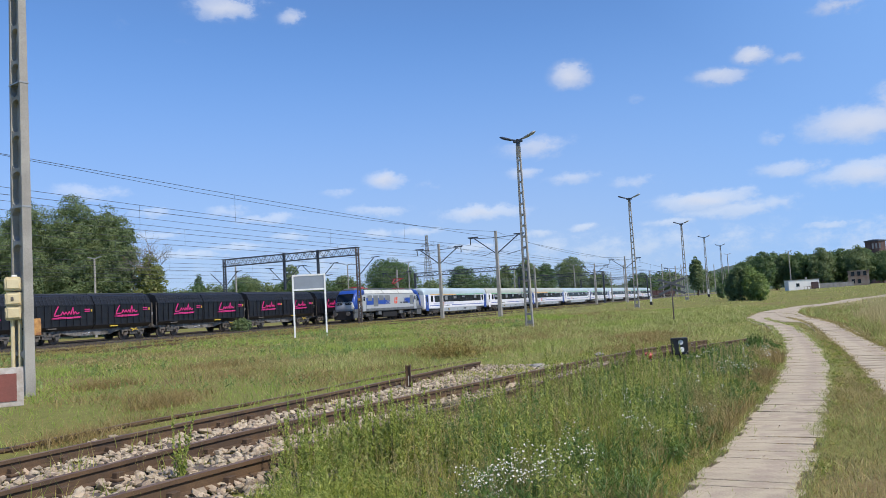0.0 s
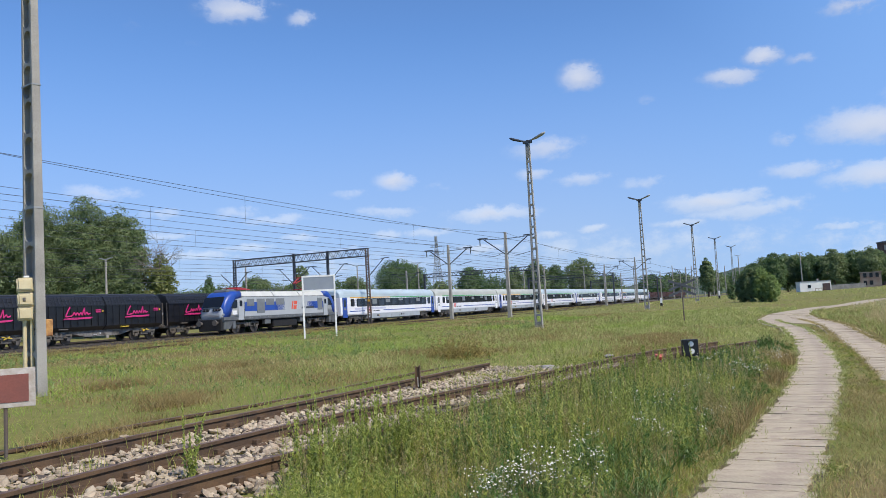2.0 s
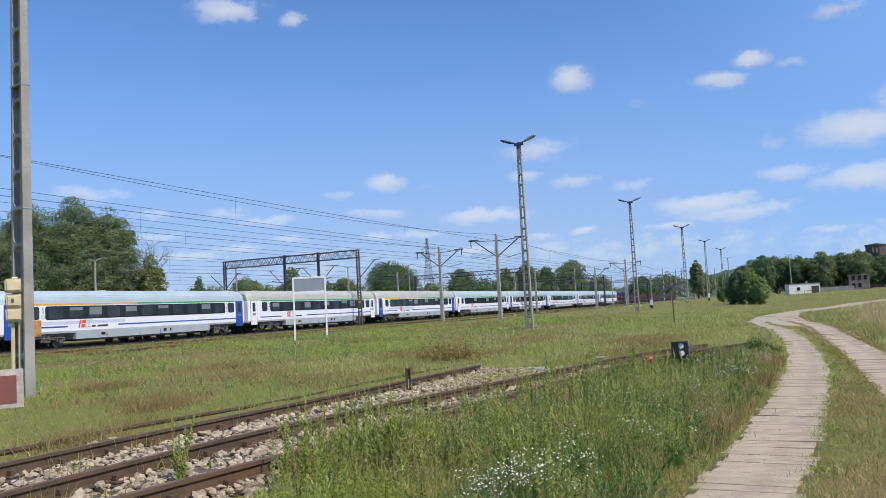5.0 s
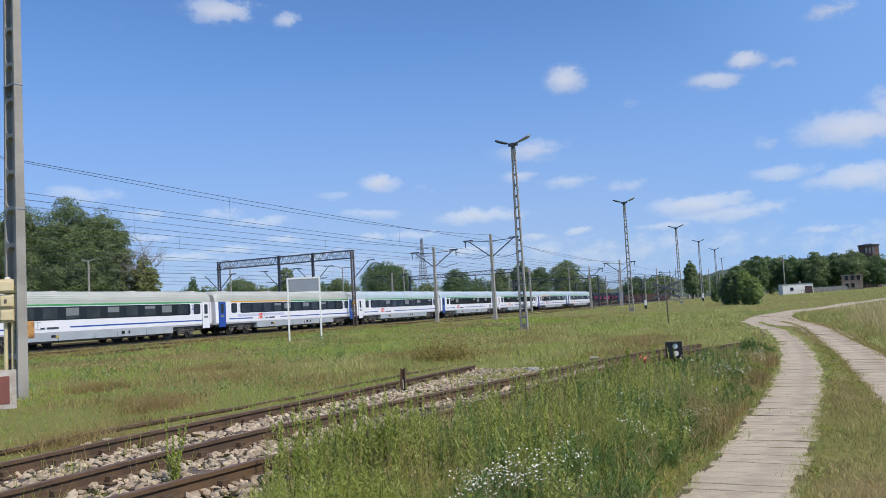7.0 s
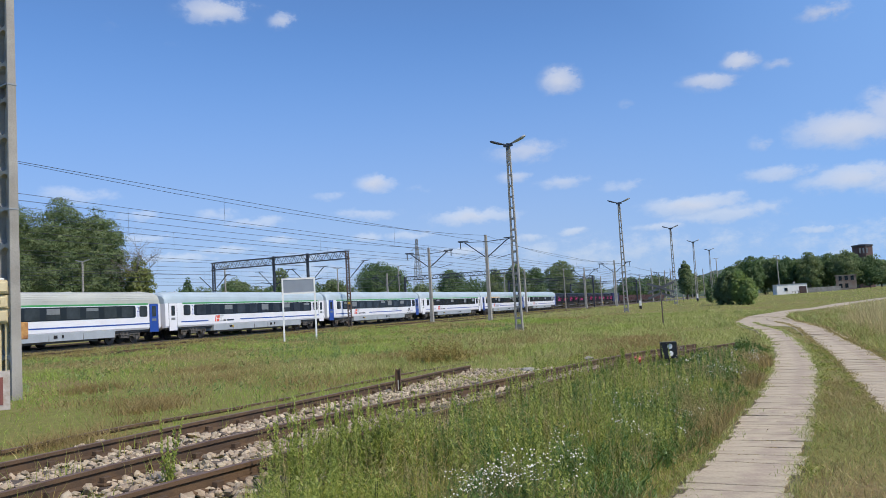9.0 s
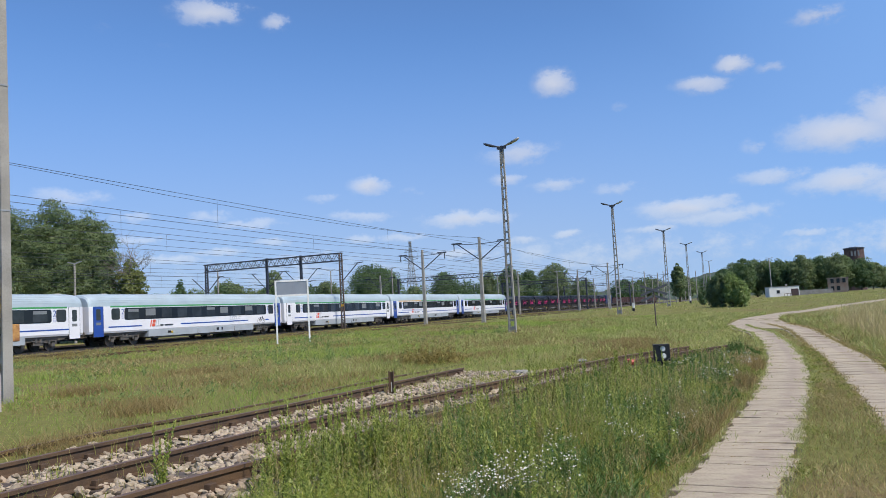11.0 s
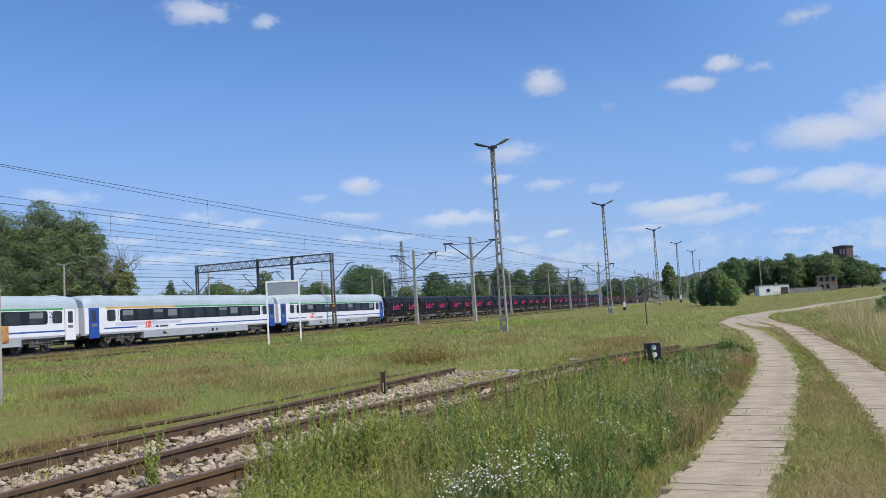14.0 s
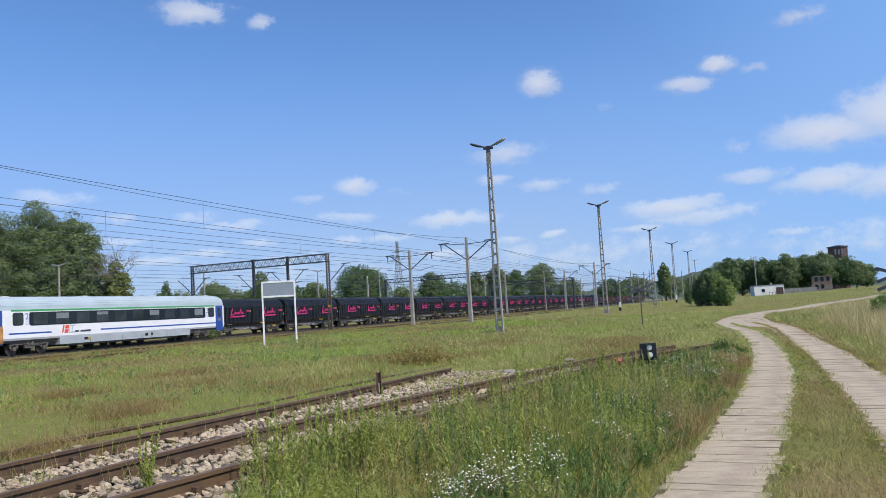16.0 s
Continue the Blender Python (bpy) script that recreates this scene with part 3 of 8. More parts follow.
def engine():
    """A box-cab electric engine. Local x from its leading to its trailing buffers."""
    e = empty("electric_locomotive")
    # chassis and body
    bm = bmesh.new()
    sweep(bm, [[Vector((x, y, z)) for y, z in ((-1.40, 1.16), (-1.46, 1.24), (-1.46, 1.52), (1.46, 1.52), (1.46, 1.24), (1.40, 1.16))] for x in (0.62, LOCO - 0.62)])
    part("chassis", bm, CHASSIS, e, "dark grey chassis beam")
    bm = bmesh.new()
    sweep(bm, [[Vector((x, y, z)) for y, z in ((-1.44, 1.52), (-1.44, 3.30), (1.44, 3.30), (1.44, 1.52))] for x in (2.3, LOCO - 2.3)])
    bd = part("body", bm, LOCOGREY, e, "silver-grey painted body side")
    bm = bmesh.new()
    sweep(bm, [[Vector((x, y, z)) for y, z in ((-1.40, 3.30), (-1.34, 3.42), (-1.02, 3.83), (1.02, 3.83), (1.34, 3.42), (1.40, 3.30))] for x in (3.1, LOCO - 3.1)])
    rf = part("roof", bm, LOCOROOF, e, "light cream sloping roof panels")
    part("gutter", boxes((3.1, LOCO - 3.1, -1.45, 1.45, 3.29, 3.35)), CHASSIS, rf)
    bm = bmesh.new()
    for x in (8.2, 12.6):
        box(bm, x, x + 0.08, -1.42, 1.42, 3.36, 3.5)
        bar(bm, (x, -1.40, 3.36), (x, -1.05, 3.86), 0.09)
        bar(bm, (x, 1.40, 3.36), (x, 1.05, 3.86), 0.09)
    part("roof_seam", bm, LOCOROOF, rf)
    bm = bmesh.new()
    rng = random.Random(4)
    for x in np.arange(3.6, LOCO - 3.5, 0.75):
        tube(bm, (x, rng.uniform(-0.6, 0.6), 3.8), (x, rng.uniform(-0.6, 0.6), 4.08 + 0.06 * rng.random()), 0.05, 0.04, 6)
    bar(bm, (3.4, 0.25, 4.05), (LOCO - 3.4, 0.25, 4.05), 0.035)
    bar(bm, (3.4, -0.5, 3.98), (LOCO - 3.4, -0.5, 3.98), 0.03)
    part("roof_insulators", bm, CHASSIS, rf)
    # cabs
    for x0, s in ((0.0, 1), (LOCO, -1)):
        def station(x, w, zt, zl, grow=0.0):
            pts = []
            for k in range(17):
                a = math.pi * k / 16
                cy, cz = -math.cos(a), math.sin(a)
                pts.append(Vector((x0 + s * x, (w + grow) * abs(cy) ** 0.34 * (1 if cy > 0 else -1), zl + (zt + grow - zl) * cz ** 0.42)))
            return pts
        shape = ((0.60, 1.02, 1.95), (0.66, 1.16, 2.20), (0.78, 1.27, 2.50), (0.95, 1.34, 2.85), (1.15, 1.385, 3.20), (1.42, 1.415, 3.50), (1.75, 1.435, 3.74), (2.20, 1.445, 3.85), (3.15, 1.445, 3.88))
        cab = part("cab", sweep(bmesh.new(), [station(x, w, zt, 1.25) for x, w, zt in shape]), LOCOGREY, e, "silver-grey rounded driver's cab", smooth=True)
        # blue hood that runs down over the shoulder
        low = (0, 0, 1.42, 1.42, 1.42, 1.42, 2.05, 3.10, 3.26)
        part("hood", sweep(bmesh.new(), [station(x, w, zt, max(z, 1.3), 0.012) for (x, w, zt), z in list(zip(shape, low))[2:]]), BLUE, cab, "blue painted cab hood", smooth=True)
        # windscreen
        bm = sweep(bmesh.new(), [[Vector((x0 + s * (x - d), y * w, z)) for d, y in ((0.16, -0.86), (0.19, -0.45), (0.20, 0.0), (0.19, 0.45), (0.16, 0.86), (-0.1, 0.86), (-0.1, -0.86))]
                                 for x, z, w in ((0.84, 2.46, 1.16), (0.97, 2.74, 1.22), (1.17, 3.10, 1.25), (1.38, 3.38, 1.20))])
        part("windscreen", bm, DARKGLASS, cab, "large dark sloping windscreen")
        part("brow", boxes((min(x0 + s * 1.95, x0 + s * 3.2), max(x0 + s * 1.95, x0 + s * 3.2), -0.85, 0.85, 3.55, 4.05), bevel=0.16), CHASSIS, cab, "dark roof air unit")
        bm = bmesh.new()
        for y in (-0.85, -0.52, 0.52, 0.85):
            tube(bm, (x0 + s * 0.52, y, 2.22), (x0 + s * 0.75, y, 2.22), 0.085, 0.085, 12)
        part("headlight", bm, SILVER, cab)
        bm = boxes(*[(x0 + s * 0.70 - 0.16, x0 + s * 0.70 + 0.16, y - 0.44, y + 0.44, 2.08, 2.36) for y in (-0.62, 0.62)], bevel=0.10)
        part("signal_lamp", boxes(*[(x0 + s * 0.84 - 0.16, x0 + s * 0.84 + 0.16, y - 0.16, y + 0.16, 1.62, 1.90) for y in (-1.16, 1.16)], bevel=0.09), SILVER, cab, "silver rounded signal lamp pod")
        part("lamp_housing", bm, BLACKPAINT, cab, "black headlight housing")
        # side window and door
        for q in (-1, 1):
            bm = bmesh.new()
            pts = [(1.62, 2.30), (2.50, 2.30), (2.50, 3.06), (2.22, 3.04), (1.90, 2.80)]
            f = [bm.verts.new((x0 + s * x, q * 1.462, z)) for x, z in pts]
            g = [bm.verts.new((x0 + s * x, q * 1.40, z)) for x, z in pts]
            sweep_faces(bm, f, g)
            part("side_window", bm, DARKGLASS, cab)
        dx0, dx1 = sorted((x0 + s * 2.62, x0 + s * 3.42))
        dr = part("door", boxes((dx0, dx1, -1.462, 1.462, 1.22, 3.18)), LOCOGREY, e, "silver-grey cab door")
        part("pane", boxes((dx0 + 0.18, dx1 - 0.16, -1.475, 1.475, 2.42, 3.02), bevel=0.05), DARKGLASS, dr)
        part("handrail", bars(((dx0 - 0.06, -1.50, 1.4), (dx0 - 0.06, -1.50, 2.9)), ((dx1 + 0.06, -1.50, 1.4), (dx1 + 0.06, -1.50, 2.9)), w=0.035), SILVER, dr)
        # nose skirt, buffers
        secs = [[Vector((x0 + s * x, y * w, z)) for y, z in ((-0.92, zb), (-1, 1.34), (1, 1.34), (0.92, zb))] for x, w, zb in ((0.66, 1.22, 0.62), (0.90, 1.38, 0.42), (1.55, 1.43, 0.46), (1.9, 1.43, 0.85))]
        part("coupler_beam", boxes((min(x0 + s * 0.42, x0 + s * 0.8), max(x0 + s * 0.42, x0 + s * 0.8), -1.27, 1.27, 0.32, 1.38), bevel=0.05), RUBBER, e, "black coupler beam with hoses")
        part("nose_skirt", sweep(bmesh.new(), secs), CHASSIS, e, "dark grey angled nose skirt")
        for y in (-0.875, 0.875):
            bm = tube(bmesh.new(), (x0 + s * 0.65, y, 1.05), (x0 + s * 0.08, y, 1.05), 0.13, 0.11, 10)
            part("buffer", tube(bm, (x0 + s * 0.085, y, 1.05), (x0, y, 1.05), 0.26, 0.26, 12), UNDER, e)
    # blue panels and louvres
    y = -1.447
    bm = boxes((3.5, 7.9, -1.45, 1.45, 1.98, 2.82))
    bm2 = boxes((15.5, 16.9, -1.45, 1.45, 2.05, 2.75))
    for k in range(34):
        a = 7.9 + 0.06 * k
        box(bm, a, a + 0.06 * (1 - k / 35), -1.45, 1.45, 1.98, 2.82)
        a = 15.5 - 0.05 * (k + 1)
        box(bm2, a + 0.05 * k / 35, a + 0.05, -1.45, 1.45, 2.05, 2.75)
    part("blue_panel", bm, BLUE, bd, "long blue side panel that fades into grey")
    part("blue_panel", bm2, BLUE, bd, "short blue side panel that fades into grey")
    for x0, x1, z0, z1 in ((3.9, 5.0, 2.45, 3.12), (5.4, 6.6, 1.75, 3.12), (6.8, 8.1, 2.5, 3.12), (8.4, 9.8, 2.5, 3.12), (15.75, 16.7, 1.85, 3.12)):
        lv = part("louvre", boxes((x0, x1, -1.458, 1.458, z0, z1)), CHASSISLIGHT, bd, "grey ventilation louvre")
        part("slat", boxes(*[(x0 + 0.03, x1 - 0.03, -1.468, 1.468, z0 + 0.05 + k * 0.1, z0 + 0.09 + k * 0.1) for k in range(int((z1 - z0 - 0.06) / 0.1))]), CHASSISLIGHT, lv)
    part("notice", boxes((1.80, 2.46, -1.468, -1.40, 1.72, 2.08)), WHITEPAINT, e, "white notice sheet on the cab side")
    emblem(e, 11.0, 2.02, 0.82, -1.452)
    part("rivet_strip", boxes(*[(4.2 + 0.4 * k, 4.35 + 0.4 * k, -1.47, 1.47, 1.34, 1.44) for k in range(30) if k % 7 in (0, 1, 4)]), CHASSISLIGHT, e, "small grey marking plates")
    # roof pantographs, the trailing one raised
    for xb, up in ((4.6, 0.0), (LOCO - 5.5, 1.0)):
        pg = empty("pantograph")
        pg.parent = e
        part("base", bars(((xb - 0.9, -0.6, 4.05), (xb + 0.9, -0.6, 4.05)), ((xb - 0.9, 0.6, 4.05), (xb + 0.9, 0.6, 4.05)), ((xb - 0.9, -0.6, 4.05), (xb - 0.9, 0.6, 4.05)), w=0.07), REDPAINT, pg)
        knee = (xb + (0.9 if not up else -1.05), 0, 4.12 + 0.56 * up)
        tip = (xb + (-0.9 if not up else 0.55), 0, 4.2 + 1.15 * up)
        part("lower_arm", bars(((xb + 0.5, 0, 4.08), knee), w=0.11), REDPAINT if not up else RUST, pg)
        part("upper_arm", bars(((knee[0], -0.12, knee[2]), (tip[0], -0.5, tip[2])), ((knee[0], 0.12, knee[2]), (tip[0], 0.5, tip[2])), w=0.10), REDPAINT, pg)
        part("head", bars(((tip[0] - 0.2, -0.85, tip[2] + 0.03), (tip[0] - 0.2, 0.85, tip[2] + 0.03)), ((tip[0] + 0.2, -0.85, tip[2] + 0.03), (tip[0] + 0.2, 0.85, tip[2] + 0.03)), w=0.05), REDPAINT, pg)
    for xc in (4.3, LOCO - 4.3):
        bogie(e, xc, 2.7, 0.60, WHEELS)
    part("transformer", boxes((8.2, 12.2, -1.25, 1.25, 0.35, 1.1), bevel=0.08), RUBBER, e, "black transformer tank")
    for x0, x1, y0, z0 in ((6.7, 7.6, -1.36, 0.7), (12.6, 13.5, -1.36, 0.7), (1.9, 2.3, -1.40, 0.45), (LOCO - 2.3, LOCO - 1.9, -1.40, 0.45)):
        part("equipment_box", boxes((x0, x1, y0, y0 + 0.42, z0, 1.16), bevel=0.03), CHASSIS, e)
    return tagged(e, "silver-grey and blue electric locomotive with raised red pantograph", "locomotive")


def sweep_faces(bm, f, g):
    n = len(f)
    bm.faces.new(f)
    bm.faces.new(g[::-1])
    for i in range(n):
        j = (i + 1) % n
        bm.faces.new((f[i], g[i], g[j], f[j]))
    bmesh.ops.recalc_face_normals(bm, faces=bm.faces)


CHASSISLIGHT = material("grey louvre paint", (0.20, 0.215, 0.23), 0.5, vary=0.15, scale=2, fine=15)
ENGINE = engine()


# ---------------------------------------------------------------- goods train
HOPPERBLACK = material("black wagon paint", (0.009, 0.010, 0.015), 0.45, vary=0.3, scale=1.5, fine=12, second=(0.015, 0.015, 0.018))
PINK = material("pink script paint", (0.62, 0.035, 0.20), 0.5, vary=0.1)
WAGONGREY = material("dusty grey wagon frame", (0.20, 0.19, 0.18), 0.8, vary=0.35, scale=2, fine=15, second=(0.06, 0.055, 0.05))
# lighter than the wagon black: the sky sheen on the cover ribs, as colour
RIBSHEEN = material("black steel with painted grey-blue sheen", (0.06, 0.068, 0.082), 0.5, 0.2, vary=0.4, scale=3, fine=20, second=(0.025, 0.028, 0.034))
WAGON_WHEELS = []


def script_mark(bm, x, z, y, w, h):
    """A plain brush-stroke shape with an underline."""
    def stroke(pts, t):
        for p, q in zip(pts, pts[1:]):
            bar(bm, (x + p[0] * w, y, z + p[1] * h), (x + q[0] * w, y, z + q[1] * h), 0.03, t)
    stroke(((0.22, 1.04), (0.14, 0.74), (0.07, 0.36), (0.06, 0.27), (0.28, 0.33)), 0.10)
    stroke(((0.30, 0.34), (0.37, 0.62), (0.42, 0.36), (0.49, 0.60), (0.54, 0.35), (0.61, 0.62), (0.66, 0.36), (0.75, 0.98), (0.76, 0.36), (0.84, 0.62), (0.88, 0.40), (0.98, 0.50)), 0.085)
    stroke(((-0.02, 0.06), (0.3, 0.15), (0.65, 0.13), (1.04, 0.17)), 0.085)
    stroke(((-0.02, 0.06), (0.5, 0.05), (1.0, 0.10)), 0.05)


def hopper_wagon():
    """A covered wagon with two black units on one frame. Local x from gap to gap, 13.1 m."""
    w = empty("covered_wagon")
    L = 13.1
    for k, (a, b) in enumerate(((0.42, 6.42), (6.52, 12.68))):
        bm = bmesh.new()
        prof = ((-1.10, 1.05), (-1.40, 1.35), (-1.45, 3.0), (-1.10, 3.72), (-0.6, 3.86), (0.6, 3.86), (1.10, 3.72), (1.45, 3.0), (1.40, 1.35), (1.10, 1.05))
        sweep(bm, [[Vector((x, y, z)) for y, z in prof] for x in (a, b)])
        u = part("hopper", bm, HOPPERBLACK, w, "black ribbed steel hopper body")
        bm = bmesh.new()
        n = 9
        for i in range(n + 1):
            x = a + 0.04 + (b - a - 0.08) * i / n
            bar(bm, (x, -1.465, 1.4), (x, -1.475, 2.98), 0.05)
        for z in (1.9, 2.45):
            bar(bm, (a, -1.455, z), (b, -1.455, z), 0.03)
        bar(bm, (a, -1.47, 3.0), (b, -1.47, 3.0), 0.08)
        part("rib", bm, HOPPERBLACK, u)
        # cover ribs carry the sheen of the sloping top in their colour
        bm = bmesh.new()
        for i in range(2 * n + 1):
            x = a + 0.05 + (b - a - 0.10) * i / (2 * n)
            bar(bm, (x, -1.462, 3.05), (x, -1.125, 3.73), 0.03)
        bar(bm, (a, -1.30, 3.40), (b, -1.30, 3.40), 0.025)
        part("cover_rib", bm, RIBSHEEN, u, "ribs of the sloping cover with grey sheen painted in")
        bm = bmesh.new()
        for i in range(n):
            x = a + 0.08 + (b - a - 0.1) * i / n
            box(bm, x + 0.1, x + 0.2, -0.5, 0.5, 3.86, 3.92)
        box(bm, a, b, -0.62, -0.56, 3.86, 3.96)
        part("hatch_rail", bm, DARKSTEEL, u)
        bm = bmesh.new()
        script_mark(bm, a + 2.0, 1.92, -1.50, 2.55, 0.95)
        part("painted_mark", bm, PINK, u, "pink brush-stroke mark")
        part("plate", boxes((b - 0.95, b - 0.45, -1.50, -1.44, 2.60, 2.68), (b - 0.95, b - 0.45, -1.50, -1.44, 2.45, 2.53)), PINK, u)
        part("plate", boxes((b - 0.32, b - 0.22, -1.50, -1.44, 2.45, 2.65)), YELLOW, u)
        part("step", boxes((a + 1.6, a + 2.4, -1.46, -1.30, 1.16, 1.26), bevel=0.02), YELLOW if k else UNDER, u)
    bm = bmesh.new()
    sweep(bm, [[Vector((x, y, z)) for y in (-0.98, 0.98) for z in ((zb, 1.08) if y < 0 else (1.08, zb))] for x, zb in ((0.35, 0.86), (3.6, 0.84), (4.8, 0.55), (8.3, 0.55), (9.5, 0.84), (12.75, 0.86))])
    part("frame", bm, WAGONGREY, w, "dusty grey fish-belly frame")
    for xc in (2.2, 10.9):
        bg = bogie(w, xc, 1.8, 0.46, WAGON_WHEELS)
    for x, s in ((0.0, 1), (L, -1)):
        for y in (-0.875, 0.875):
            bm = tube(bmesh.new(), (x + s * 0.42, y, 1.05), (x + s * 0.055, y, 1.05), 0.1, 0.1, 8)
            tube(bm, (x + s * 0.06, y, 1.05), (x + s * 0.01, y, 1.05), 0.22, 0.22, 10)
            part("buffer", bm, UNDER, w)
        for y in (-1.38, -0.9):
            part("handrail", bars(((x + s * 0.3, y, 1.0), (x + s * 0.3, y, 3.1)), w=0.05), UNDER, w)
    for x in (10.45,):
        part("yellow_lever", bars(((x, -1.28, 0.92), (x + 0.35, -1.30, 0.84)), ((x + 0.12, -1.30, 0.72), (x + 0.62, -1.30, 0.92)), ((x + 0.35, -1.30, 0.84), (x + 0.8, -1.30, 0.80)), w=0.06), YELLOW, w, "orange-yellow brake lever")
    part("tarpaulin_tag", boxes((6.2, 6.34, -1.02, -0.97, 0.72, 0.84), (5.6, 5.95, -1.02, -0.97, 0.68, 0.72)), LOGOGREY, w)
    part("brake_wheel", boxes((12.86, 12.90, -1.42, -1.18, 2.0, 2.24), bevel=0.01), LOGOGREY, w)
    return tagged(w, "black covered hopper wagon with pink painted marks", "freight wagon", "wagons of the goods train")


_w = hopper_wagon()
_w.matrix_basis = pose(54.36 - 13.1 * 3, FREIGHT_Y, MAIN_Z)
for _i in range(-2, 17):
    copy_thing(_w, pose(54.36 + 13.1 * _i, FREIGHT_Y, MAIN_Z))


# ---------------------------------------------------------------- masts, lamps, gantry
def lamp_post(x, y, height=11.4, turn=0.0):
    """A tall concrete ladder post with a two-armed lamp head."""
    z0 = gz(x, y)
    p = empty("yard_lamp", pose(x, y, z0, 0, 0, turn))
    bm = bmesh.new()
    w0, w1, d0, d1 = 0.21, 0.09, 0.17, 0.10
    for s in (-1, 1):
        sweep(bm, [[Vector((s * w + i * 0.045, j * d, z)) for i, j in ((-1, -0.5), (1, -0.5), (1, 0.5), (-1, 0.5))] for w, d, z in ((w0, d0, -0.3), (w1, d1, height - 0.7))])
    n = 16
    for k in range(n + 1):
        z = 0.1 + (height - 1.0) * k / n
        w = w0 + (w1 - w0) * z / height
        box(bm, -w, w, -0.05, 0.05, z, z + (0.34 if k == 0 else 0.13))
    box(bm, -0.12, 0.12, -0.07, 0.07, height - 1.3, height - 0.35)
    part("post", bm, CONCRETE, p, "concrete ladder post with oval openings")
    hd = part("bracket", boxes((-0.28, 0.28, -0.1, 0.1, height - 0.40, height - 0.25), (-0.08, 0.08, -0.08, 0.08, height - 0.6, height - 0.2), bevel=0.01), DARKSTEEL, p)
    for s in (-1, 1):
        bm = bmesh.new()
        secs = []
        for q, w, h, lift in ((0.10, 0.05, 0.04, 0.0), (0.35, 0.09, 0.05, 0.06), (0.62, 0.15, 0.085, 0.14), (1.0, 0.16, 0.09, 0.28), (1.18, 0.07, 0.05, 0.35)):
            secs.append([Vector((s * q, w * math.cos(a), height - 0.26 + lift + h * math.sin(a))) for a in [math.pi * 2 * k / 10 for k in range(10)]])
        sweep(bm, secs)
        part("lamp_head", bm, GALV if s < 0 else DARKSTEEL, p, "cobra-head street lantern", smooth=True)
    return tagged(p, "tall concrete ladder-type yard lamp with two lanterns", "lamp post", "yard lamps in a row")


for _x, _y, _h in ((45.5, 14.05, 11.6), (82.5, 13.9, 11.6), (120, 13.0, 11.5), (160, 13.3, 11.6), (197, 12.9, 11.6)):
    lamp_post(_x, _y, _h, 82)


def catenary_mast(x, y, height, arms, base_z=None):
    z0 = gz(x, y)
    m = empty("catenary_mast", pose(x, y, z0))
    bm = bmesh.new()
    sweep(bm, [[Vector((i * w, j * w, z)) for i, j in ((-1, -0.8), (1, -0.8), (1, 0.8), (-1, 0.8))] for w, z in ((0.22, -0.3), (0.16, height * 0.6), (0.13, height))])
    part("post", bm, CONCRETE, m, "tapered grey concrete post")
    part("band", boxes((-0.19, 0.19, -0.16, 0.16, height * 0.58, height * 0.58 + 0.12)), GALV, m)
    for s in arms:
        bm = bmesh.new()
        bar(bm, (0, s * 0.1, height * 0.74), (0, s * 2.3, height * 0.93), 0.09)
        bar(bm, (0, s * 0.1, height * 0.92), (0, s * 2.9, height * 0.935), 0.06)
        bar(bm, (0, s * 1.9, height * 0.945), (0, s * 3.0, height * 0.945), 0.11)
        a = part("bracket_arm", bm, DARKSTEEL, m, "dark steel cantilever arm")
        bm = bmesh.new()
        bar(bm, (0, s * 1.2, height * 0.72), (0, s * 2.9, height * 0.76), 0.045)
        bar(bm, (0, s * 0.3, height * 0.76), (0, s * 1.3, height * 0.72), 0.035)
        tube(bm, (0, s * 2.75, height * 0.86), (0, s * 2.75, height * 0.935), 0.05, 0.05, 6)
        part("steady_arm", bm, DARKSTEEL, a)
    return tagged(m, "concrete overhead line mast with steel bracket arms", "catenary mast", "overhead line masts")


for _x, _y, _h, _a in ((75, 26.1, 8.6, (-1, 1)), (147, 26.4, 8.6, (-1, 1)), (83.3, 36.0, 8.6, (-1, 1)), (164.5, 35.9, 8.6, (-1, 1))):
    catenary_mast(_x, _y, _h, _a)


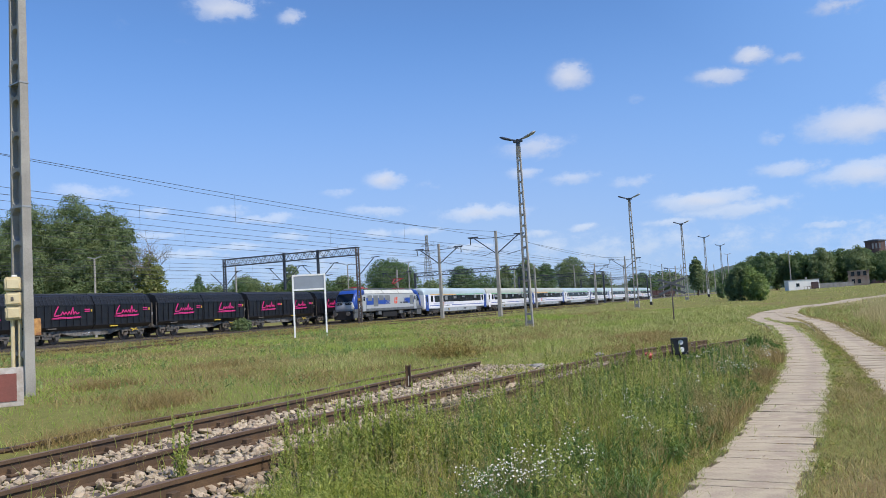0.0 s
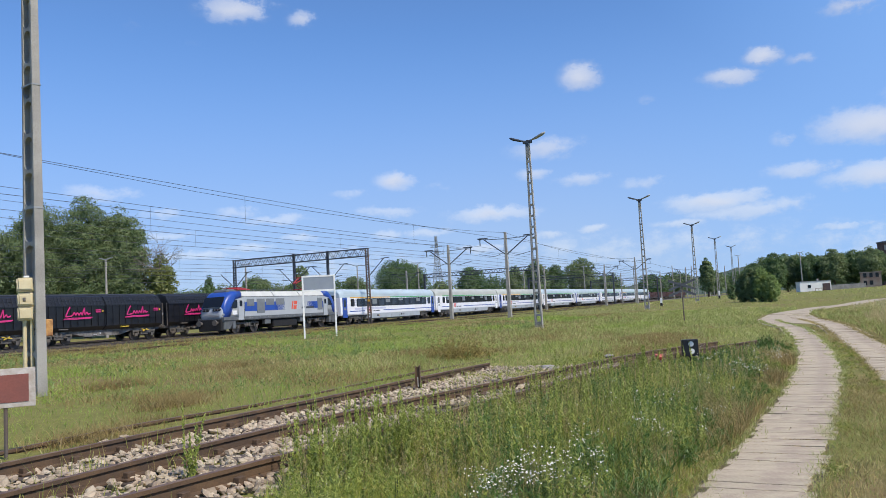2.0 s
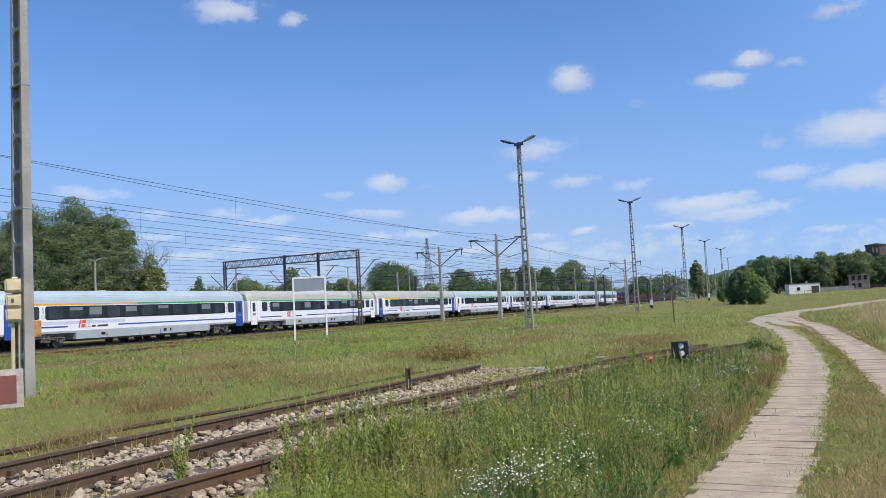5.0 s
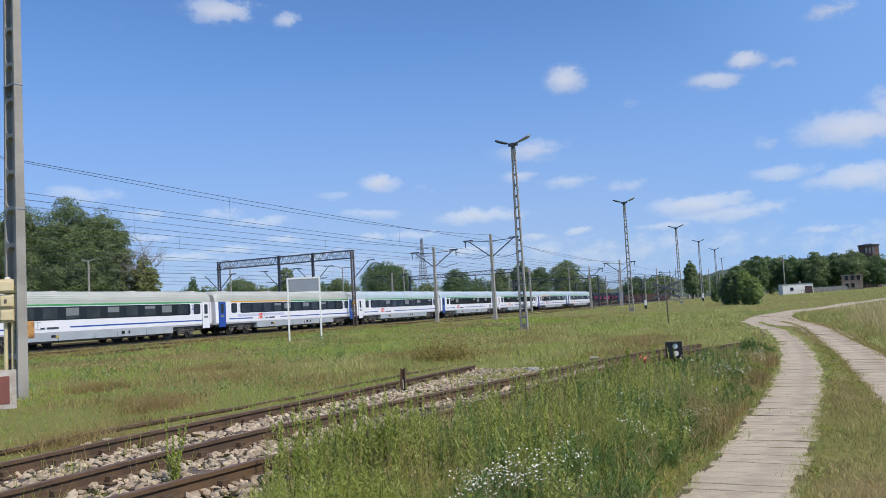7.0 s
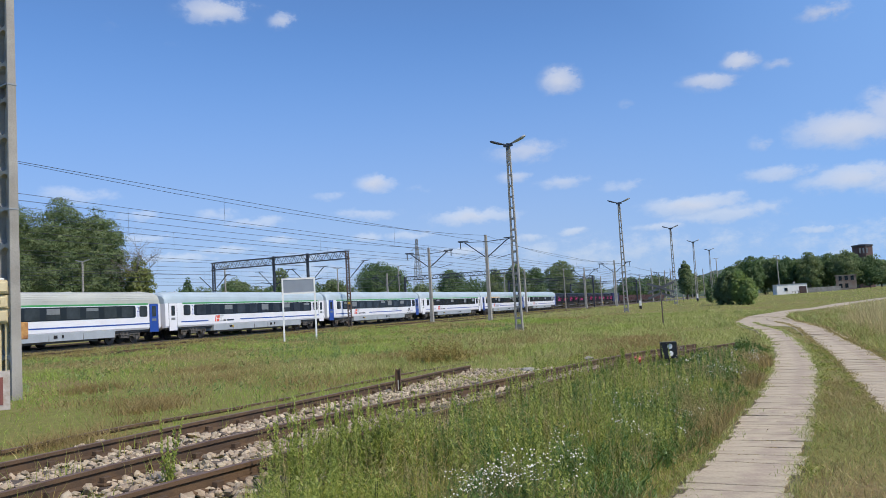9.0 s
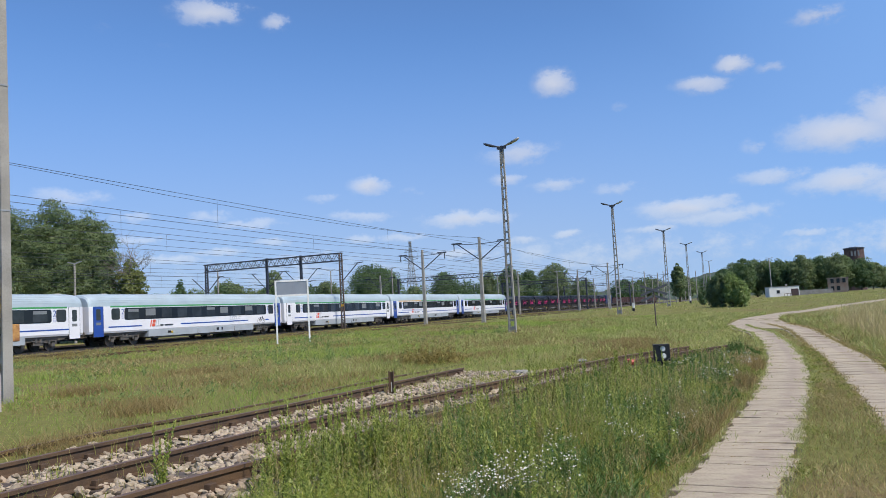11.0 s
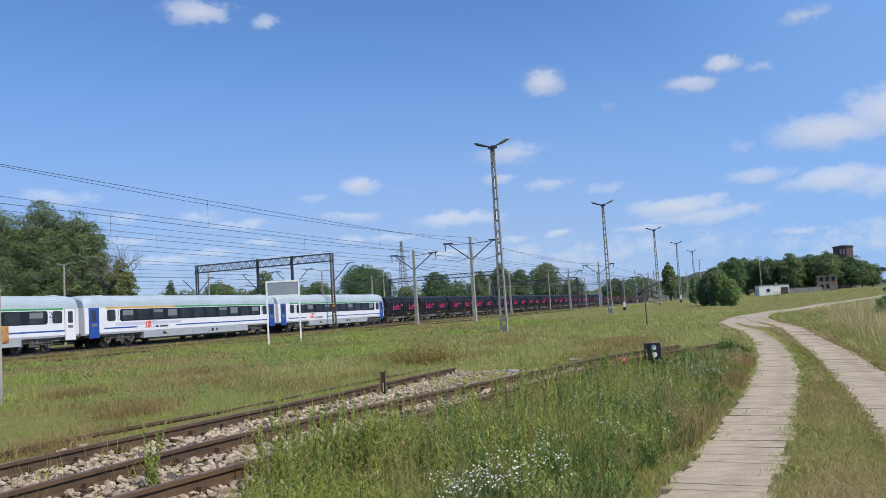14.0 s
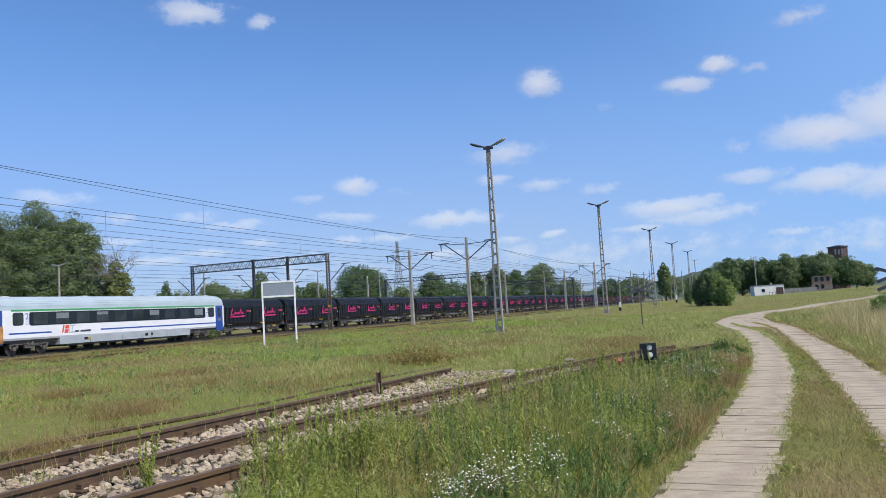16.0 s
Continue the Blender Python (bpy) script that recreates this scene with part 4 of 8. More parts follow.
def gantry():
    g = empty("overhead_gantry", pose(80.9, 45.35, 0.3))
    L, top = 19.2, 8.95
    for y, mat in ((0.0, RUSTGREY), (L, DARKSTEEL)):
        bm = bmesh.new()
        for s in (-1, 1):
            bar(bm, (0, y + s * 0.2, -0.3), (0, y + s * 0.16, top), 0.13)
        for k in range(14):
            z = 0.2 + k * 0.62
            s = 1 if k % 2 else -1
            bar(bm, (0, y - s * 0.18, z), (0, y + s * 0.18, z + 0.55), 0.06)
            box(bm, -0.02, 0.02, y - 0.18, y + 0.18, z - 0.06, z + 0.06)
        leg = part("leg", bm, mat, g, "laced steel gantry leg")
        if y == 0:
            part("plate", boxes((-0.09, -0.07, -0.16, 0.16, 2.7, 2.95)), ORANGESTRIPE, leg)
    bm = bmesh.new()
    for z in (top - 0.92, top - 0.04):
        for x in (-0.25, 0.25):
            bar(bm, (x, -0.2, z), (x, L + 0.2, z), 0.10)
    n = 17
    for k in range(n):
        a, b = L * k / n, L * (k + 1) / n
        for x in (-0.25, 0.25):
            bar(bm, (x, a, top - 0.92), (x, (a + b) / 2, top - 0.04), 0.055)
            bar(bm, (x, (a + b) / 2, top - 0.04), (x, b, top - 0.92), 0.055)
        bar(bm, (-0.25, a, top - 0.04), (0.25, b, top - 0.04), 0.04)
    part("beam", bm, DARKSTEEL, g, "dark lattice steel beam")
    for y in (5.4, 10.2):
        dp = part("drop_post", boxes((-0.13, 0.13, y - 0.13, y + 0.13, 4.6, top + 0.1)), DARKSTEEL, g)
        for s in (-1, 1):
            part("bracket_arm", bars(((0, y, 5.2), (0, y + s * 2.2, 7.3)), ((0, y + s * 1.6, 7.3), (0, y + s * 2.8, 7.35)), ((0, y, 5.7), (0, y + s * 1.9, 6.0)), w=0.07), DARKSTEEL, dp)
    part("bracket_arm", bars(((0, 0.1, 5.4), (0, -2.2, 7.6)), ((0, -1.8, 7.6), (0, -2.9, 7.65)), w=0.08), DARKSTEEL, g)
    part("bracket_arm", bars(((0, 19.2, 5.4), (0, 17.2, 7.3)), ((0, 17.6, 7.3), (0, 16.6, 7.35)), ((0, 19.2, 5.4), (0, 21.4, 7.3)), w=0.08), DARKSTEEL, g)
    return tagged(g, "dark lattice steel overhead gantry spanning the tracks", "gantry")


gantry()


# ---------------------------------------------------------------- siding in the foreground
SIDING = {
    "a": ((0.6, 8.05, 0.35), (5.67, 7.66, 0.35), (8.2, 7.60, 0.35), (10.2, 7.36, 0.35), (13.4, 7.10, 0.35), (16, 7.05, 0.34), (18.2, 6.95, 0.32)),
    "b": ((-0.4, 6.55, 0.35), (4.6, 6.23, 0.35), (6.65, 6.24, 0.35), (8.45, 6.06, 0.35), (10.7, 5.64, 0.35), (13.7, 4.93, 0.35), (15.5, 4.60, 0.34),
          (18, 4.22, 0.32), (20.5, 3.80, 0.30), (23.1, 3.08, 0.28), (25.5, 2.15, 0.25)),
    "c": ((-0.4, 5.7, 0.35), (4.78, 5.10, 0.35), (5.85, 4.87, 0.35), (8.4, 4.47, 0.35), (9.7, 4.38, 0.35), (11.4, 4.06, 0.35), (14, 3.80, 0.34),
          (17.3, 3.40, 0.32), (20.7, 2.70, 0.30), (23.8, 1.70, 0.26), (25.6, 1.0, 0.25)),
    "d": ((6.2, 9.3, 0.21), (7.6, 9.15, 0.25), (9.5, 8.97, 0.28), (11.0, 8.88, 0.22), (12.2, 8.85, 0.15), (13.8, 8.78, 0.20), (16.8, 8.55, 0.22), (22, 8.2, 0.16)),
}
LINES = {k: curve_points(v, 0.4) for k, v in SIDING.items()}


def on_line(key, x):
    p = LINES[key]
    return float(np.interp(x, [q[0] for q in p], [q[1] for q in p]))


siding = empty("siding_track")
tagged(siding, "rusty disused siding track on pale ballast", "railway track", kind="structure")
for _k in "abcd":
    rail("rail", LINES[_k], RUST, siding)
    _bm = bmesh.new()
    sweep(_bm, [[Vector((x, y + u, z + w)) for u, w in ((-0.033, 0.0), (0.033, 0.0), (0.033, 0.003), (-0.033, 0.003))] for x, y, z in LINES[_k]])
    part("rail_head", _bm, RAILTOP, siding, "rust-brown worn rail head")
_sl = boxes((-0.125, 0.125, -1.95, 1.95, -0.14, 0.0), bevel=0.012)
_me = part("sleeper", _sl, SLEEPER, siding, at=pose(1.0, 6.6, 0.19)).data
for _i in range(1, 28):
    _x = 1.0 + 0.62 * _i
    _yc = (on_line("a", _x) + on_line("c", _x)) / 2
    shared("sleeper", _me, siding, pose(_x, _yc + 0.06 * math.sin(7 * _i), 0.19 + 0.008 * math.sin(3.1 * _i), 0, 0, 4 + 2 * math.sin(_i * 2.3)))
_ch = boxes((-0.09, 0.09, -0.16, 0.16, -0.155, -0.13), (-0.05, 0.05, -0.12, -0.05, -0.15, -0.075), (-0.05, 0.05, 0.05, 0.12, -0.15, -0.075), bevel=0.006)
_me = part("rail_chair", _ch, RUST, siding, at=pose(1.0, on_line("a", 1.0), 0.35)).data
for _i in range(1, 28):
    _x = 1.0 + 0.62 * _i
    for _k in "abc":
        shared("rail_chair", _me, siding, pose(_x, on_line(_k, _x), 0.345))


def stone_mesh(seed):
    r = random.Random(seed)
    bm = bmesh.new()
    bmesh.ops.create_icosphere(bm, subdivisions=1, radius=1.0)
    for v in bm.verts:
        v.co *= 0.72 + 0.5 * r.random()
        v.co.z *= 0.62
    return bm


def scatter_stones():
    rng = np.random.default_rng(11)
    base = []
    for k in range(6):
        bm = stone_mesh(k)
        me = bpy.data.meshes.new("stone")
        bm.to_mesh(me)
        bm.free()
        me.materials.append(STONE)
        base.append(me)
    shapes = [(np.array([v.co[:] for v in m.vertices]), np.array([p.vertices[:] for p in m.polygons])) for m in base]
    spots = []
    while len(spots) < 8600:
        x = rng.uniform(1.5, 18.5)
        lo, hi = on_line("c", x) - (0.95 if x < 7 else 0.45), on_line("a", x) + 0.25
        if x < 12:
            hi += 0.7 * (1 - abs(x - 8) / 4 if x > 4 else 0.2)
        y = rng.uniform(lo, hi)
        if x > 14 and y < on_line("b", x) - 0.7:
            continue
        if x > 8.5 and y < on_line("b", x) - 0.25 and math.sin(x * 2.1 + 0.6) + math.sin(y * 5) < -0.2:
            continue
        if min(abs(y - on_line(k, x)) for k in "abc") < 0.05:
            continue
        spots.append((x, y))
    spots = np.array(spots)
    size = np.clip(rng.lognormal(-3.35, 0.33, len(spots)), 0.018, 0.075)
    near = np.argsort(spots[:, 0] + 100 * (size < 0.03))[:300]
    chosen = set(near.tolist())
    cos, tris, n = [], [], 0
    for i, (x, y) in enumerate(spots):
        z = 0.165 + rng.uniform(0, 0.045)
        m = pose(x, y, z, *rng.uniform(-40, 40, 2), rng.uniform(0, 360)) @ Matrix.Diagonal((size[i] * rng.uniform(0.9, 1.5), size[i], size[i], 1))
        if i in chosen:
            shared("stone", base[i % 6], siding, m)
            continue
        v, f = shapes[i % 6]
        w = np.array(m)
        cos.append(v @ w[:3, :3].T + w[:3, 3])
        tris.append(f + n)
        n += len(v)
    me = bpy.data.meshes.new("ballast_stones")
    me.from_pydata(np.concatenate(cos).tolist(), [], np.concatenate(tris).tolist())
    me.materials.append(STONE)
    ob = new("ballast_stones", me)
    ob.parent = siding
    tagged(ob, "pale grey and pinkish crushed ballast stones", kind="stuff")


# overgrown rails between the siding and the main line
def lone_track(yc, x0, x1, zc):
    tr = empty("overgrown_track")
    for s in (-0.75, 0.75):
        xs = np.arange(x0, x1, 3.0)
        rail("rail", [(float(x), yc + s, gz(x, yc) + zc) for x in xs], RUST, tr)
    return tagged(tr, "rusty rails sunk in dry grass", "railway track", kind="structure")


lone_track(33.0, 5, 190, 0.10)
lone_track(40.4, 5, 260, 0.16)


# ---------------------------------------------------------------- slab path
SOIL = material("brown soil", (0.14, 0.108, 0.068), 0.95, vary=0.35, scale=4, fine=30, bump=0.6)
path = empty("slab_path")
tagged(path, "two-lane path of worn pale concrete slabs", "path", kind="structure")


JOINTS = []


def make_path():
    rng = random.Random(21)
    shapes = []
    for k in range(6):
        bm = bmesh.new()
        r = random.Random(k)
        w, d = 0.43, 0.163
        pts = []
        for sx, sy in ((-1, -1), (1, -1), (1, 1), (-1, 1)):
            pts.append((sx * d + r.uniform(-0.014, 0.012), sy * w + r.uniform(-0.03, 0.015)))
        ring_pts = []
        for i in range(4):
            a, b = pts[i], pts[(i + 1) % 4]
            ring_pts.append(a)
            for q in (0.2, 0.4, 0.6, 0.8):
                ring_pts.append((a[0] + (b[0] - a[0]) * q + r.uniform(-0.022, 0.004) * (1 if a[0] + b[0] > 0 else -1), a[1] + (b[1] - a[1]) * q + r.uniform(-0.010, 0.010)))
        sweep(bm, [[Vector((x * q, y * (1 - (1 - q) * 0.35), z)) for x, y in ring_pts] for z, q in ((-0.10, 1.0), (-0.004, 1.0), (0.0, 0.985))])
        me = bpy.data.meshes.new("slab")
        bm.to_mesh(me)
        bm.free()
        me.materials.append(SLAB)
        shapes.append(me)
    for lane, x0, x1 in ((LANE_A, -6.0, 57), (LANE_B, -6.0, 57)):
        x = x0
        while x < x1:
            y = float(line_y(lane, x))
            dy = float(line_y(lane, x + 0.3)) - y
            stretch = 1.8 if x < (3.6 if lane is LANE_A else 6.6) else rng.choice((0.5, 0.58, 0.66, 0.8)) if x < 17 else rng.choice((0.9, 1.2, 1.5)) if x < 30 else 2.2
            mid = x + 0.168 * stretch
            y = float(line_y(lane, mid))
            m = pose(mid, y + rng.uniform(-0.06, 0.06) * (1.0 if x < 17 else 0.6), gz(x, y) + 0.024 + rng.uniform(-0.004, 0.002), rng.uniform(-0.5, 0.5), rng.uniform(-0.5, 0.5), math.degrees(math.atan2(dy, 0.3)) + rng.uniform(-2.2, 2.2))
            wide = 1.0 if lane is LANE_A else 1.12
            cut = rng.uniform(0.3, 0.7) if 3.6 < x < 14 and rng.random() < 0.35 else 1.0
            for c0, c1 in (((0, cut), (cut, 1)) if cut < 1 else ((0, 1),)):
                side = Matrix.Translation((rng.uniform(-0.02, 0.02) * (cut < 1), (c0 + c1 - 1) * 0.43 * wide, rng.uniform(-0.004, 0.002)))
                shared("slab", rng.choice(shapes), path, m @ side @ Matrix.Diagonal((stretch, wide * (c1 - c0) * (1.0 if x < 30 else 1.3), 1, 1)))
            step = (0.319 + 0.020 * rng.random() ** 2) * stretch
            JOINTS.append((x, lane))
            x += step
    def strip(name, lane, xs, half, low, high, mat, label):
        secs = []
        for x in xs:
            y = float(line_y(lane, x))
            secs.append([Vector((float(x), y + u * half, gz(x, y + u * half) + w)) for u, w in ((-1, low), (1, low), (1, high), (-1, high))])
        part(name, sweep(bmesh.new(), secs), mat, path, label)
    # wide worn concrete where the lanes bend and join
    secs = []
    for x in np.arange(41, 66.1, 1.0):
        k = smooth_step(40.5, 46, x)
        a, b = float(line_y(LANE_A, x)) + 0.5 * k, float(line_y(LANE_B, x)) + 0.1 - 0.3 * k
        a = b + (a - b) * (0.25 + 0.75 * k)
        secs.append([Vector((float(x), b + (a - b) * u, gz(x, b + (a - b) * u) + w)) for u, w in ((0, -0.05), (1, -0.05), (1, 0.014), (0.5, 0.014), (0, 0.014))])
    part("apron", sweep(bmesh.new(), secs), SLAB, path, "wide worn concrete apron in the bend")
    for lane in (LANE_A, LANE_B):
        strip("bed", lane, np.arange(-6, 57, 0.5), 0.5, -0.04, 0.009, SOIL, "bare brown soil under the slabs")
        strip("far_lane", lane, np.arange(57, 150, 1.5), 0.6, -0.05, 0.03, SLAB, "worn concrete lane farther off")


# ---------------------------------------------------------------- things beside the siding
def ladder_pole():
    x, y, z0, H = 13.085, 16.268, 0.22, 10.6
    p = empty("concrete_pole", pose(x, y, z0, 0, 0, -14))
    wide = lambda z: 0.325 - 0.0090 * z
    deep = lambda z: 0.116 - 0.0030 * z
    bm = bmesh.new()
    for s in (-1, 1):
        secs = []
        for z in (-0.4, H):
            k, q, t = wide(z), deep(z), 0.066
            secs.append([Vector((i * q, s * (k - t / 2) + j * t / 2, z)) for i, j in ((-1, -1), (1, -1), (1, 1), (-1, 1))])
        sweep(bm, secs)
    n = int((H - 0.9) / 0.86)
    for q in range(n + 1):
        z = 0.95 + 0.86 * q
        k, d = wide(z) - 0.066, deep(z) - 0.012
        secs = []
        for i in range(11):
            u = -1 + 2 * i / 10
            h = 0.035 + 0.17 * (1 - math.sqrt(max(0.0, 1 - u * u)))
            secs.append([Vector((a * d, u * (k + 0.01), z + b * h)) for a, b in ((-1, -1), (1, -1), (1, 1), (-1, 1))])
        sweep(bm, secs)
    box(bm, -0.11, 0.11, -0.22, 0.22, -0.4, 0.55)
    # back plate added to block sky light, so the openings look dark
    sweep(bm, [[Vector((i * deep(z), j * (wide(z) - 0.03), z)) for i, j in ((0.5, -1), (0.9, -1), (0.9, 1), (0.5, 1))] for z in (-0.4, H)])
    part("shaft", bm, CONCRETE, p, "weathered concrete shaft with oval openings")
    for z in (4.35, 7.3):
        part("strap", boxes((-deep(z) - 0.012, deep(z) + 0.012, -wide(z) - 0.012, wide(z) + 0.012, z, z + 0.035)), GALV, p)
    return tagged(p, "tall weathered concrete pole with oval openings", "pole")


def telephone_boxes():
    t = empty("signal_telephone", pose(12.93, 16.33, 0.22, 0, 0, -36))
    for z, w, hub in ((2.57, 0.34, 0), (2.22, 0.32, 1), (1.90, 0.32, 2)):
        b = part("case", rounded_box(None, (0, 0.02, z), w + 0.08, 0.30, 0.325, 0.03), CREAM, t, "cream enamelled case")
        part("lid", rounded_box(None, (-0.04, -0.16, z), w - 0.02, 0.09, 0.27, 0.035), CREAM, b)
        part("hinge", boxes((0.17, 0.20, -0.14, 0.10, z - 0.12, z - 0.08), (0.17, 0.20, -0.14, 0.10, z + 0.08, z + 0.12)), CREAM, b)
        if hub == 1:
            part("crank", boxes((-0.09, -0.03, -0.23, -0.20, z - 0.04, z + 0.05), bevel=0.008), UNDER, b)
    part("cap", boxes((-0.06, 0.06, -0.05, 0.08, 2.73, 2.78), bevel=0.015), WHITEPAINT, t)
    for dx in (-0.05, 0.10):
        part("conduit", tube(bmesh.new(), (dx, 0.0, -0.1), (dx, 0.0, 1.75), 0.045, 0.045, 12), CREAM, t)
    return tagged(t, "stack of cream signal telephone cases on the pole", "telephone box")


def rusty_box():
    b = empty("junction_box", pose(13.27, 16.08, 1.57, 0, 0, -36))
    part("case", boxes((-0.11, 0.11, -0.09, 0.09, 0, 0.40), bevel=0.02), ORANGEBOX, b)
    part("cable", tube(bmesh.new(), (-0.3, 0, 0.06), (-0.08, 0, 0.06), 0.012, 0.012, 6), RUBBER, b)
    part("bracket", boxes((-0.35, -0.1, -0.02, 0.02, 0.15, 0.2)), UNDER, b)
    return tagged(b, "rust-stained orange junction box on the pole", "junction box")


def red_board():
    b = empty("stop_board", pose(6.73, 8.90, gz(6.73, 8.9), 0, 0, -38.5))
    z = 0.62
    part("post", tube(bmesh.new(), (0.0, 0.02, -0.2), (0.0, 0.02, z + 0.1), 0.022, 0.022, 8), RUSTGREY, b)
    part("sheet", boxes((-0.36, 0.33, -0.012, 0.012, z, z + 0.475), bevel=0.004), WHITEDIRTY, b, "dirty white board")
    part("field", boxes((-0.29, 0.255, -0.02, -0.010, z + 0.065, z + 0.40)), REDBOARD, b, "faded red field")
    return tagged(b, "faded red stop board with a dirty white border on a post", "sign")


WHITEDIRTY = material("dirty white enamel", (0.55, 0.51, 0.46), 0.6, vary=0.2, scale=9, fine=45, second=(0.40, 0.34, 0.28))


def dwarf_signal():
    s = empty("dwarf_signal", pose(19.36, 2.35, 0.0, 0, 0, -72))
    part("post", boxes((-0.03, 0.03, 0.0, 0.05, 0.0, 0.36), bevel=0.006), BLACKPAINT, s)
    part("foot", boxes((-0.10, 0.10, -0.06, 0.12, 0.0, 0.16), bevel=0.02), RUST, s)
    h = part("housing", boxes((-0.185, 0.185, -0.05, 0.10, 0.27, 0.66), bevel=0.012), BLACKPAINT, s, "black signal housing")
    for z, x in ((0.555, 0.02), (0.385, 0.03)):
        bm = tube(bmesh.new(), (x, -0.05, z), (x, -0.062, z), 0.062, 0.058, 18)
        part("lens", bm, WHITEPAINT, h, "milky white round lens")
    part("hood", boxes((-0.06, 0.10, -0.11, -0.05, 0.625, 0.635)), BLACKPAINT, h)
    return tagged(s, "black dwarf shunting signal with two white lenses", "railway signal")


def rusty_post():
    p = empty("rail_post", pose(13.74, 6.72, 0.12, 0, 3, 20))
    part("shaft", boxes((-0.055, 0.055, -0.05, -0.035, 0, 0.52), (-0.055, 0.055, 0.035, 0.05, 0, 0.52), (-0.012, 0.012, -0.035, 0.035, 0, 0.50), bevel=0.004), RUST, p)
    part("flake", boxes((-0.06, -0.055, -0.012, 0.006, 0.12, 0.30)), WHITEDIRTY, p)
    return tagged(p, "short rusty steel post between the rails", "post")


def frame_board():
    x, y, z = 39.5, 25.47, gz(39.5, 25.47)
    b = empty("frame_board", pose(x, y, z, 0, 0, -57))
    H, w = 3.68, 0.92
    for s in (-1, 1):
        part("leg", boxes((s * w - 0.05, s * w + 0.05, -0.04, 0.04, -0.3, H), bevel=0.008), WHITEPAINT, b, "white square steel leg")
    part("top_bar", boxes((-w + 0.05, w - 0.05, -0.035, 0.035, H - 0.10, H)), WHITEPAINT, b)
    part("lower_bar", boxes((-w + 0.05, w - 0.05, -0.035, 0.035, H - 0.94, H - 0.84)), WHITEPAINT, b)
    part("panel", boxes((-w + 0.05, w - 0.05, -0.012, 0.012, H - 0.84, H - 0.10)), SIGNGREY, b, "blank grey sheet")
    return tagged(b, "white steel frame with a blank grey panel", "sign board")


def crossing_sign(x, y, turn, h=2.1, name="crossing_sign"):
    c = empty("crossing_sign", pose(x, y, gz(x, y), 0, 0, turn))
    part("post", tube(bmesh.new(), (0, 0.05, -0.2), (0, 0.05, h + 0.1), 0.035, 0.035, 8), RUSTGREY, c)
    for s, z in ((1, 0.0), (-1, 0.0), (1, -0.34), (-1, -0.34)):
        dy = -0.02 + 0.015 * s + (0.04 if z else 0)
        bm = bmesh.new()
        if z == 0:
            bar(bm, (-0.72 * s, dy, h - 0.27), (0.72 * s, dy, h + 0.27), 0.012, 0.125)
        else:
            bar(bm, (0.05 * s, dy, h - 0.32), (0.72 * s, dy, h - 0.58), 0.012, 0.125)
        part("blade", bm, SIGNBACK, c, "grey back of a crossing blade")
    return tagged(c, "grey-backed level crossing cross on a thin post", "road sign")


SIGNBACK = material("weathered sheet back", (0.10, 0.108, 0.12), 0.6, 0.3, vary=0.2, scale=4, fine=20)


def white_post(x, y, h):
    p = empty("marker_post", pose(x, y, gz(x, y)))
    part("shaft", boxes((-0.11, 0.11, -0.11, 0.11, -0.1, h), bevel=0.02), WHITEPAINT, p)
    part("base", boxes((-0.14, 0.14, -0.14, 0.14, -0.1, h * 0.4), bevel=0.02), BLACKPAINT, p)
    return tagged(p, "small white marker post with a black foot", "post", "marker posts")


ladder_pole()
telephone_boxes()
rusty_box()
red_board()
dwarf_signal()
rusty_post()
frame_board()
crossing_sign(45.5, 5.7, -78)
crossing_sign(34.6, -5.35, -96, 2.02)
white_post(96, 14.5, 1.0)
white_post(140, 11.6, 1.3)


def lump(name, label, category, x, y, z, r, mat, seed, flat=0.5):
    bm = bmesh.new()
    bmesh.ops.create_icosphere(bm, subdivisions=2, radius=r)
    rr = random.Random(seed)
    for v in bm.verts:
        v.co *= 0.8 + 0.4 * rr.random()
        v.co.z *= flat
    ob = part(name, bm, mat)
    ob.matrix_basis = pose(x, y, z, 0, 0, seed * 40)
    return tagged(ob, label, category)


lump("concrete_lump", "broken pale concrete lump in the grass", "rubble", 16.6, 4.9, 0.20, 0.17, CONCRETE, 3, 0.35)
lump("concrete_lump", "broken pale concrete lump in the grass", "rubble", 17.6, 5.3, 0.22, 0.20, CONCRETE, 5, 0.3)
lump("concrete_lump", "broken pale concrete lump in the grass", "rubble", 20.9, 4.6, 0.22, 0.13, CONCRETE, 7, 0.45)
REDPLASTIC = material("faded red plastic", (0.62, 0.13, 0.10), 0.5, vary=0.15)
lump("red_canister", "crumpled faded red plastic canister in the grass", "canister", 18.6, 2.95, 0.33, 0.10, REDPLASTIC, 9, 0.8)
make_path()
scatter_stones()


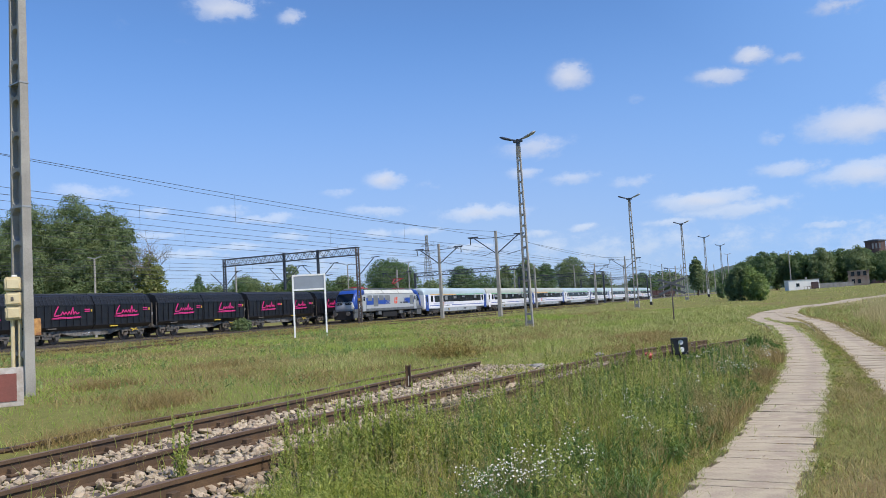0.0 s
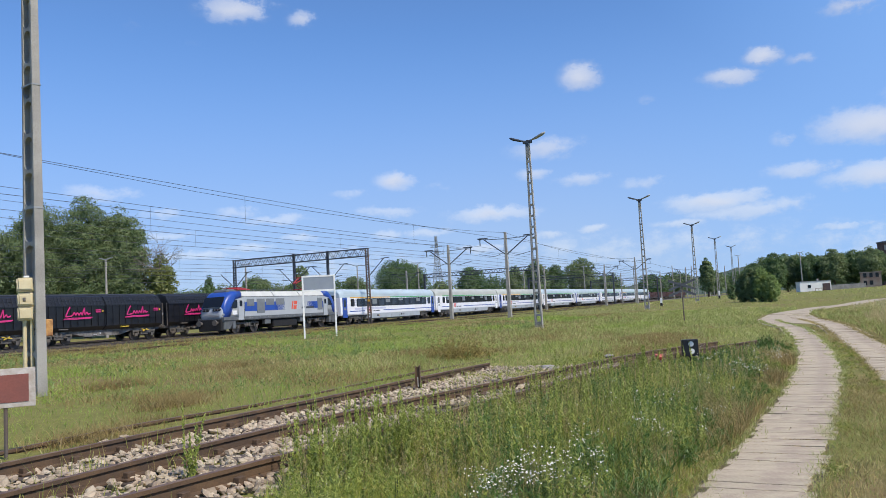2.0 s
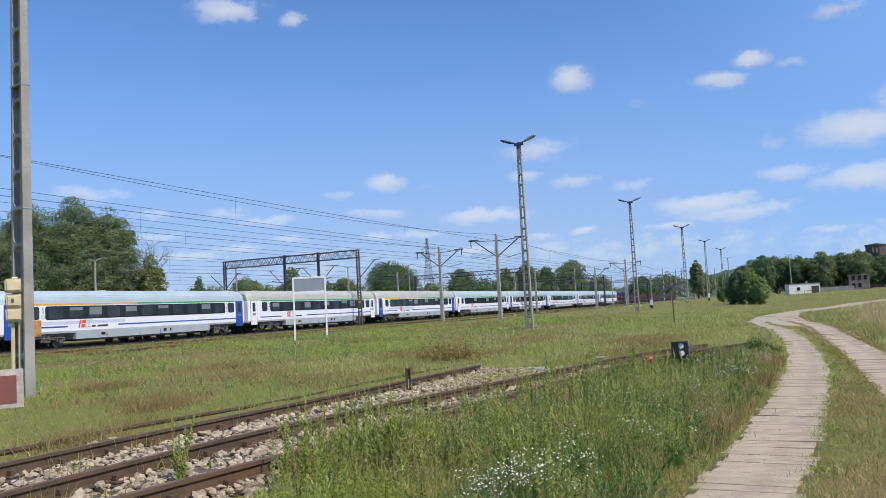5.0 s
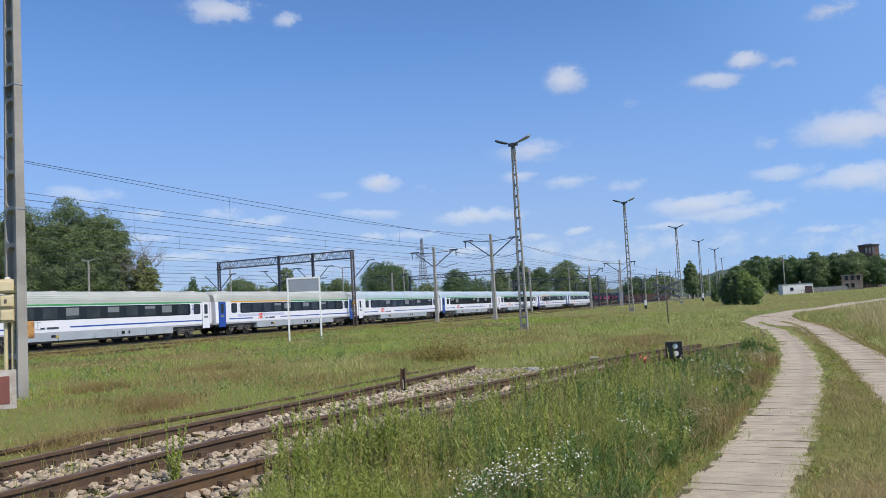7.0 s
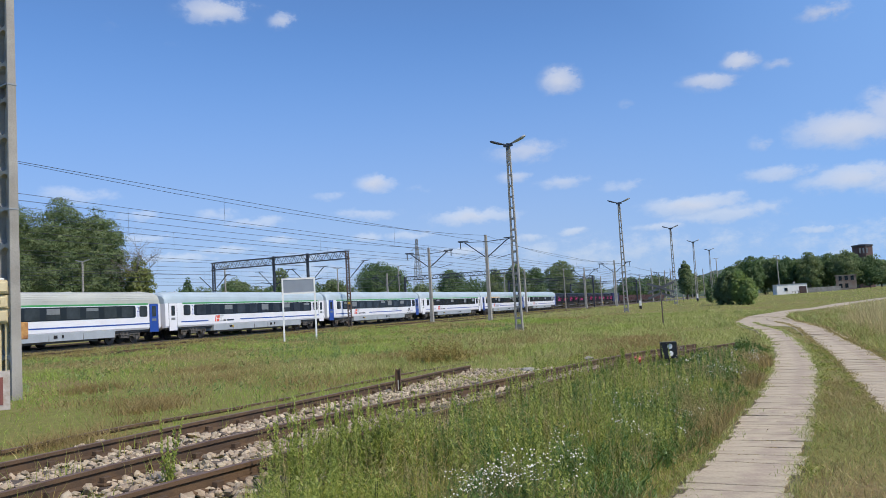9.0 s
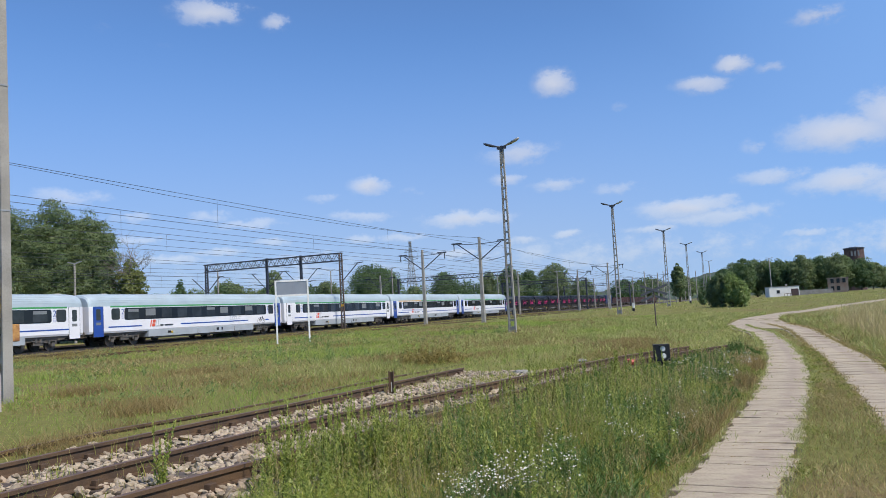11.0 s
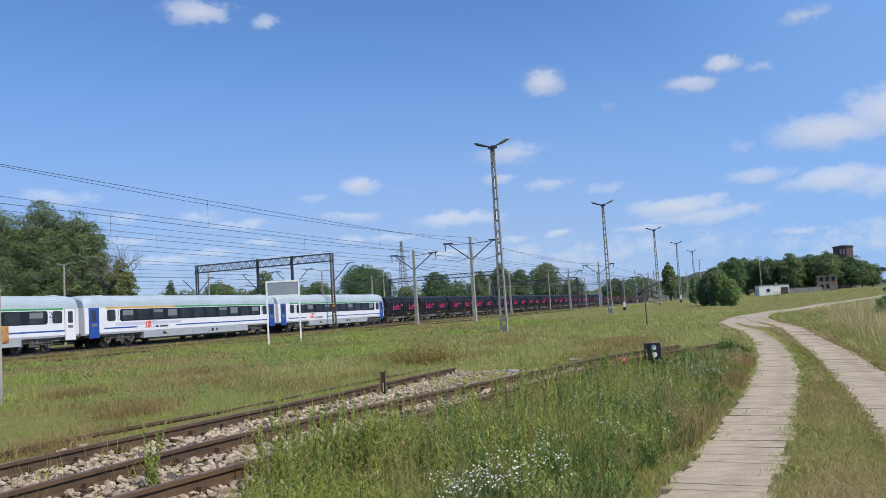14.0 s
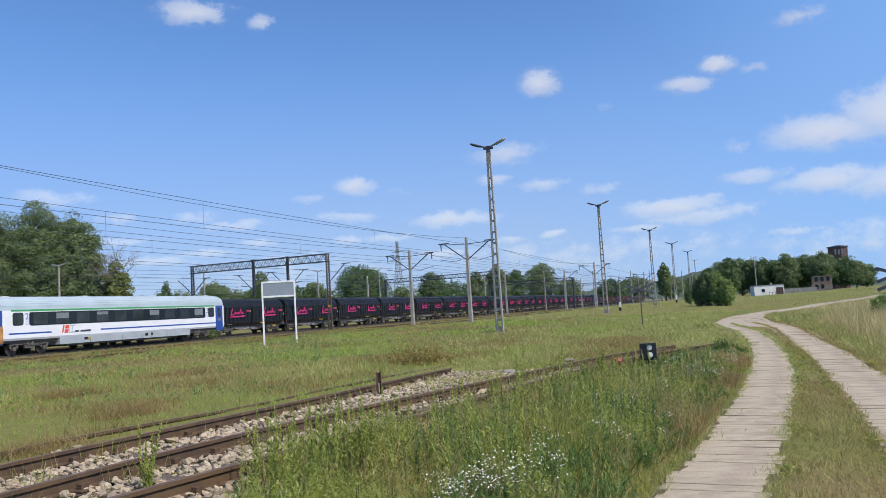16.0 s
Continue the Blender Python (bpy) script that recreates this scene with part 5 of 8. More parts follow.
# ---------------------------------------------------------------- trees and bushes
def leaf_material(name, dark, light, yellow=None, patch=0.4, lift=0.45):
    m = bpy.data.materials.new(name)
    m.use_nodes = True
    n, l = m.node_tree.nodes, m.node_tree.links
    n.remove(n["Principled BSDF"])
    out = n["Material Output"]
    geo = n.new("ShaderNodeNewGeometry")
    ramp = n.new("ShaderNodeValToRGB")
    ramp.color_ramp.elements[0].color = (*dark, 1)
    ramp.color_ramp.elements[1].color = (*light, 1)
    if yellow:
        k = ramp.color_ramp.elements.new(0.86)
        k.color = (*light, 1)
        ramp.color_ramp.elements[2].color = (*yellow, 1)
    tc = n.new("ShaderNodeTexCoord")
    ns = n.new("ShaderNodeTexNoise")
    ns.inputs["Scale"].default_value = patch
    ns.inputs["Detail"].default_value = 3
    l.new(tc.outputs["Object"], ns.inputs["Vector"])
    mx = n.new("ShaderNodeMath")
    mx.operation = "MULTIPLY_ADD"
    mx.inputs[1].default_value = 1.6
    mx.inputs[2].default_value = -0.8
    l.new(ns.outputs["Fac"], mx.inputs[0])
    ad = n.new("ShaderNodeMath")
    ad.operation = "ADD"
    ad.use_clamp = True
    l.new(mx.outputs[0], ad.inputs[0])
    l.new(geo.outputs["Random Per Island"], ad.inputs[1])
    l.new(ad.outputs[0], ramp.inputs["Fac"])
    d = n.new("ShaderNodeBsdfDiffuse")
    t = n.new("ShaderNodeBsdfTranslucent")
    g = n.new("ShaderNodeBsdfGlossy")
    g.inputs["Roughness"].default_value = 0.5
    soft = n.new("ShaderNodeVectorMath")
    soft.operation = "MULTIPLY_ADD"
    soft.inputs[1].default_value = (0.7, 0.7, 0.7)
    soft.inputs[2].default_value = (0, 0, lift)
    l.new(geo.outputs["Normal"], soft.inputs[0])
    unit = n.new("ShaderNodeVectorMath")
    unit.operation = "NORMALIZE"
    l.new(soft.outputs[0], unit.inputs[0])
    l.new(unit.outputs[0], d.inputs["Normal"])
    for k in (d, t):
        l.new(ramp.outputs[0], k.inputs["Color"])
    mix = n.new("ShaderNodeMixShader")
    mix.inputs[0].default_value = 0.45
    l.new(d.outputs[0], mix.inputs[1])
    l.new(t.outputs[0], mix.inputs[2])
    mix2 = n.new("ShaderNodeMixShader")
    mix2.inputs[0].default_value = 0.04
    l.new(mix.outputs[0], mix2.inputs[1])
    l.new(g.outputs[0], mix2.inputs[2])
    l.new(mix2.outputs[0], out.inputs["Surface"])
    return m


LEAF = leaf_material("tree leaves", (0.112, 0.172, 0.066), (0.205, 0.262, 0.104))
LEAFDARK = leaf_material("dark tree leaves", (0.072, 0.138, 0.050), (0.135, 0.208, 0.072))
LEAFLIGHT = leaf_material("light bush leaves", (0.165, 0.250, 0.066), (0.305, 0.395, 0.120))
LEAFYELLOW = leaf_material("yellowing leaves", (0.130, 0.169, 0.046), (0.286, 0.312, 0.091))
BARK = material("grey-brown bark", (0.13, 0.10, 0.075), 0.95, vary=0.35, scale=4, fine=20, bump=0.8)
PALEBARK = material("pale dead bark", (0.24, 0.21, 0.18), 0.95, vary=0.3, scale=4, fine=20)


def mesh_from(name, co, faces, mat, parent=None, smooth=False):
    me = bpy.data.meshes.new(name)
    co, faces = np.asarray(co, np.float32), np.asarray(faces, np.int32)
    k = faces.shape[1]
    me.vertices.add(len(co))
    me.vertices.foreach_set("co", co.ravel())
    me.loops.add(faces.size)
    me.loops.foreach_set("vertex_index", faces.ravel())
    me.polygons.add(len(faces))
    me.polygons.foreach_set("loop_start", np.arange(0, faces.size, k, dtype=np.int32))
    me.polygons.foreach_set("loop_total", np.full(len(faces), k, np.int32))
    me.update(calc_edges=True)
    me.materials.append(mat)
    ob = new(name, me)
    if parent is not None:
        ob.parent = parent
    return ob


def sprays(rng, c, d, size, loose=0.36):
    """Small pointed leaf sprays at the points c, facing about the directions d."""
    n = len(c)
    nrm = d + rng.normal(0, loose, (n, 3))
    nrm /= np.linalg.norm(nrm, axis=1)[:, None]
    t = np.cross(nrm, rng.normal(size=(n, 3)))
    t /= np.linalg.norm(t, axis=1)[:, None]
    u = np.cross(nrm, t)
    s = size * rng.uniform(0.55, 1.35, (n, 1))
    k = rng.uniform(0.45, 0.8, (n, 1))
    return np.stack([c - t * s * 0.7 + u * s * k, c + t * s, c - t * s * 0.7 - u * s * k], 1).reshape(-1, 3), np.arange(3 * n).reshape(-1, 3)


def leaf_cloud(rng, blobs, n, size, deep=0.16):
    """Leaf sprays on and in a set of ellipsoid clumps (cx, cy, cz, rx, ry, rz)."""
    blobs = np.array(blobs, float)
    area = blobs[:, 3] * blobs[:, 5]
    b = blobs[rng.choice(len(blobs), n, p=area / area.sum())]
    d = rng.normal(size=(n, 3))
    d /= np.linalg.norm(d, axis=1)[:, None]
    d[:, 2] = np.where(d[:, 2] < -0.45, -d[:, 2], d[:, 2])
    r = 1 - np.abs(rng.normal(0, deep, n))[:, None] + rng.normal(0, 0.07, (n, 1))
    return sprays(rng, b[:, :3] + d * b[:, 3:] * r, d, size)


def puff_crown(rng, R, h, zc, height, shape, n, size, puffs=70):
    """A crown of many separate leafy puffs with dark gaps between them, over a darker inner mass."""
    i = np.arange(puffs) + 0.5
    up, turn = 1 - 2 * i / puffs, i * 2.39996 + rng.normal(0, 0.25, puffs)
    d = np.stack([np.sqrt(1 - up * up) * np.cos(turn), np.sqrt(1 - up * up) * np.sin(turn), up], -1)
    q = rng.uniform(0.62, 0.88, puffs)
    r = rng.uniform(0.15, 0.37, puffs) * min(R, h) * (70 / puffs) ** 0.4
    z = np.minimum(zc + d[:, 2] * q * h, height - 0.85 * r)
    taper = 1 - shape * np.maximum(0.0, z / height - 0.45)
    blobs = np.stack([d[:, 0] * q * R * taper, d[:, 1] * q * R * taper, z, r * rng.uniform(0.9, 1.3, puffs), r * rng.uniform(0.9, 1.3, puffs), r * rng.uniform(0.75, 1.0, puffs)], -1)
    co, f = leaf_cloud(rng, blobs, n - n // 6, size, 0.12)
    m = n // 6
    w = rng.normal(size=(m, 3))
    w /= np.linalg.norm(w, axis=1)[:, None]
    k = rng.uniform(0.45, 0.74, m)
    z = zc + w[:, 2] * k * h
    taper = 1 - shape * np.maximum(0.0, z / height - 0.45)
    co2, f2 = sprays(rng, np.stack([w[:, 0] * k * R * taper, w[:, 1] * k * R * taper, z], -1), w, size * 1.9)
    return np.concatenate([co, co2]), np.concatenate([f, f2 + len(co)])


def add_shoots(rng, thing, mat, co, f, co2, f2, R, h, zc, n, size):
    """Join the crown with loose leafy shoots that stick out of its outline."""
    m = max(8, n // 14)
    d = rng.normal(size=(m, 3))
    d[:, 2] += 0.35
    d /= np.linalg.norm(d, axis=1)[:, None]
    which = rng.integers(0, m, n)
    reach = rng.uniform(0.92, 1.16, m)[which] * (1 - 0.22 * rng.random(n))
    way = d[which]
    c = np.stack([way[:, 0] * R * reach, way[:, 1] * R * reach, zc + way[:, 2] * h * reach], -1) + rng.normal(0, 0.9 * size, (n, 3))
    c[:, 2] = np.maximum(c[:, 2], 0.1)
    co3, f3 = sprays(rng, c, way, size, 0.7)
    return mesh_from("crown", np.concatenate([co, co2, co3]), np.concatenate([f, f2 + len(co), f3 + len(co) + len(co2)]), mat, thing)


def limb(bm, a, b, r0, r1, rng, bends=3):
    pts = [Vector(a)]
    a, b = Vector(a), Vector(b)
    for i in range(1, bends + 1):
        p = a.lerp(b, i / bends)
        if i < bends:
            p += Vector(rng.normal(0, 0.06 * (b - a).length, 3).tolist())
        pts.append(p)
    for i in range(bends):
        tube(bm, pts[i], pts[i + 1], r0 + (r1 - r0) * i / bends, r0 + (r1 - r0) * (i + 1) / bends, 6)
    return pts


def tree(name, label, x, y, height, width, seed, mat, leaves=6000, size=0.3, low=0.12, lumps=26, shape=0.0, group="", bark=None, puffs=70):
    """A broadleaf tree: trunk, limbs to each clump and an uneven crown. shape > 0 narrows the top."""
    rng = np.random.default_rng(seed)
    z0 = gz(x, y)
    t = empty(name, pose(x, y, z0))
    blobs = []
    R, zc, h = width / 2, height * (0.5 + low / 2), height * (1 - low) / 2
    for i in range(lumps):
        d = rng.normal(size=3)
        d /= np.linalg.norm(d)
        q = rng.uniform(0.35, 0.86)
        z = zc + d[2] * q * h
        taper = 1 - shape * max(0.0, (z / height - 0.45))
        s = rng.uniform(0.26, 0.46) * min(R, h)
        blobs.append((d[0] * q * R * taper, d[1] * q * R * taper, min(z, height - s * 0.8), s * rng.uniform(0.9, 1.35), s * rng.uniform(0.9, 1.35), s * rng.uniform(0.8, 1.1)))
    blobs.append((0, 0, height - 0.25 * min(R, h) * 1.0, 0.3 * R, 0.3 * R, 0.26 * min(R, h)))
    bm = bmesh.new()
    top = (rng.normal(0, 0.02) * height, rng.normal(0, 0.02) * height, height * 0.62)
    limb(bm, (0, 0, -0.3), top, 0.028 * height, 0.012 * height, rng, 4)
    for b in blobs[:14]:
        s = rng.uniform(0.25, 0.6)
        limb(bm, (top[0] * s, top[1] * s, height * 0.62 * s), b[:3], 0.011 * height, 0.004 * height, rng)
    part("trunk", bm, bark or BARK, t)
    co, f = leaf_cloud(rng, blobs, leaves // 4, size)
    co2, f2 = puff_crown(rng, R, h, zc, height, shape, leaves - leaves // 4, size, puffs)
    add_shoots(rng, t, mat, co, f, co2, f2, R * 0.93, h * 0.93, zc, leaves // 40, size)
    return tagged(t, label, "tree", group)


def bush(name, label, x, y, height, width, seed, mat, leaves=1500, size=0.12, group=""):
    rng = np.random.default_rng(seed)
    t = empty(name, pose(x, y, gz(x, y)))
    blobs = []
    for i in range(12):
        a, q = rng.uniform(0, 6.28), rng.uniform(0, 0.7)
        s = rng.uniform(0.25, 0.42)
        blobs.append((math.cos(a) * q * width / 2, math.sin(a) * q * width / 2, height * rng.uniform(0.25, 0.95 - s * 0.6), s * width / 2, s * width / 2, s * height * 0.8))
    bm = bmesh.new()
    for b in blobs[:9]:
        limb(bm, (b[0] * 0.2, b[1] * 0.2, -0.1), b[:3], 0.012 * height + 0.01, 0.006, rng)
    part("stems", bm, BARK, t)
    co, f = leaf_cloud(rng, blobs, leaves // 3, size)
    co2, f2 = puff_crown(rng, width * 0.52, height * 0.54, height * 0.46, height, 0.3, leaves - leaves // 3, size, 64)
    add_shoots(rng, t, mat, co, f, co2, f2, width * 0.5, height * 0.52, height * 0.48, leaves // 7, size)
    return tagged(t, label, "bush", group)


def dead_tree(x, y, height, seed):
    rng = np.random.default_rng(seed)
    t = empty("dead_tree", pose(x, y, gz(x, y)))
    bm = bmesh.new()

    def grow(p, d, length, r, depth):
        q = p + d * length
        tube(bm, p, q, r, r * 0.7, 5)
        if depth == 0:
            return
        for k in range(3 if depth > 2 else 2):
            nd = (d + Vector(rng.normal(0, 0.48, 3).tolist()) + Vector((0, 0, 0.06))).normalized()
            grow(p.lerp(q, rng.uniform(0.6, 1.0)), nd, length * rng.uniform(0.62, 0.86), r * 0.62, depth - 1)
    grow(Vector((0, 0, -0.2)), Vector((0.03, 0.02, 1)).normalized(), height * 0.30, 0.20, 7)
    part("trunk", bm, PALEBARK, t)
    return tagged(t, "leafless dead tree with pale forked branches", "tree")


# tall willows behind the goods train
for _x, _y, _h, _w, _s in ((66, 92, 16.0, 9.8, 1), (70.5, 87, 17.9, 9.2, 2), (74.4, 83.0, 18.4, 8.8, 3), (77.6, 80.2, 17.2, 7.8, 4), (57, 96, 16.0, 10, 5)):
    tree("willow_tree", "tall grey-green willow behind the goods train", _x, _y, _h, _w, _s, LEAF, 56000, 0.115, 0.02, 60, 0.05, "willows behind the goods train", puffs=120)
tree("young_tree", "yellow-green young tree beside the willows", 79.6, 75.6, 10.5, 4.0, 8, LEAFYELLOW, 11000, 0.14, 0.1, 20, 0.3)
dead_tree(80.4, 74.2, 16.5, 6)
bush("elder_bush", "dark green shrubs under the willows", 76, 80, 5.5, 9, 9, LEAF, 9000, 0.15, "shrubs behind the goods train")
bush("elder_bush", "dark green shrubs under the willows", 66, 88, 5.5, 10, 10, LEAF, 9000, 0.15, "shrubs behind the goods train")

# dome-shaped trees and the row beyond the yard
for _x, _y, _h, _w, _s, _m in ((169.4, 86.0, 13.6, 13.6, 11, LEAFDARK), (176.3, 70.8, 11.0, 7.8, 12, LEAFDARK), (180, 61.0, 10.6, 5.6, 13, LEAF), (181.6, 56.0, 11.7, 6.6, 14, LEAF),
                               (184.3, 46.0, 11.5, 7.8, 15, LEAF), (182.7, 51.8, 10.3, 6.0, 16, LEAFDARK), (161, 112, 9.0, 7, 17, LEAF), (164, 96, 10.0, 6.2, 18, LEAF), (157.5, 106.4, 13.2, 4.8, 19, LEAF),
                               (151, 114.5, 11.4, 8.5, 20, LEAF), (189, 18, 9.0, 3.0, 21, LEAF)):
    _k = max(1.0, 78 / _y) if _y > 20 else 1.0
    tree("yard_tree", "dense dark green tree beyond the yard", _x * _k, _y * _k, 1.2 + (_h - 1.2) * _k, _w * _k, _s, _m, 26000 if _w > 10 else 12000, 0.19 * _k, 0.0, 30, 0.25 if _w < 10 else 0.0, "trees beyond the yard")
tree("spruce_tree", "small dark conical spruce", 144.8, 123, 11.7, 4.2, 30, LEAFDARK, 6000, 0.2, 0.0, 26, 1.35)
for _i, (_x, _y, _h, _w) in enumerate(((140, 128, 8.5, 9), (148, 112, 8.2, 9), (156, 100, 8, 8), (172, 76, 8, 8), (178, 66, 8.4, 8), (186, 40, 7, 8), (200, 32, 7, 9), (215, 28, 7, 9), (232, 30, 8, 10), (250, 22, 8, 9), (262, 16, 8, 8))):
    _k = max(1.0, 80 / _y)
    bush("hedge_shrub", "green shrubs along the far side of the yard", _x * _k, _y * _k, 1.2 + (_h - 1.2) * _k, _w * _k, 40 + _i, LEAF if _i % 2 else LEAFDARK, 4000, 0.24 * _k, "shrubs beyond the yard")
for _i in range(13):
    _u = _i / 12
    _x, _y = 138 + 22 * _u, 122 - 32 * _u
    bush("hedge_shrub", "low green hedge shrubs behind the goods train", _x, _y, 8.3 + 1.3 * math.sin(_i * 2.1) ** 2, 7.0, 140 + _i, (LEAF, LEAFDARK, LEAF)[_i % 3], 3600, 0.22, "shrubs beyond the yard")
# wood behind the white building
for _i in range(15):
    _y = 12.5 - 3.5 * _i
    _h = (10.5, 12.4, 13.2, 13.6, 12.8, 12.6, 11.6, 13.0, 11.8, 12.6, 12.9, 12.2, 10.4, 9.0, 7.5)[_i]
    tree("wood_tree", "dark green broadleaf tree of the wood", 292 + 9 * math.sin(_i * 2.4), _y, _h, 8.2, 60 + _i, (LEAFDARK, LEAF)[_i % 3 == 1], 11000, 0.24, 0.0, 30, 0.05, "trees of the wood")
# one bush in four clumps; its shaded and sunlit sides are put into leaf colour
for _x, _y, _h, _w, _s, _m in ((100.4, 5.5, 3.4, 1.9, 80, LEAF), (99.8, 4.6, 4.2, 2.1, 81, LEAF), (99.2, 3.5, 3.9, 2.0, 87, LEAFLIGHT), (98.6, 2.5, 3.2, 1.9, 88, LEAFLIGHT)):
    bush("lilac_bush", "shaded side of the field bush in darker leaf colour" if _m is LEAF else "sunlit side of the field bush in lighter leaf colour", _x, _y, _h, _w, _s, _m, 8000, 0.10, "bushes in the field")
for _x, _y, _h, _w, _s in ((37.0, -6.0, 1.7, 2.2, 82), (38.0, -7.6, 1.85, 2.6, 85), (36.6, -5.1, 1.25, 1.2, 86)):
    bush("bramble_bush", "low leafy green bush in the dry grass beside the path", _x, _y, _h, _w, _s, LEAFLIGHT, 3600, 0.05, "bushes beside the path")
bush("weed_bush", "small weed bush growing between the tracks", 65.2, 50.25, 1.5, 2.2, 83, LEAF, 1300, 0.09)
bush("small_fir", "small dark bush beyond the yard", 120, 8.2, 2.2, 1.5, 84, LEAFDARK, 1500, 0.09)

# ---------------------------------------------------------------- far buildings
HOUSEWHITE = material("white rendered wall", (0.72, 0.72, 0.70), 0.85, vary=0.08, scale=0.6, fine=6)
TOWERBRICK = material("dark brick tower wall", (0.13, 0.085, 0.08), 0.9, vary=0.25, scale=0.8, fine=6)
RUINBRICK = material("worn brick and plaster", (0.22, 0.15, 0.115), 0.9, vary=0.3, scale=0.6, fine=5, second=(0.27, 0.23, 0.20))
DARKDOOR = material("dark brown gate", (0.06, 0.035, 0.035), 0.6, vary=0.2)


def white_house():
    h = empty("white_house", pose(225, -1.3, gz(225, -3), 0, 0, -72))
    part("wall", boxes((0, 7.7, 0, 3.2, -0.5, 2.55)), HOUSEWHITE, h)
    part("roof", boxes((-0.15, 7.85, -0.15, 3.35, 2.55, 2.68)), CHASSISLIGHT, h)
    part("chimney", boxes((5.0, 5.4, 2, 2.4, 2.68, 3.2)), CONCRETE, h)
    part("gate", boxes((5.6, 7.5, -0.05, 0.05, -0.1, 1.9)), DARKDOOR, h, "dark garage gate")
    w = part("window", boxes((1.9, 2.7, -0.05, 0.05, 0.9, 1.7)), DARKGLASS, h)
    part("sill", boxes((1.8, 2.8, -0.12, 0.0, 0.82, 0.9)), CONCRETE, w)
    for k in range(4):
        part("rail_post", boxes((3.2 + 0.8 * k, 3.28 + 0.8 * k, -1.6, -1.52, -0.4, 0.75)), RUST, h)
    part("rail_bar", boxes((3.2, 5.7, -1.6, -1.54, 0.65, 0.75)), RUST, h)
    return tagged(h, "low white flat-roofed building with a dark gate", "building")


def water_tower():
    t = empty("water_tower", pose(348, -34, 0))
    part("wall", sweep(bmesh.new(), [[Vector((3.7 * math.cos(a), 3.7 * math.sin(a), z)) for a in [math.pi * 2 * k / 8 + 0.2 for k in range(8)]] for z in (0, 17.4)]), TOWERBRICK, t)
    part("roof", sweep(bmesh.new(), [[Vector((q * math.cos(a), q * math.sin(a), z)) for a in [math.pi * 2 * k / 8 + 0.2 for k in range(8)]] for q, z in ((4.05, 17.4), (4.05, 17.8), (0.9, 18.3))]), DARKSTEEL, t)
    for k in (-1.2, 0.0, 1.2):
        part("window", boxes((-3.66, -3.44, k - 0.3, k + 0.3, 14.6, 16.6)), CHASSISLIGHT, t)
    return tagged(t, "dark brick water tower above the wood", "tower")


def ruin():
    r = empty("brick_house", pose(249, -16.9, gz(249, -18), 0, 0, -94))
    part("wall", boxes((0, 5.2, 0, 5, -0.5, 4.0)), RUINBRICK, r)
    for x, z in ((0.8, 0.6), (2.3, 0.6), (0.8, 2.7), (2.3, 2.7), (3.8, 2.7)):
        part("window", boxes((x, x + 0.8, -0.06, 0.05, z, z + 1.2)), DARKGLASS, r)
    part("roof", boxes((-0.2, 5.4, -0.2, 5.2, 4.0, 4.2)), RUINBRICK, r)
    return tagged(r, "worn brick house with empty windows at the wood", "building")


def far_fence():
    f = empty("concrete_fence", pose(238, -8.4, gz(238, -10)))
    for k in range(9):
        part("panel", boxes((-0.06, 0.06, -1.0 * k - 0.96, -1.0 * k, 0, 1.3)), CONCRETE, f)
    return tagged(f, "low concrete panel fence beside the white building", "fence")


def pylon():
    p = empty("power_pylon", pose(364.5, 164, 0))
    bm = bmesh.new()
    H, w0, w1 = 38.5, 3.0, 0.45
    lv = 12
    for k in range(lv):
        za, zb = H * k / lv, H * (k + 1) / lv
        wa, wb = w0 + (w1 - w0) * min(1, za / 34), w0 + (w1 - w0) * min(1, zb / 34)
        for sx, sy in ((-1, -1), (1, -1), (1, 1), (-1, 1)):
            bar(bm, (sx * wa, sy * wa, za), (sx * wb, sy * wb, zb), 0.20)
        for a, b in (((-1, -1), (1, -1)), ((1, -1), (1, 1)), ((1, 1), (-1, 1)), ((-1, 1), (-1, -1))):
            bar(bm, (a[0] * wa, a[1] * wa, za), (b[0] * wb, b[1] * wb, zb), 0.12)
            bar(bm, (b[0] * wa, b[1] * wa, za), (a[0] * wb, a[1] * wb, zb), 0.12)
    part("tower", bm, GALV, p)
    bm = bmesh.new()
    for z, r in ((29, 5), (33, 4)):
        for s in (-1, 1):
            bar(bm, (0, 0, z), (s * r * 0.4, s * r, z), 0.18)
            bar(bm, (0, 0, z + 1.5), (s * r * 0.4, s * r, z), 0.14)
    part("cross_arm", bm, GALV, p)
    return tagged(p, "lattice steel power pylon", "pylon")


white_house()
water_tower()
ruin()
far_fence()
pylon()

# greyed blue-green: the haze of distance is put into the hill colour
HILLGREEN = material("distant wooded hill", (0.060, 0.088, 0.062), 0.95, vary=0.3, scale=0.02, fine=0.2, second=(0.085, 0.115, 0.075))


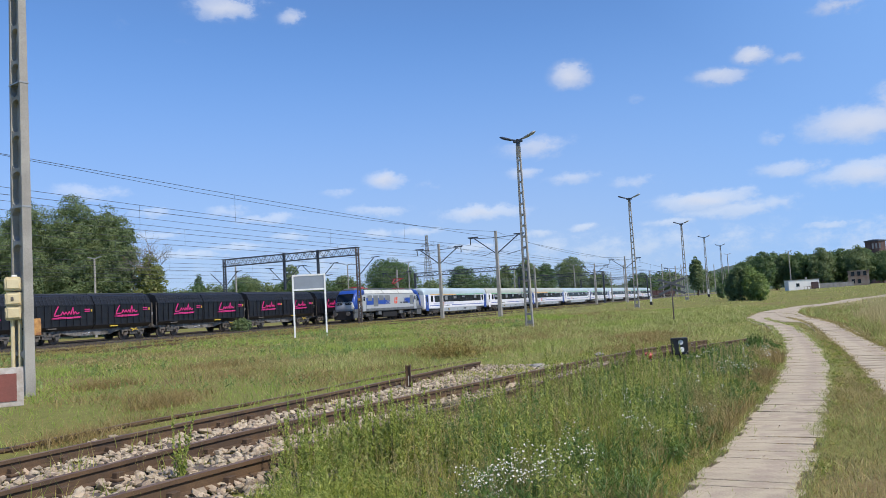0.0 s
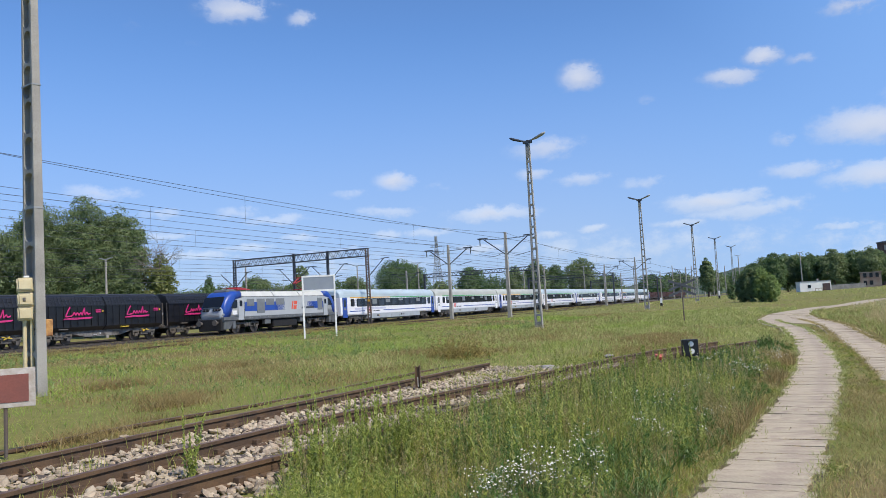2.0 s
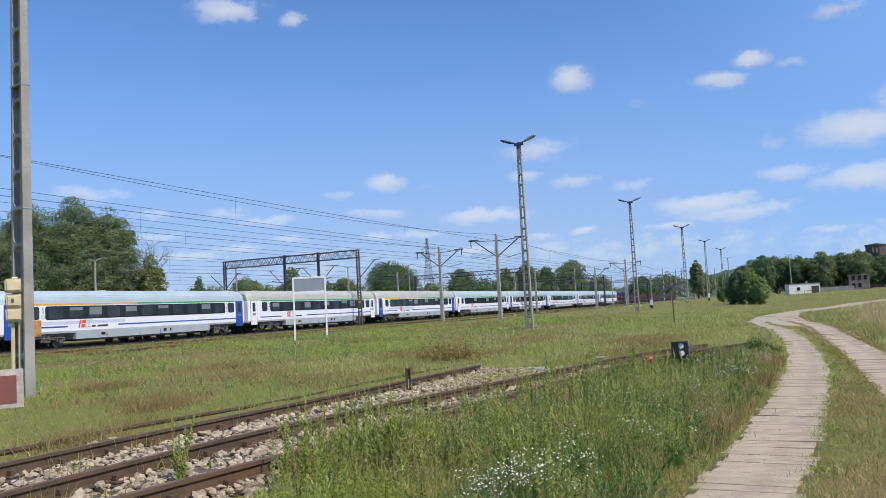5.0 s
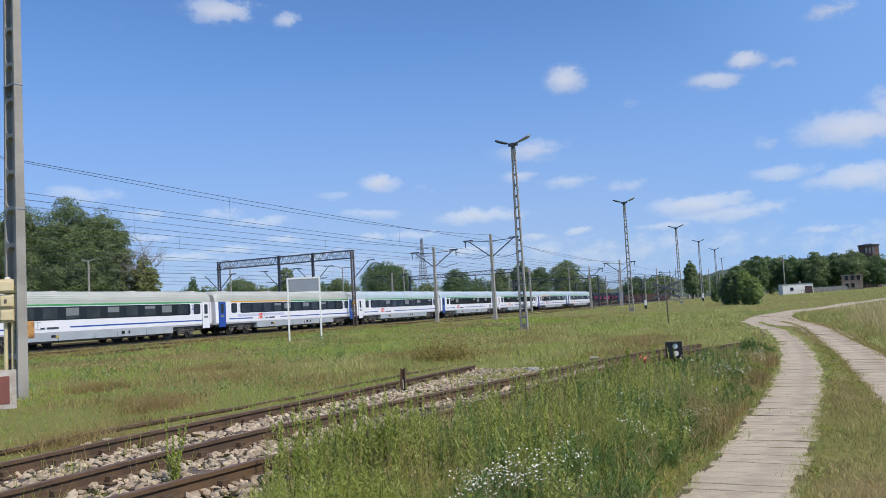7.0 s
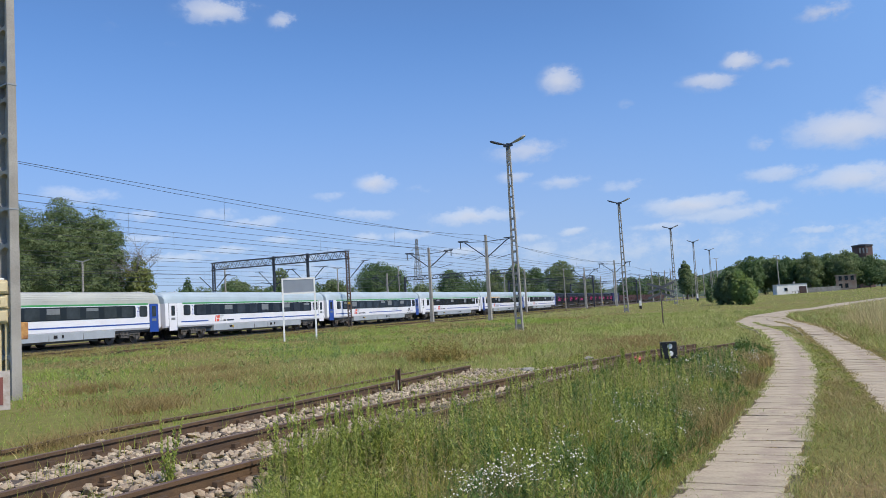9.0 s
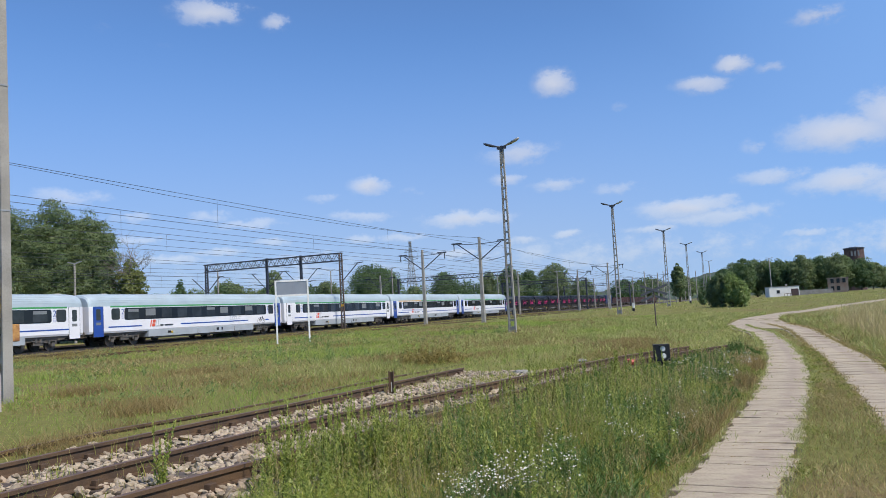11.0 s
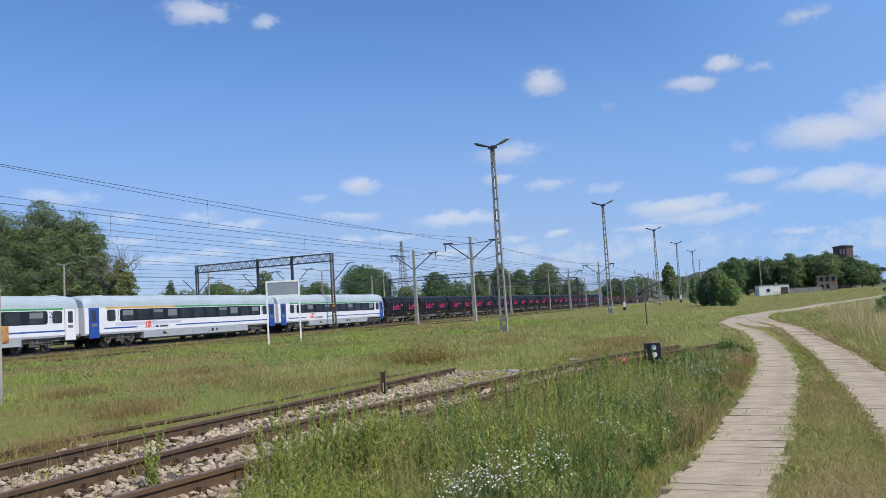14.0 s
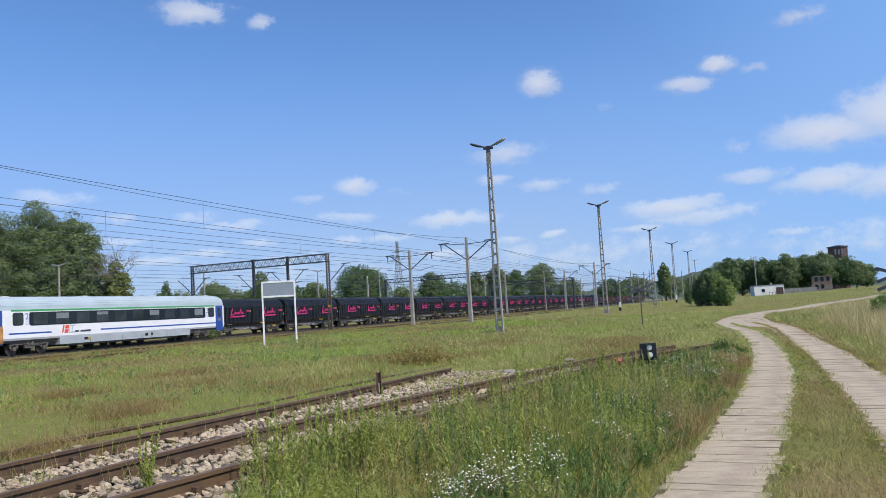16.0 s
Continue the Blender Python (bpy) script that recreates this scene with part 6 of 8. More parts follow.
def hill():
    rng = np.random.default_rng(3)
    az = np.arange(-30, 66, 0.25)
    top = 1.45 + 0.35 * np.sin(az * 0.35 + 1.0) + 0.22 * np.sin(az * 0.9) + rng.normal(0, 0.035, len(az))
    top = top * (0.35 + 0.65 * np.exp(-((az - 5.5) / 9.0) ** 2)) * (0.55 + 0.45 * smooth_step(-20, 0, az))
    co, fc = [], []
    for i, (a, t) in enumerate(zip(az, top)):
        c, s = math.cos(radians(a)), math.sin(radians(a))
        for d, z in ((1700, -2), (1850, 0.55 * t / 57.3 * 1850), (2000, t / 57.3 * 2000), (2400, -2)):
            co.append((d * c, d * s, z))
        if i:
            for k in range(3):
                p, q = 4 * (i - 1) + k, 4 * i + k
                fc.append((p, q, q + 1, p + 1))
    ob = mesh_from("backdrop_hill", co, fc, HILLGREEN)
    return tagged(ob, "low wooded hills far behind the yard", "hill", kind="structure")


hill()

# far goods wagons and yard poles
BROWNWAGON = material("red-brown wagon paint", (0.085, 0.040, 0.035), 0.7, vary=0.3, scale=1, fine=8)
NAVY = material("navy wagon paint", (0.02, 0.035, 0.12), 0.5, vary=0.2)


def open_wagon(x, y, L, mat, top, label):
    w = empty("open_wagon", pose(x, y, MAIN_Z))
    b = part("body", boxes((0.4, L - 0.4, -1.4, 1.4, 1.1, top)), mat, w)
    for k in range(8):
        part("stake", boxes((0.6 + k * (L - 1.3) / 7, 0.75 + k * (L - 1.3) / 7, -1.48, -1.40, 1.1, top)), mat, b)
    part("frame", boxes((0.3, L - 0.3, -1.2, 1.2, 0.8, 1.1)), UNDER, w)
    for xc in (2.4, L - 2.4):
        bogie(w, xc, 1.8, 0.46, WAGON_WHEELS)
    return tagged(w, label, "freight wagon", "far wagons")


open_wagon(54.36 + 13.1 * 17, FREIGHT_Y, 13.1, NAVY, 3.9, "navy-blue covered wagon at the end of the goods train")
for _i in range(10):
    open_wagon(54.36 + 13.1 * (18 + _i), FREIGHT_Y, 13.1, BROWNWAGON, 3.1, "red-brown open wagon in the far yard")


def plain_pole(x, y, h, lamp, label):
    p = empty("yard_pole", pose(x, y, gz(x, y)))
    part("shaft", tube(bmesh.new(), (0, 0, -0.3), (0, 0, h), 0.17, 0.11, 8), CONCRETE, p)
    if lamp:
        for s in (-1, 1):
            part("lamp_arm", bars(((0, 0, h), (0.2 * s, -0.9 * s, h + 0.25)), w=0.12), GALV, p)
    return tagged(p, label, "pole", "yard poles")


for _x, _y, _h, _l in ((72, 77.0, 9.6, 1), (103, 80, 10.0, 1), (135, 78, 10.5, 1), (150, 72, 11, 1), (172, 56, 9, 1), (175, 52, 9, 0), (196, 48, 10, 1), (205, 45, 9, 0), (220, 40, 10, 1), (222, 30, 9.5, 0), (240, 27, 9.5, 0), (262, 22, 10, 0),
                           (285, 36, 10, 0), (300, 28, 10, 0), (320, 20, 10, 0), (240, 14, 11, 1), (255, 19, 9, 0), (212, 21, 9, 0), (232, -2, 10.5, 1)):
    plain_pole(_x, _y, _h, _l, "slender concrete yard lamp pole" if _l else "slender concrete yard pole")
for _x, _y, _h, _a in ((222, 26.5, 8.6, (-1, 1)), (240, 36, 8.6, (-1, 1)), (150, 44.6, 8.6, (1,)), (300, 26.5, 8.6, (-1, 1)), (315, 36, 8.6, (-1, 1)), (128, 63.8, 8.6, (-1, 1)), (225, 44.6, 8.6, (1,))):
    catenary_mast(_x, _y, _h, _a)


def far_gantry(x):
    g = empty("overhead_gantry", pose(x, 44.7, 0.3))
    L, top = 24.0, 8.6
    for y in (0.0, L):
        part("leg", boxes((-0.15, 0.15, y - 0.2, y + 0.2, -0.3, top)), DARKSTEEL, g)
    bm = bmesh.new()
    for z in (top - 0.75, top - 0.04):
        bar(bm, (0, 0, z), (0, L, z), 0.14)
    for k in range(24):
        bar(bm, (0, k, top - 0.75), (0, k + 0.5, top - 0.04), 0.08)
        bar(bm, (0, k + 0.5, top - 0.04), (0, k + 1, top - 0.75), 0.08)
    part("beam", bm, DARKSTEEL, g)
    return tagged(g, "dark lattice steel overhead gantry spanning the tracks", "gantry", "far gantries")


far_gantry(146)
far_gantry(215)
far_gantry(290)


# ---------------------------------------------------------------- overhead wires
def overhead_line(y, x0, x1, step, z_contact, z_high, sag, contact=True, r=0.011, offset=0.0):
    """A carrying wire that sags between supports, a contact wire below it and droppers."""
    o = empty("overhead_line", pose(0, y, 0))
    bm, bc, bd = bmesh.new(), bmesh.new(), bmesh.new()
    thick = lambda x: r * (0.7 + max(0, x) / 130)
    pts = []
    a = x0 + offset
    while a < x1:
        for i in range(8):
            u = i / 8
            pts.append((a + step * u, 0, z_high - sag * 4 * u * (1 - u)))
            if contact and i in (1, 3, 5, 7):
                tube(bd, pts[-1], (a + step * u, 0, z_contact), r * 0.6, r * 0.6, 3)
        a += step
    pts.append((a, 0, z_high))
    cable(bm, pts, [thick(p[0]) for p in pts])
    if contact:
        cable(bc, [(p[0], 0, z_contact) for p in pts], [thick(p[0]) for p in pts])
    part("carrying_wire", bm, WIRE, o)
    if contact:
        part("contact_wire", bc, WIRE, o)
        tagged(part("droppers", bd, WIRE, o), kind="stuff")
    else:
        bc.free()
        bd.free()
    return tagged(o, "thin dark overhead line wires", "overhead wire", "overhead lines")


overhead_line(26.1, 3, 147, 72, 0, 8.95, 1.0, contact=False)
overhead_line(29.0, 3, 292, 72, 6.35, 7.78, 0.2)
overhead_line(23.2, 3, 292, 72, 6.2, 7.68, 0.22)
overhead_line(33.2, 11, 330, 72, 6.3, 7.6, 0.3)
overhead_line(38.8, 11, 330, 72, 6.4, 7.7, 0.3)
overhead_line(MAIN_Y, 8, 440, 71.6, 6.15, 7.55, 0.35)
overhead_line(FREIGHT_Y, 8, 440, 71.6, 6.15, 7.55, 0.35)
overhead_line(57.6, 8, 440, 71.6, 6.2, 7.6, 0.35)
overhead_line(62.6, 8, 440, 71.6, 6.2, 7.6, 0.35)
overhead_line(36.0, 8, 300, 75, 0, 8.9, 0.7, contact=False)


# ---------------------------------------------------------------- grass, weeds and flowers
def blade_mesh(name, label, category, x, y, h, mat, rng, width=0.008, lean=0.35, px=0.95, z=None):
    """Bent grass blades, one island each; blades far from the path are made broader, as tufts."""
    n = len(x)
    z = ground_height(x, y) if z is None else z
    dist = np.hypot(x, y)
    w = np.maximum(width * rng.uniform(0.6, 1.5, n), px * dist / 1400 * rng.uniform(0.6, 1.3, n)) / 2
    a = rng.uniform(0, 2 * np.pi, n)
    s = np.stack([np.cos(a), np.sin(a), 0 * a], -1) * w[:, None]
    b = rng.uniform(0, 2 * np.pi, n)
    bend = np.stack([np.cos(b), np.sin(b), 0 * b], -1) * (h * lean * rng.uniform(0.1, 1.3, n))[:, None]
    base = np.stack([x, y, z - 0.02], -1)
    up = np.zeros((n, 3))
    up[:, 2] = h
    mid = base + up * 0.55 + bend * 0.35
    tip = base + up + bend
    co = np.stack([base - s, base + s, mid + s * 0.75, mid - s * 0.75, tip], 1).reshape(-1, 3)
    i = 5 * np.arange(n)[:, None]
    tri = np.concatenate([i + [0, 1, 2], i + [0, 2, 3], i + [3, 2, 4]], 1).reshape(-1, 3)
    ob = mesh_from(name, co, tri, mat)
    return tagged(ob, label, category, kind="stuff")


def off_lanes(x, y, half=0.46):
    return (np.abs(y - line_y(LANE_A, x)) > half + np.where(x > 33, 0.2, 0)) & (np.abs(y - line_y(LANE_B, x)) > half + 0.04 + np.where(x > 33, 0.2, 0))


def off_apron(x, y):
    return ~((x > 37) & (x < 66) & (y > line_y(LANE_B, x) - 0.3) & (y < line_y(LANE_A, x) + 0.75) & ((x > 44) | (x > 40 + 1.5 * np.sin(y * 4))))


def field(rng, n, x0, x1, y0, y1, power=1.0):
    x = x0 + (x1 - x0) * rng.random(n) ** power
    return x, rng.uniform(y0, y1, n)


def clumpy(x, y, s=1.0, seed=0.0):
    return 0.5 + 0.25 * (np.sin(x * 1.7 * s + seed + 1.3 * np.sin(y * 0.9 * s)) + np.sin(y * 2.1 * s + 2 * seed + 1.7 * np.sin(x * 1.1 * s)))


GRASS = leaf_material("meadow grass", (0.275, 0.330, 0.080), (0.470, 0.500, 0.160), (0.64, 0.56, 0.25), patch=0.5, lift=0.9)
LUSH = leaf_material("lush green grass", (0.226, 0.345, 0.052), (0.410, 0.502, 0.097), patch=0.6, lift=0.9)
DRYGRASS = leaf_material("dry grass", (0.257, 0.215, 0.076), (0.452, 0.364, 0.143), (0.609, 0.492, 0.227), patch=0.5, lift=0.9)
BROWNGRASS = leaf_material("brown withered weeds", (0.252, 0.182, 0.066), (0.410, 0.310, 0.122), patch=0.6, lift=0.9)
WEED = leaf_material("tall weeds", (0.179, 0.236, 0.042), (0.399, 0.419, 0.092), (0.525, 0.443, 0.134), patch=0.9, lift=0.45)


def siding_y(key, x):
    p = LINES[key]
    return np.interp(x, [q[0] for q in p], [q[1] for q in p])


def leafy_stalks(name, label, x, y, h, mat, rng, leaves=16, leaf=0.035, spread=0.06, rise=(0.1, 1.5), slim=(0.12, 0.24), lean=0.11):
    """Many thin stalks set with small rising leaves, joined."""
    n = len(x)
    z = ground_height(x, y)
    foot = np.stack([x, y, z], -1)
    top = np.stack([*(rng.normal(0, lean, (2, n)) * h), h], -1)
    a = rng.uniform(0, 2 * np.pi, n)
    w = np.maximum(0.0025, np.hypot(x, y) * 0.0003)
    side = np.stack([np.cos(a) * w, np.sin(a) * w, 0 * a], -1)
    stem = np.stack([foot - side, foot + side, foot + top], 1).reshape(-1, 3)
    base, tip = np.repeat(foot, leaves, 0), np.repeat(top, leaves, 0)
    u = 0.12 + 0.90 * rng.random(n * leaves) ** 0.8
    c = base + tip * u[:, None] + rng.normal(0, 1, (n * leaves, 3)) * (spread * (1.2 - u))[:, None] * np.array([1, 1, 0.3])
    a = rng.uniform(0, 2 * np.pi, n * leaves)
    d = np.stack([np.cos(a), np.sin(a), rng.uniform(*rise, n * leaves)], -1)
    d /= np.linalg.norm(d, axis=1)[:, None]
    size = leaf * (1.3 - 0.75 * u) * rng.uniform(0.5, 1.4, n * leaves) * np.clip(np.hypot(c[:, 0], c[:, 1]) / 12, 1, 2.2)
    s = np.cross(d, rng.normal(size=(n * leaves, 3)))
    s /= np.linalg.norm(s, axis=1)[:, None]
    d, s = d * size[:, None], s * (size * rng.uniform(*slim, n * leaves))[:, None]
    co = np.concatenate([stem, np.stack([c - d * 0.4 + s, c + d * 0.8, c - d * 0.4 - s], 1).reshape(-1, 3)])
    ob = mesh_from(name, co, np.arange(len(co)).reshape(-1, 3), mat)
    return tagged(ob, label, "weeds", kind="stuff")


def plant_stalks():
    rng = np.random.default_rng(77)
    # plants stand in clumps, each of one kind, tallest at its middle
    cx, cy = field(rng, 1150, 3.6, 26, 0.5, 5.6, 1.15)
    edge = siding_y("c", cx) + np.where(cx < 6.4, -0.75, np.where(cx > 9.4, -0.10, -0.05)) - 0.3 * clumpy(cx, cy, 1.9, 6.0)
    beside = cy - line_y(LANE_A, cx)
    keep = (cy < edge) & (beside > 0.62 + 0.2 * clumpy(cx, cy, 2.0, 1.0)) & (np.hypot(cx, cy) > 4.7)
    keep &= ~((np.abs(cx - 8.6) < 1.1) & (cy > siding_y("c", cx) - 0.45))
    bearing = np.degrees(np.arctan2(cy, cx))
    keep &= bearing < 35.0 + 2.5 * clumpy(cx, cy, 2.4, 3.0)
    cx, cy, edge, beside, bearing = cx[keep], cy[keep], edge[keep], beside[keep], bearing[keep]
    m = len(cx)
    high = (0.22 + 0.66 * rng.random(m) ** 1.5 * (0.5 + 0.7 * clumpy(cx, cy, 0.9, 1.0))) * (1 - 0.18 * smooth_step(8.5, 13, cx)) * (1 - 0.18 * smooth_step(13, 17, cx))
    high *= (0.45 + 0.55 * smooth_step(0.0, 0.8, edge - cy)) * (0.55 + 0.45 * smooth_step(0.6, 1.2, beside))
    high *= 1 - 0.62 * np.exp(-(((cx - 18.2) / 1.6) ** 2 + ((cy - 2.25) / 0.5) ** 2))
    high *= 1 - 0.38 * smooth_step(28, 34, bearing) * smooth_step(0.9, 0.3, siding_y("c", cx) - cy)
    wide = rng.uniform(0.07, 0.20, m)
    kind = clumpy(cx, cy, 0.9, 11.0) + rng.normal(0, 0.26, m) - 0.38 * (1 - smooth_step(20, 29, bearing))
    straw = rng.random(m) < 0.10 + 0.14 * smooth_step(9, 13, cx) + 0.35 * (1 - smooth_step(0.7, 1.3, beside)) + 0.15 * smooth_step(0.62, 0.75, clumpy(cx, cy, 1.2, 15.0))
    pick = rng.choice(m, 11500, p=wide / wide.sum())
    dx, dy = rng.normal(0, 1, (2, len(pick)))
    x, y = cx[pick] + dx * wide[pick], cy[pick] + dy * wide[pick]
    h = high[pick] * np.exp(-0.16 * (dx * dx + dy * dy)) * rng.uniform(0.72, 1.15, len(pick))
    kind, straw = kind[pick], straw[pick]
    good = (y > line_y(LANE_A, x) + 0.52) & (y < siding_y("c", x) - 0.08)
    for k, mat, leaf, label in ((~straw & (kind > 0.58), WEEDLIGHT, 0.044, "pale green feathery weeds"), (~straw & (kind <= 0.58) & (kind > 0.36), WEED, 0.042, "mixed green leafy weeds"),
                                (~straw & (kind <= 0.36), LUSHDARK, 0.046, "dark green leafy weeds"), (straw, STRAW, 0.034, "straw-coloured seeding weeds")):
        k = k & good
        leafy_stalks("leafy_weeds", label, x[k], y[k], h[k], mat, rng, 28, leaf, 0.034, (0.2, 2.0), (0.10, 0.22))
    # upright yellow-green spikes and thin straw stems that stand over the rest
    for n, mat, lo, hi, leaves, leaf, spread, label in ((1900, STRAW, 0.30, 0.80, 16, 0.022, 0.008, "thin straw seed stems among the weeds"), (420, SPIKE, 0.35, 0.72, 60, 0.042, 0.012, "yellow-green leafy spikes among the weeds")):
        x, y = field(rng, n * 5, 3.8, 21, 0.9, 5.2, 1.2)
        k = (y < siding_y("c", x) - 0.12) & (y > line_y(LANE_A, x) + 0.75) & (np.hypot(x, y) > 5) & ~((np.abs(x - 17.8) < 2.2) & (np.abs(y - 2.2) < 0.5))
        k &= np.degrees(np.arctan2(y, x)) < 36
        k &= clumpy(x, y, 1.4, n * 0.01) + 0.3 * np.exp(-(((x - 6.6) / 1.2) ** 2 + ((y - 3.6) / 0.9) ** 2)) > 0.5
        x, y = x[k][:n], y[k][:n]
        leafy_stalks("weed_spikes", label, x, y, rng.uniform(lo, hi, len(x)) * (1 - 0.2 * smooth_step(10, 15, x)), mat, rng, leaves, leaf, spread)
    for cx, cy, top in ((12.0, 3.4, 0.95), (11.6, 3.75, 0.62), (13.0, 3.2, 0.72), (9.0, 3.35, 0.72), (7.5, 3.75, 0.82), (6.8, 3.5, 0.88), (15.2, 2.7, 0.7), (10.4, 2.6, 0.66), (8.2, 2.2, 0.6)):
        x, y = rng.normal(cx, 0.07, 6), rng.normal(cy, 0.07, 6)
        leafy_stalks("tall_stalks", "tall upright leafy green stalks", x, y, top * rng.uniform(0.7, 1.05, 6), WEEDLIGHT, rng, 110, 0.055, 0.014, (0.3, 1.6), lean=0.05)
    x, y = [], []
    for cx, cy, r, n in ((6.1, 5.5, 0.05, 5), (6.5, 4.2, 0.3, 24), (7.0, 4.0, 0.3, 30), (7.1, 3.6, 0.4, 34), (7.2, 2.7, 0.35, 16), (8.3, 2.6, 0.4, 20), (9.1, 2.4, 0.45, 22), (9.9, 2.0, 0.5, 24), (12.1, 4.3, 0.5, 20), (14.2, 2.5, 0.6, 18)):
        x.append(rng.normal(cx, r, n))
        y.append(rng.normal(cy, r * 0.7, n))
    x, y = np.concatenate(x), np.concatenate(y)
    k = (y > line_y(LANE_A, x) + 0.7) & ((y < siding_y("c", x) - 0.3) & (np.degrees(np.arctan2(y, x)) < 35.5) | (np.hypot(x - 6.1, y - 5.5) < 0.3))
    x, y = x[k], y[k]
    leafy_stalks("goldenrod", "upright yellow-green leafy spikes among the weeds", x, y, rng.uniform(0.4, 0.85, len(x)), SPIKE, rng, 90, 0.050, 0.012, (0.6, 2.2))
    # seeding plants in the ballast and along the rails
    x, y = field(rng, 1500, 3.2, 25, 1.8, 8.6, 1.0)
    keep = (clumpy(x, y, 2.6, 5.0) > 0.70) & (y > siding_y("c", x)) & (y < siding_y("a", x) + 0.9)
    x, y = x[keep], y[keep]
    leafy_stalks("ballast_weeds", "seeding weeds growing between the rails", x, y, rng.uniform(0.1, 0.38, len(x)), STRAW, rng, 12, 0.02, 0.03)
    x, y = field(rng, 5200, 14.5, 27, 1.2, 7.2, 1.0)
    keep = (y > siding_y("c", x) + 0.15) & off_lanes(x, y, 0.7) & (y < 7.2 - 0.2 * (x - 14)) & (clumpy(x, y, 1.3, 3.0) > 0.45)
    keep &= (np.abs(y - siding_y("b", x)) > 0.16) | (x > 25)
    x, y = x[keep], y[keep]
    leafy_stalks("rail_weeds", "green weeds growing over the curved rails", x, y, rng.uniform(0.04, 0.15, len(x)), WEED, rng, 10, 0.028, 0.04)
    # taller tufts in the field
    x, y = field(rng, 9000, 9, 60, 9, 44, 1.1)
    ang = np.degrees(np.arctan2(y, x))
    keep = (ang < 54) & (clumpy(x, y, 0.45, 4.0) > 0.55) & (y < 40 - 2 * rng.random(len(x)))
    x, y = x[keep], y[keep]
    kind = clumpy(x, y, 0.3, 8.0)
    for k, mat, label in ((kind > 0.5, LEAFLIGHT, "pale green weeds in the field"), (kind <= 0.5, STRAW, "straw-coloured weeds in the field")):
        leafy_stalks("field_weeds", label, x[k], y[k], rng.uniform(0.12, 0.42, k.sum()), mat, rng, 9, 0.05, 0.07)
    # a brown dock clump near the siding's end and weeds below the goods train
    x, y = rng.normal(22.0, 0.55, 150), rng.normal(9.4, 0.45, 150)
    leafy_stalks("dock_weeds", "clump of brownish dock weeds", x, y, rng.uniform(0.25, 0.65, 150), BROWNDRY, rng, 16, 0.05, 0.09)
    x, y = rng.uniform(20, 170, 5200), np.concatenate([rng.normal(43.4, 0.8, 2600), rng.normal(50.2, 0.35, 2600)])
    leafy_stalks("track_side_weeds", "dusty weeds along the main tracks", x, y, rng.uniform(0.08, 0.28, 5200), STRAW, rng, 7, 0.035, 0.06)


SPIKE = leaf_material("upright yellow-green spikes", (0.231, 0.295, 0.050), (0.420, 0.453, 0.101), patch=0.8, lift=0.6)
WEEDLIGHT = leaf_material("yellow-green weeds", (0.242, 0.295, 0.055), (0.430, 0.463, 0.105), (0.441, 0.394, 0.143), patch=0.8, lift=0.45)
LUSHDARK = leaf_material("dark lush leaves", (0.079, 0.148, 0.032), (0.173, 0.266, 0.059), patch=0.8, lift=0.45)
STRAW = leaf_material("straw seed heads", (0.259, 0.230, 0.077), (0.450, 0.384, 0.154), (0.546, 0.423, 0.192), patch=0.8, lift=0.45)


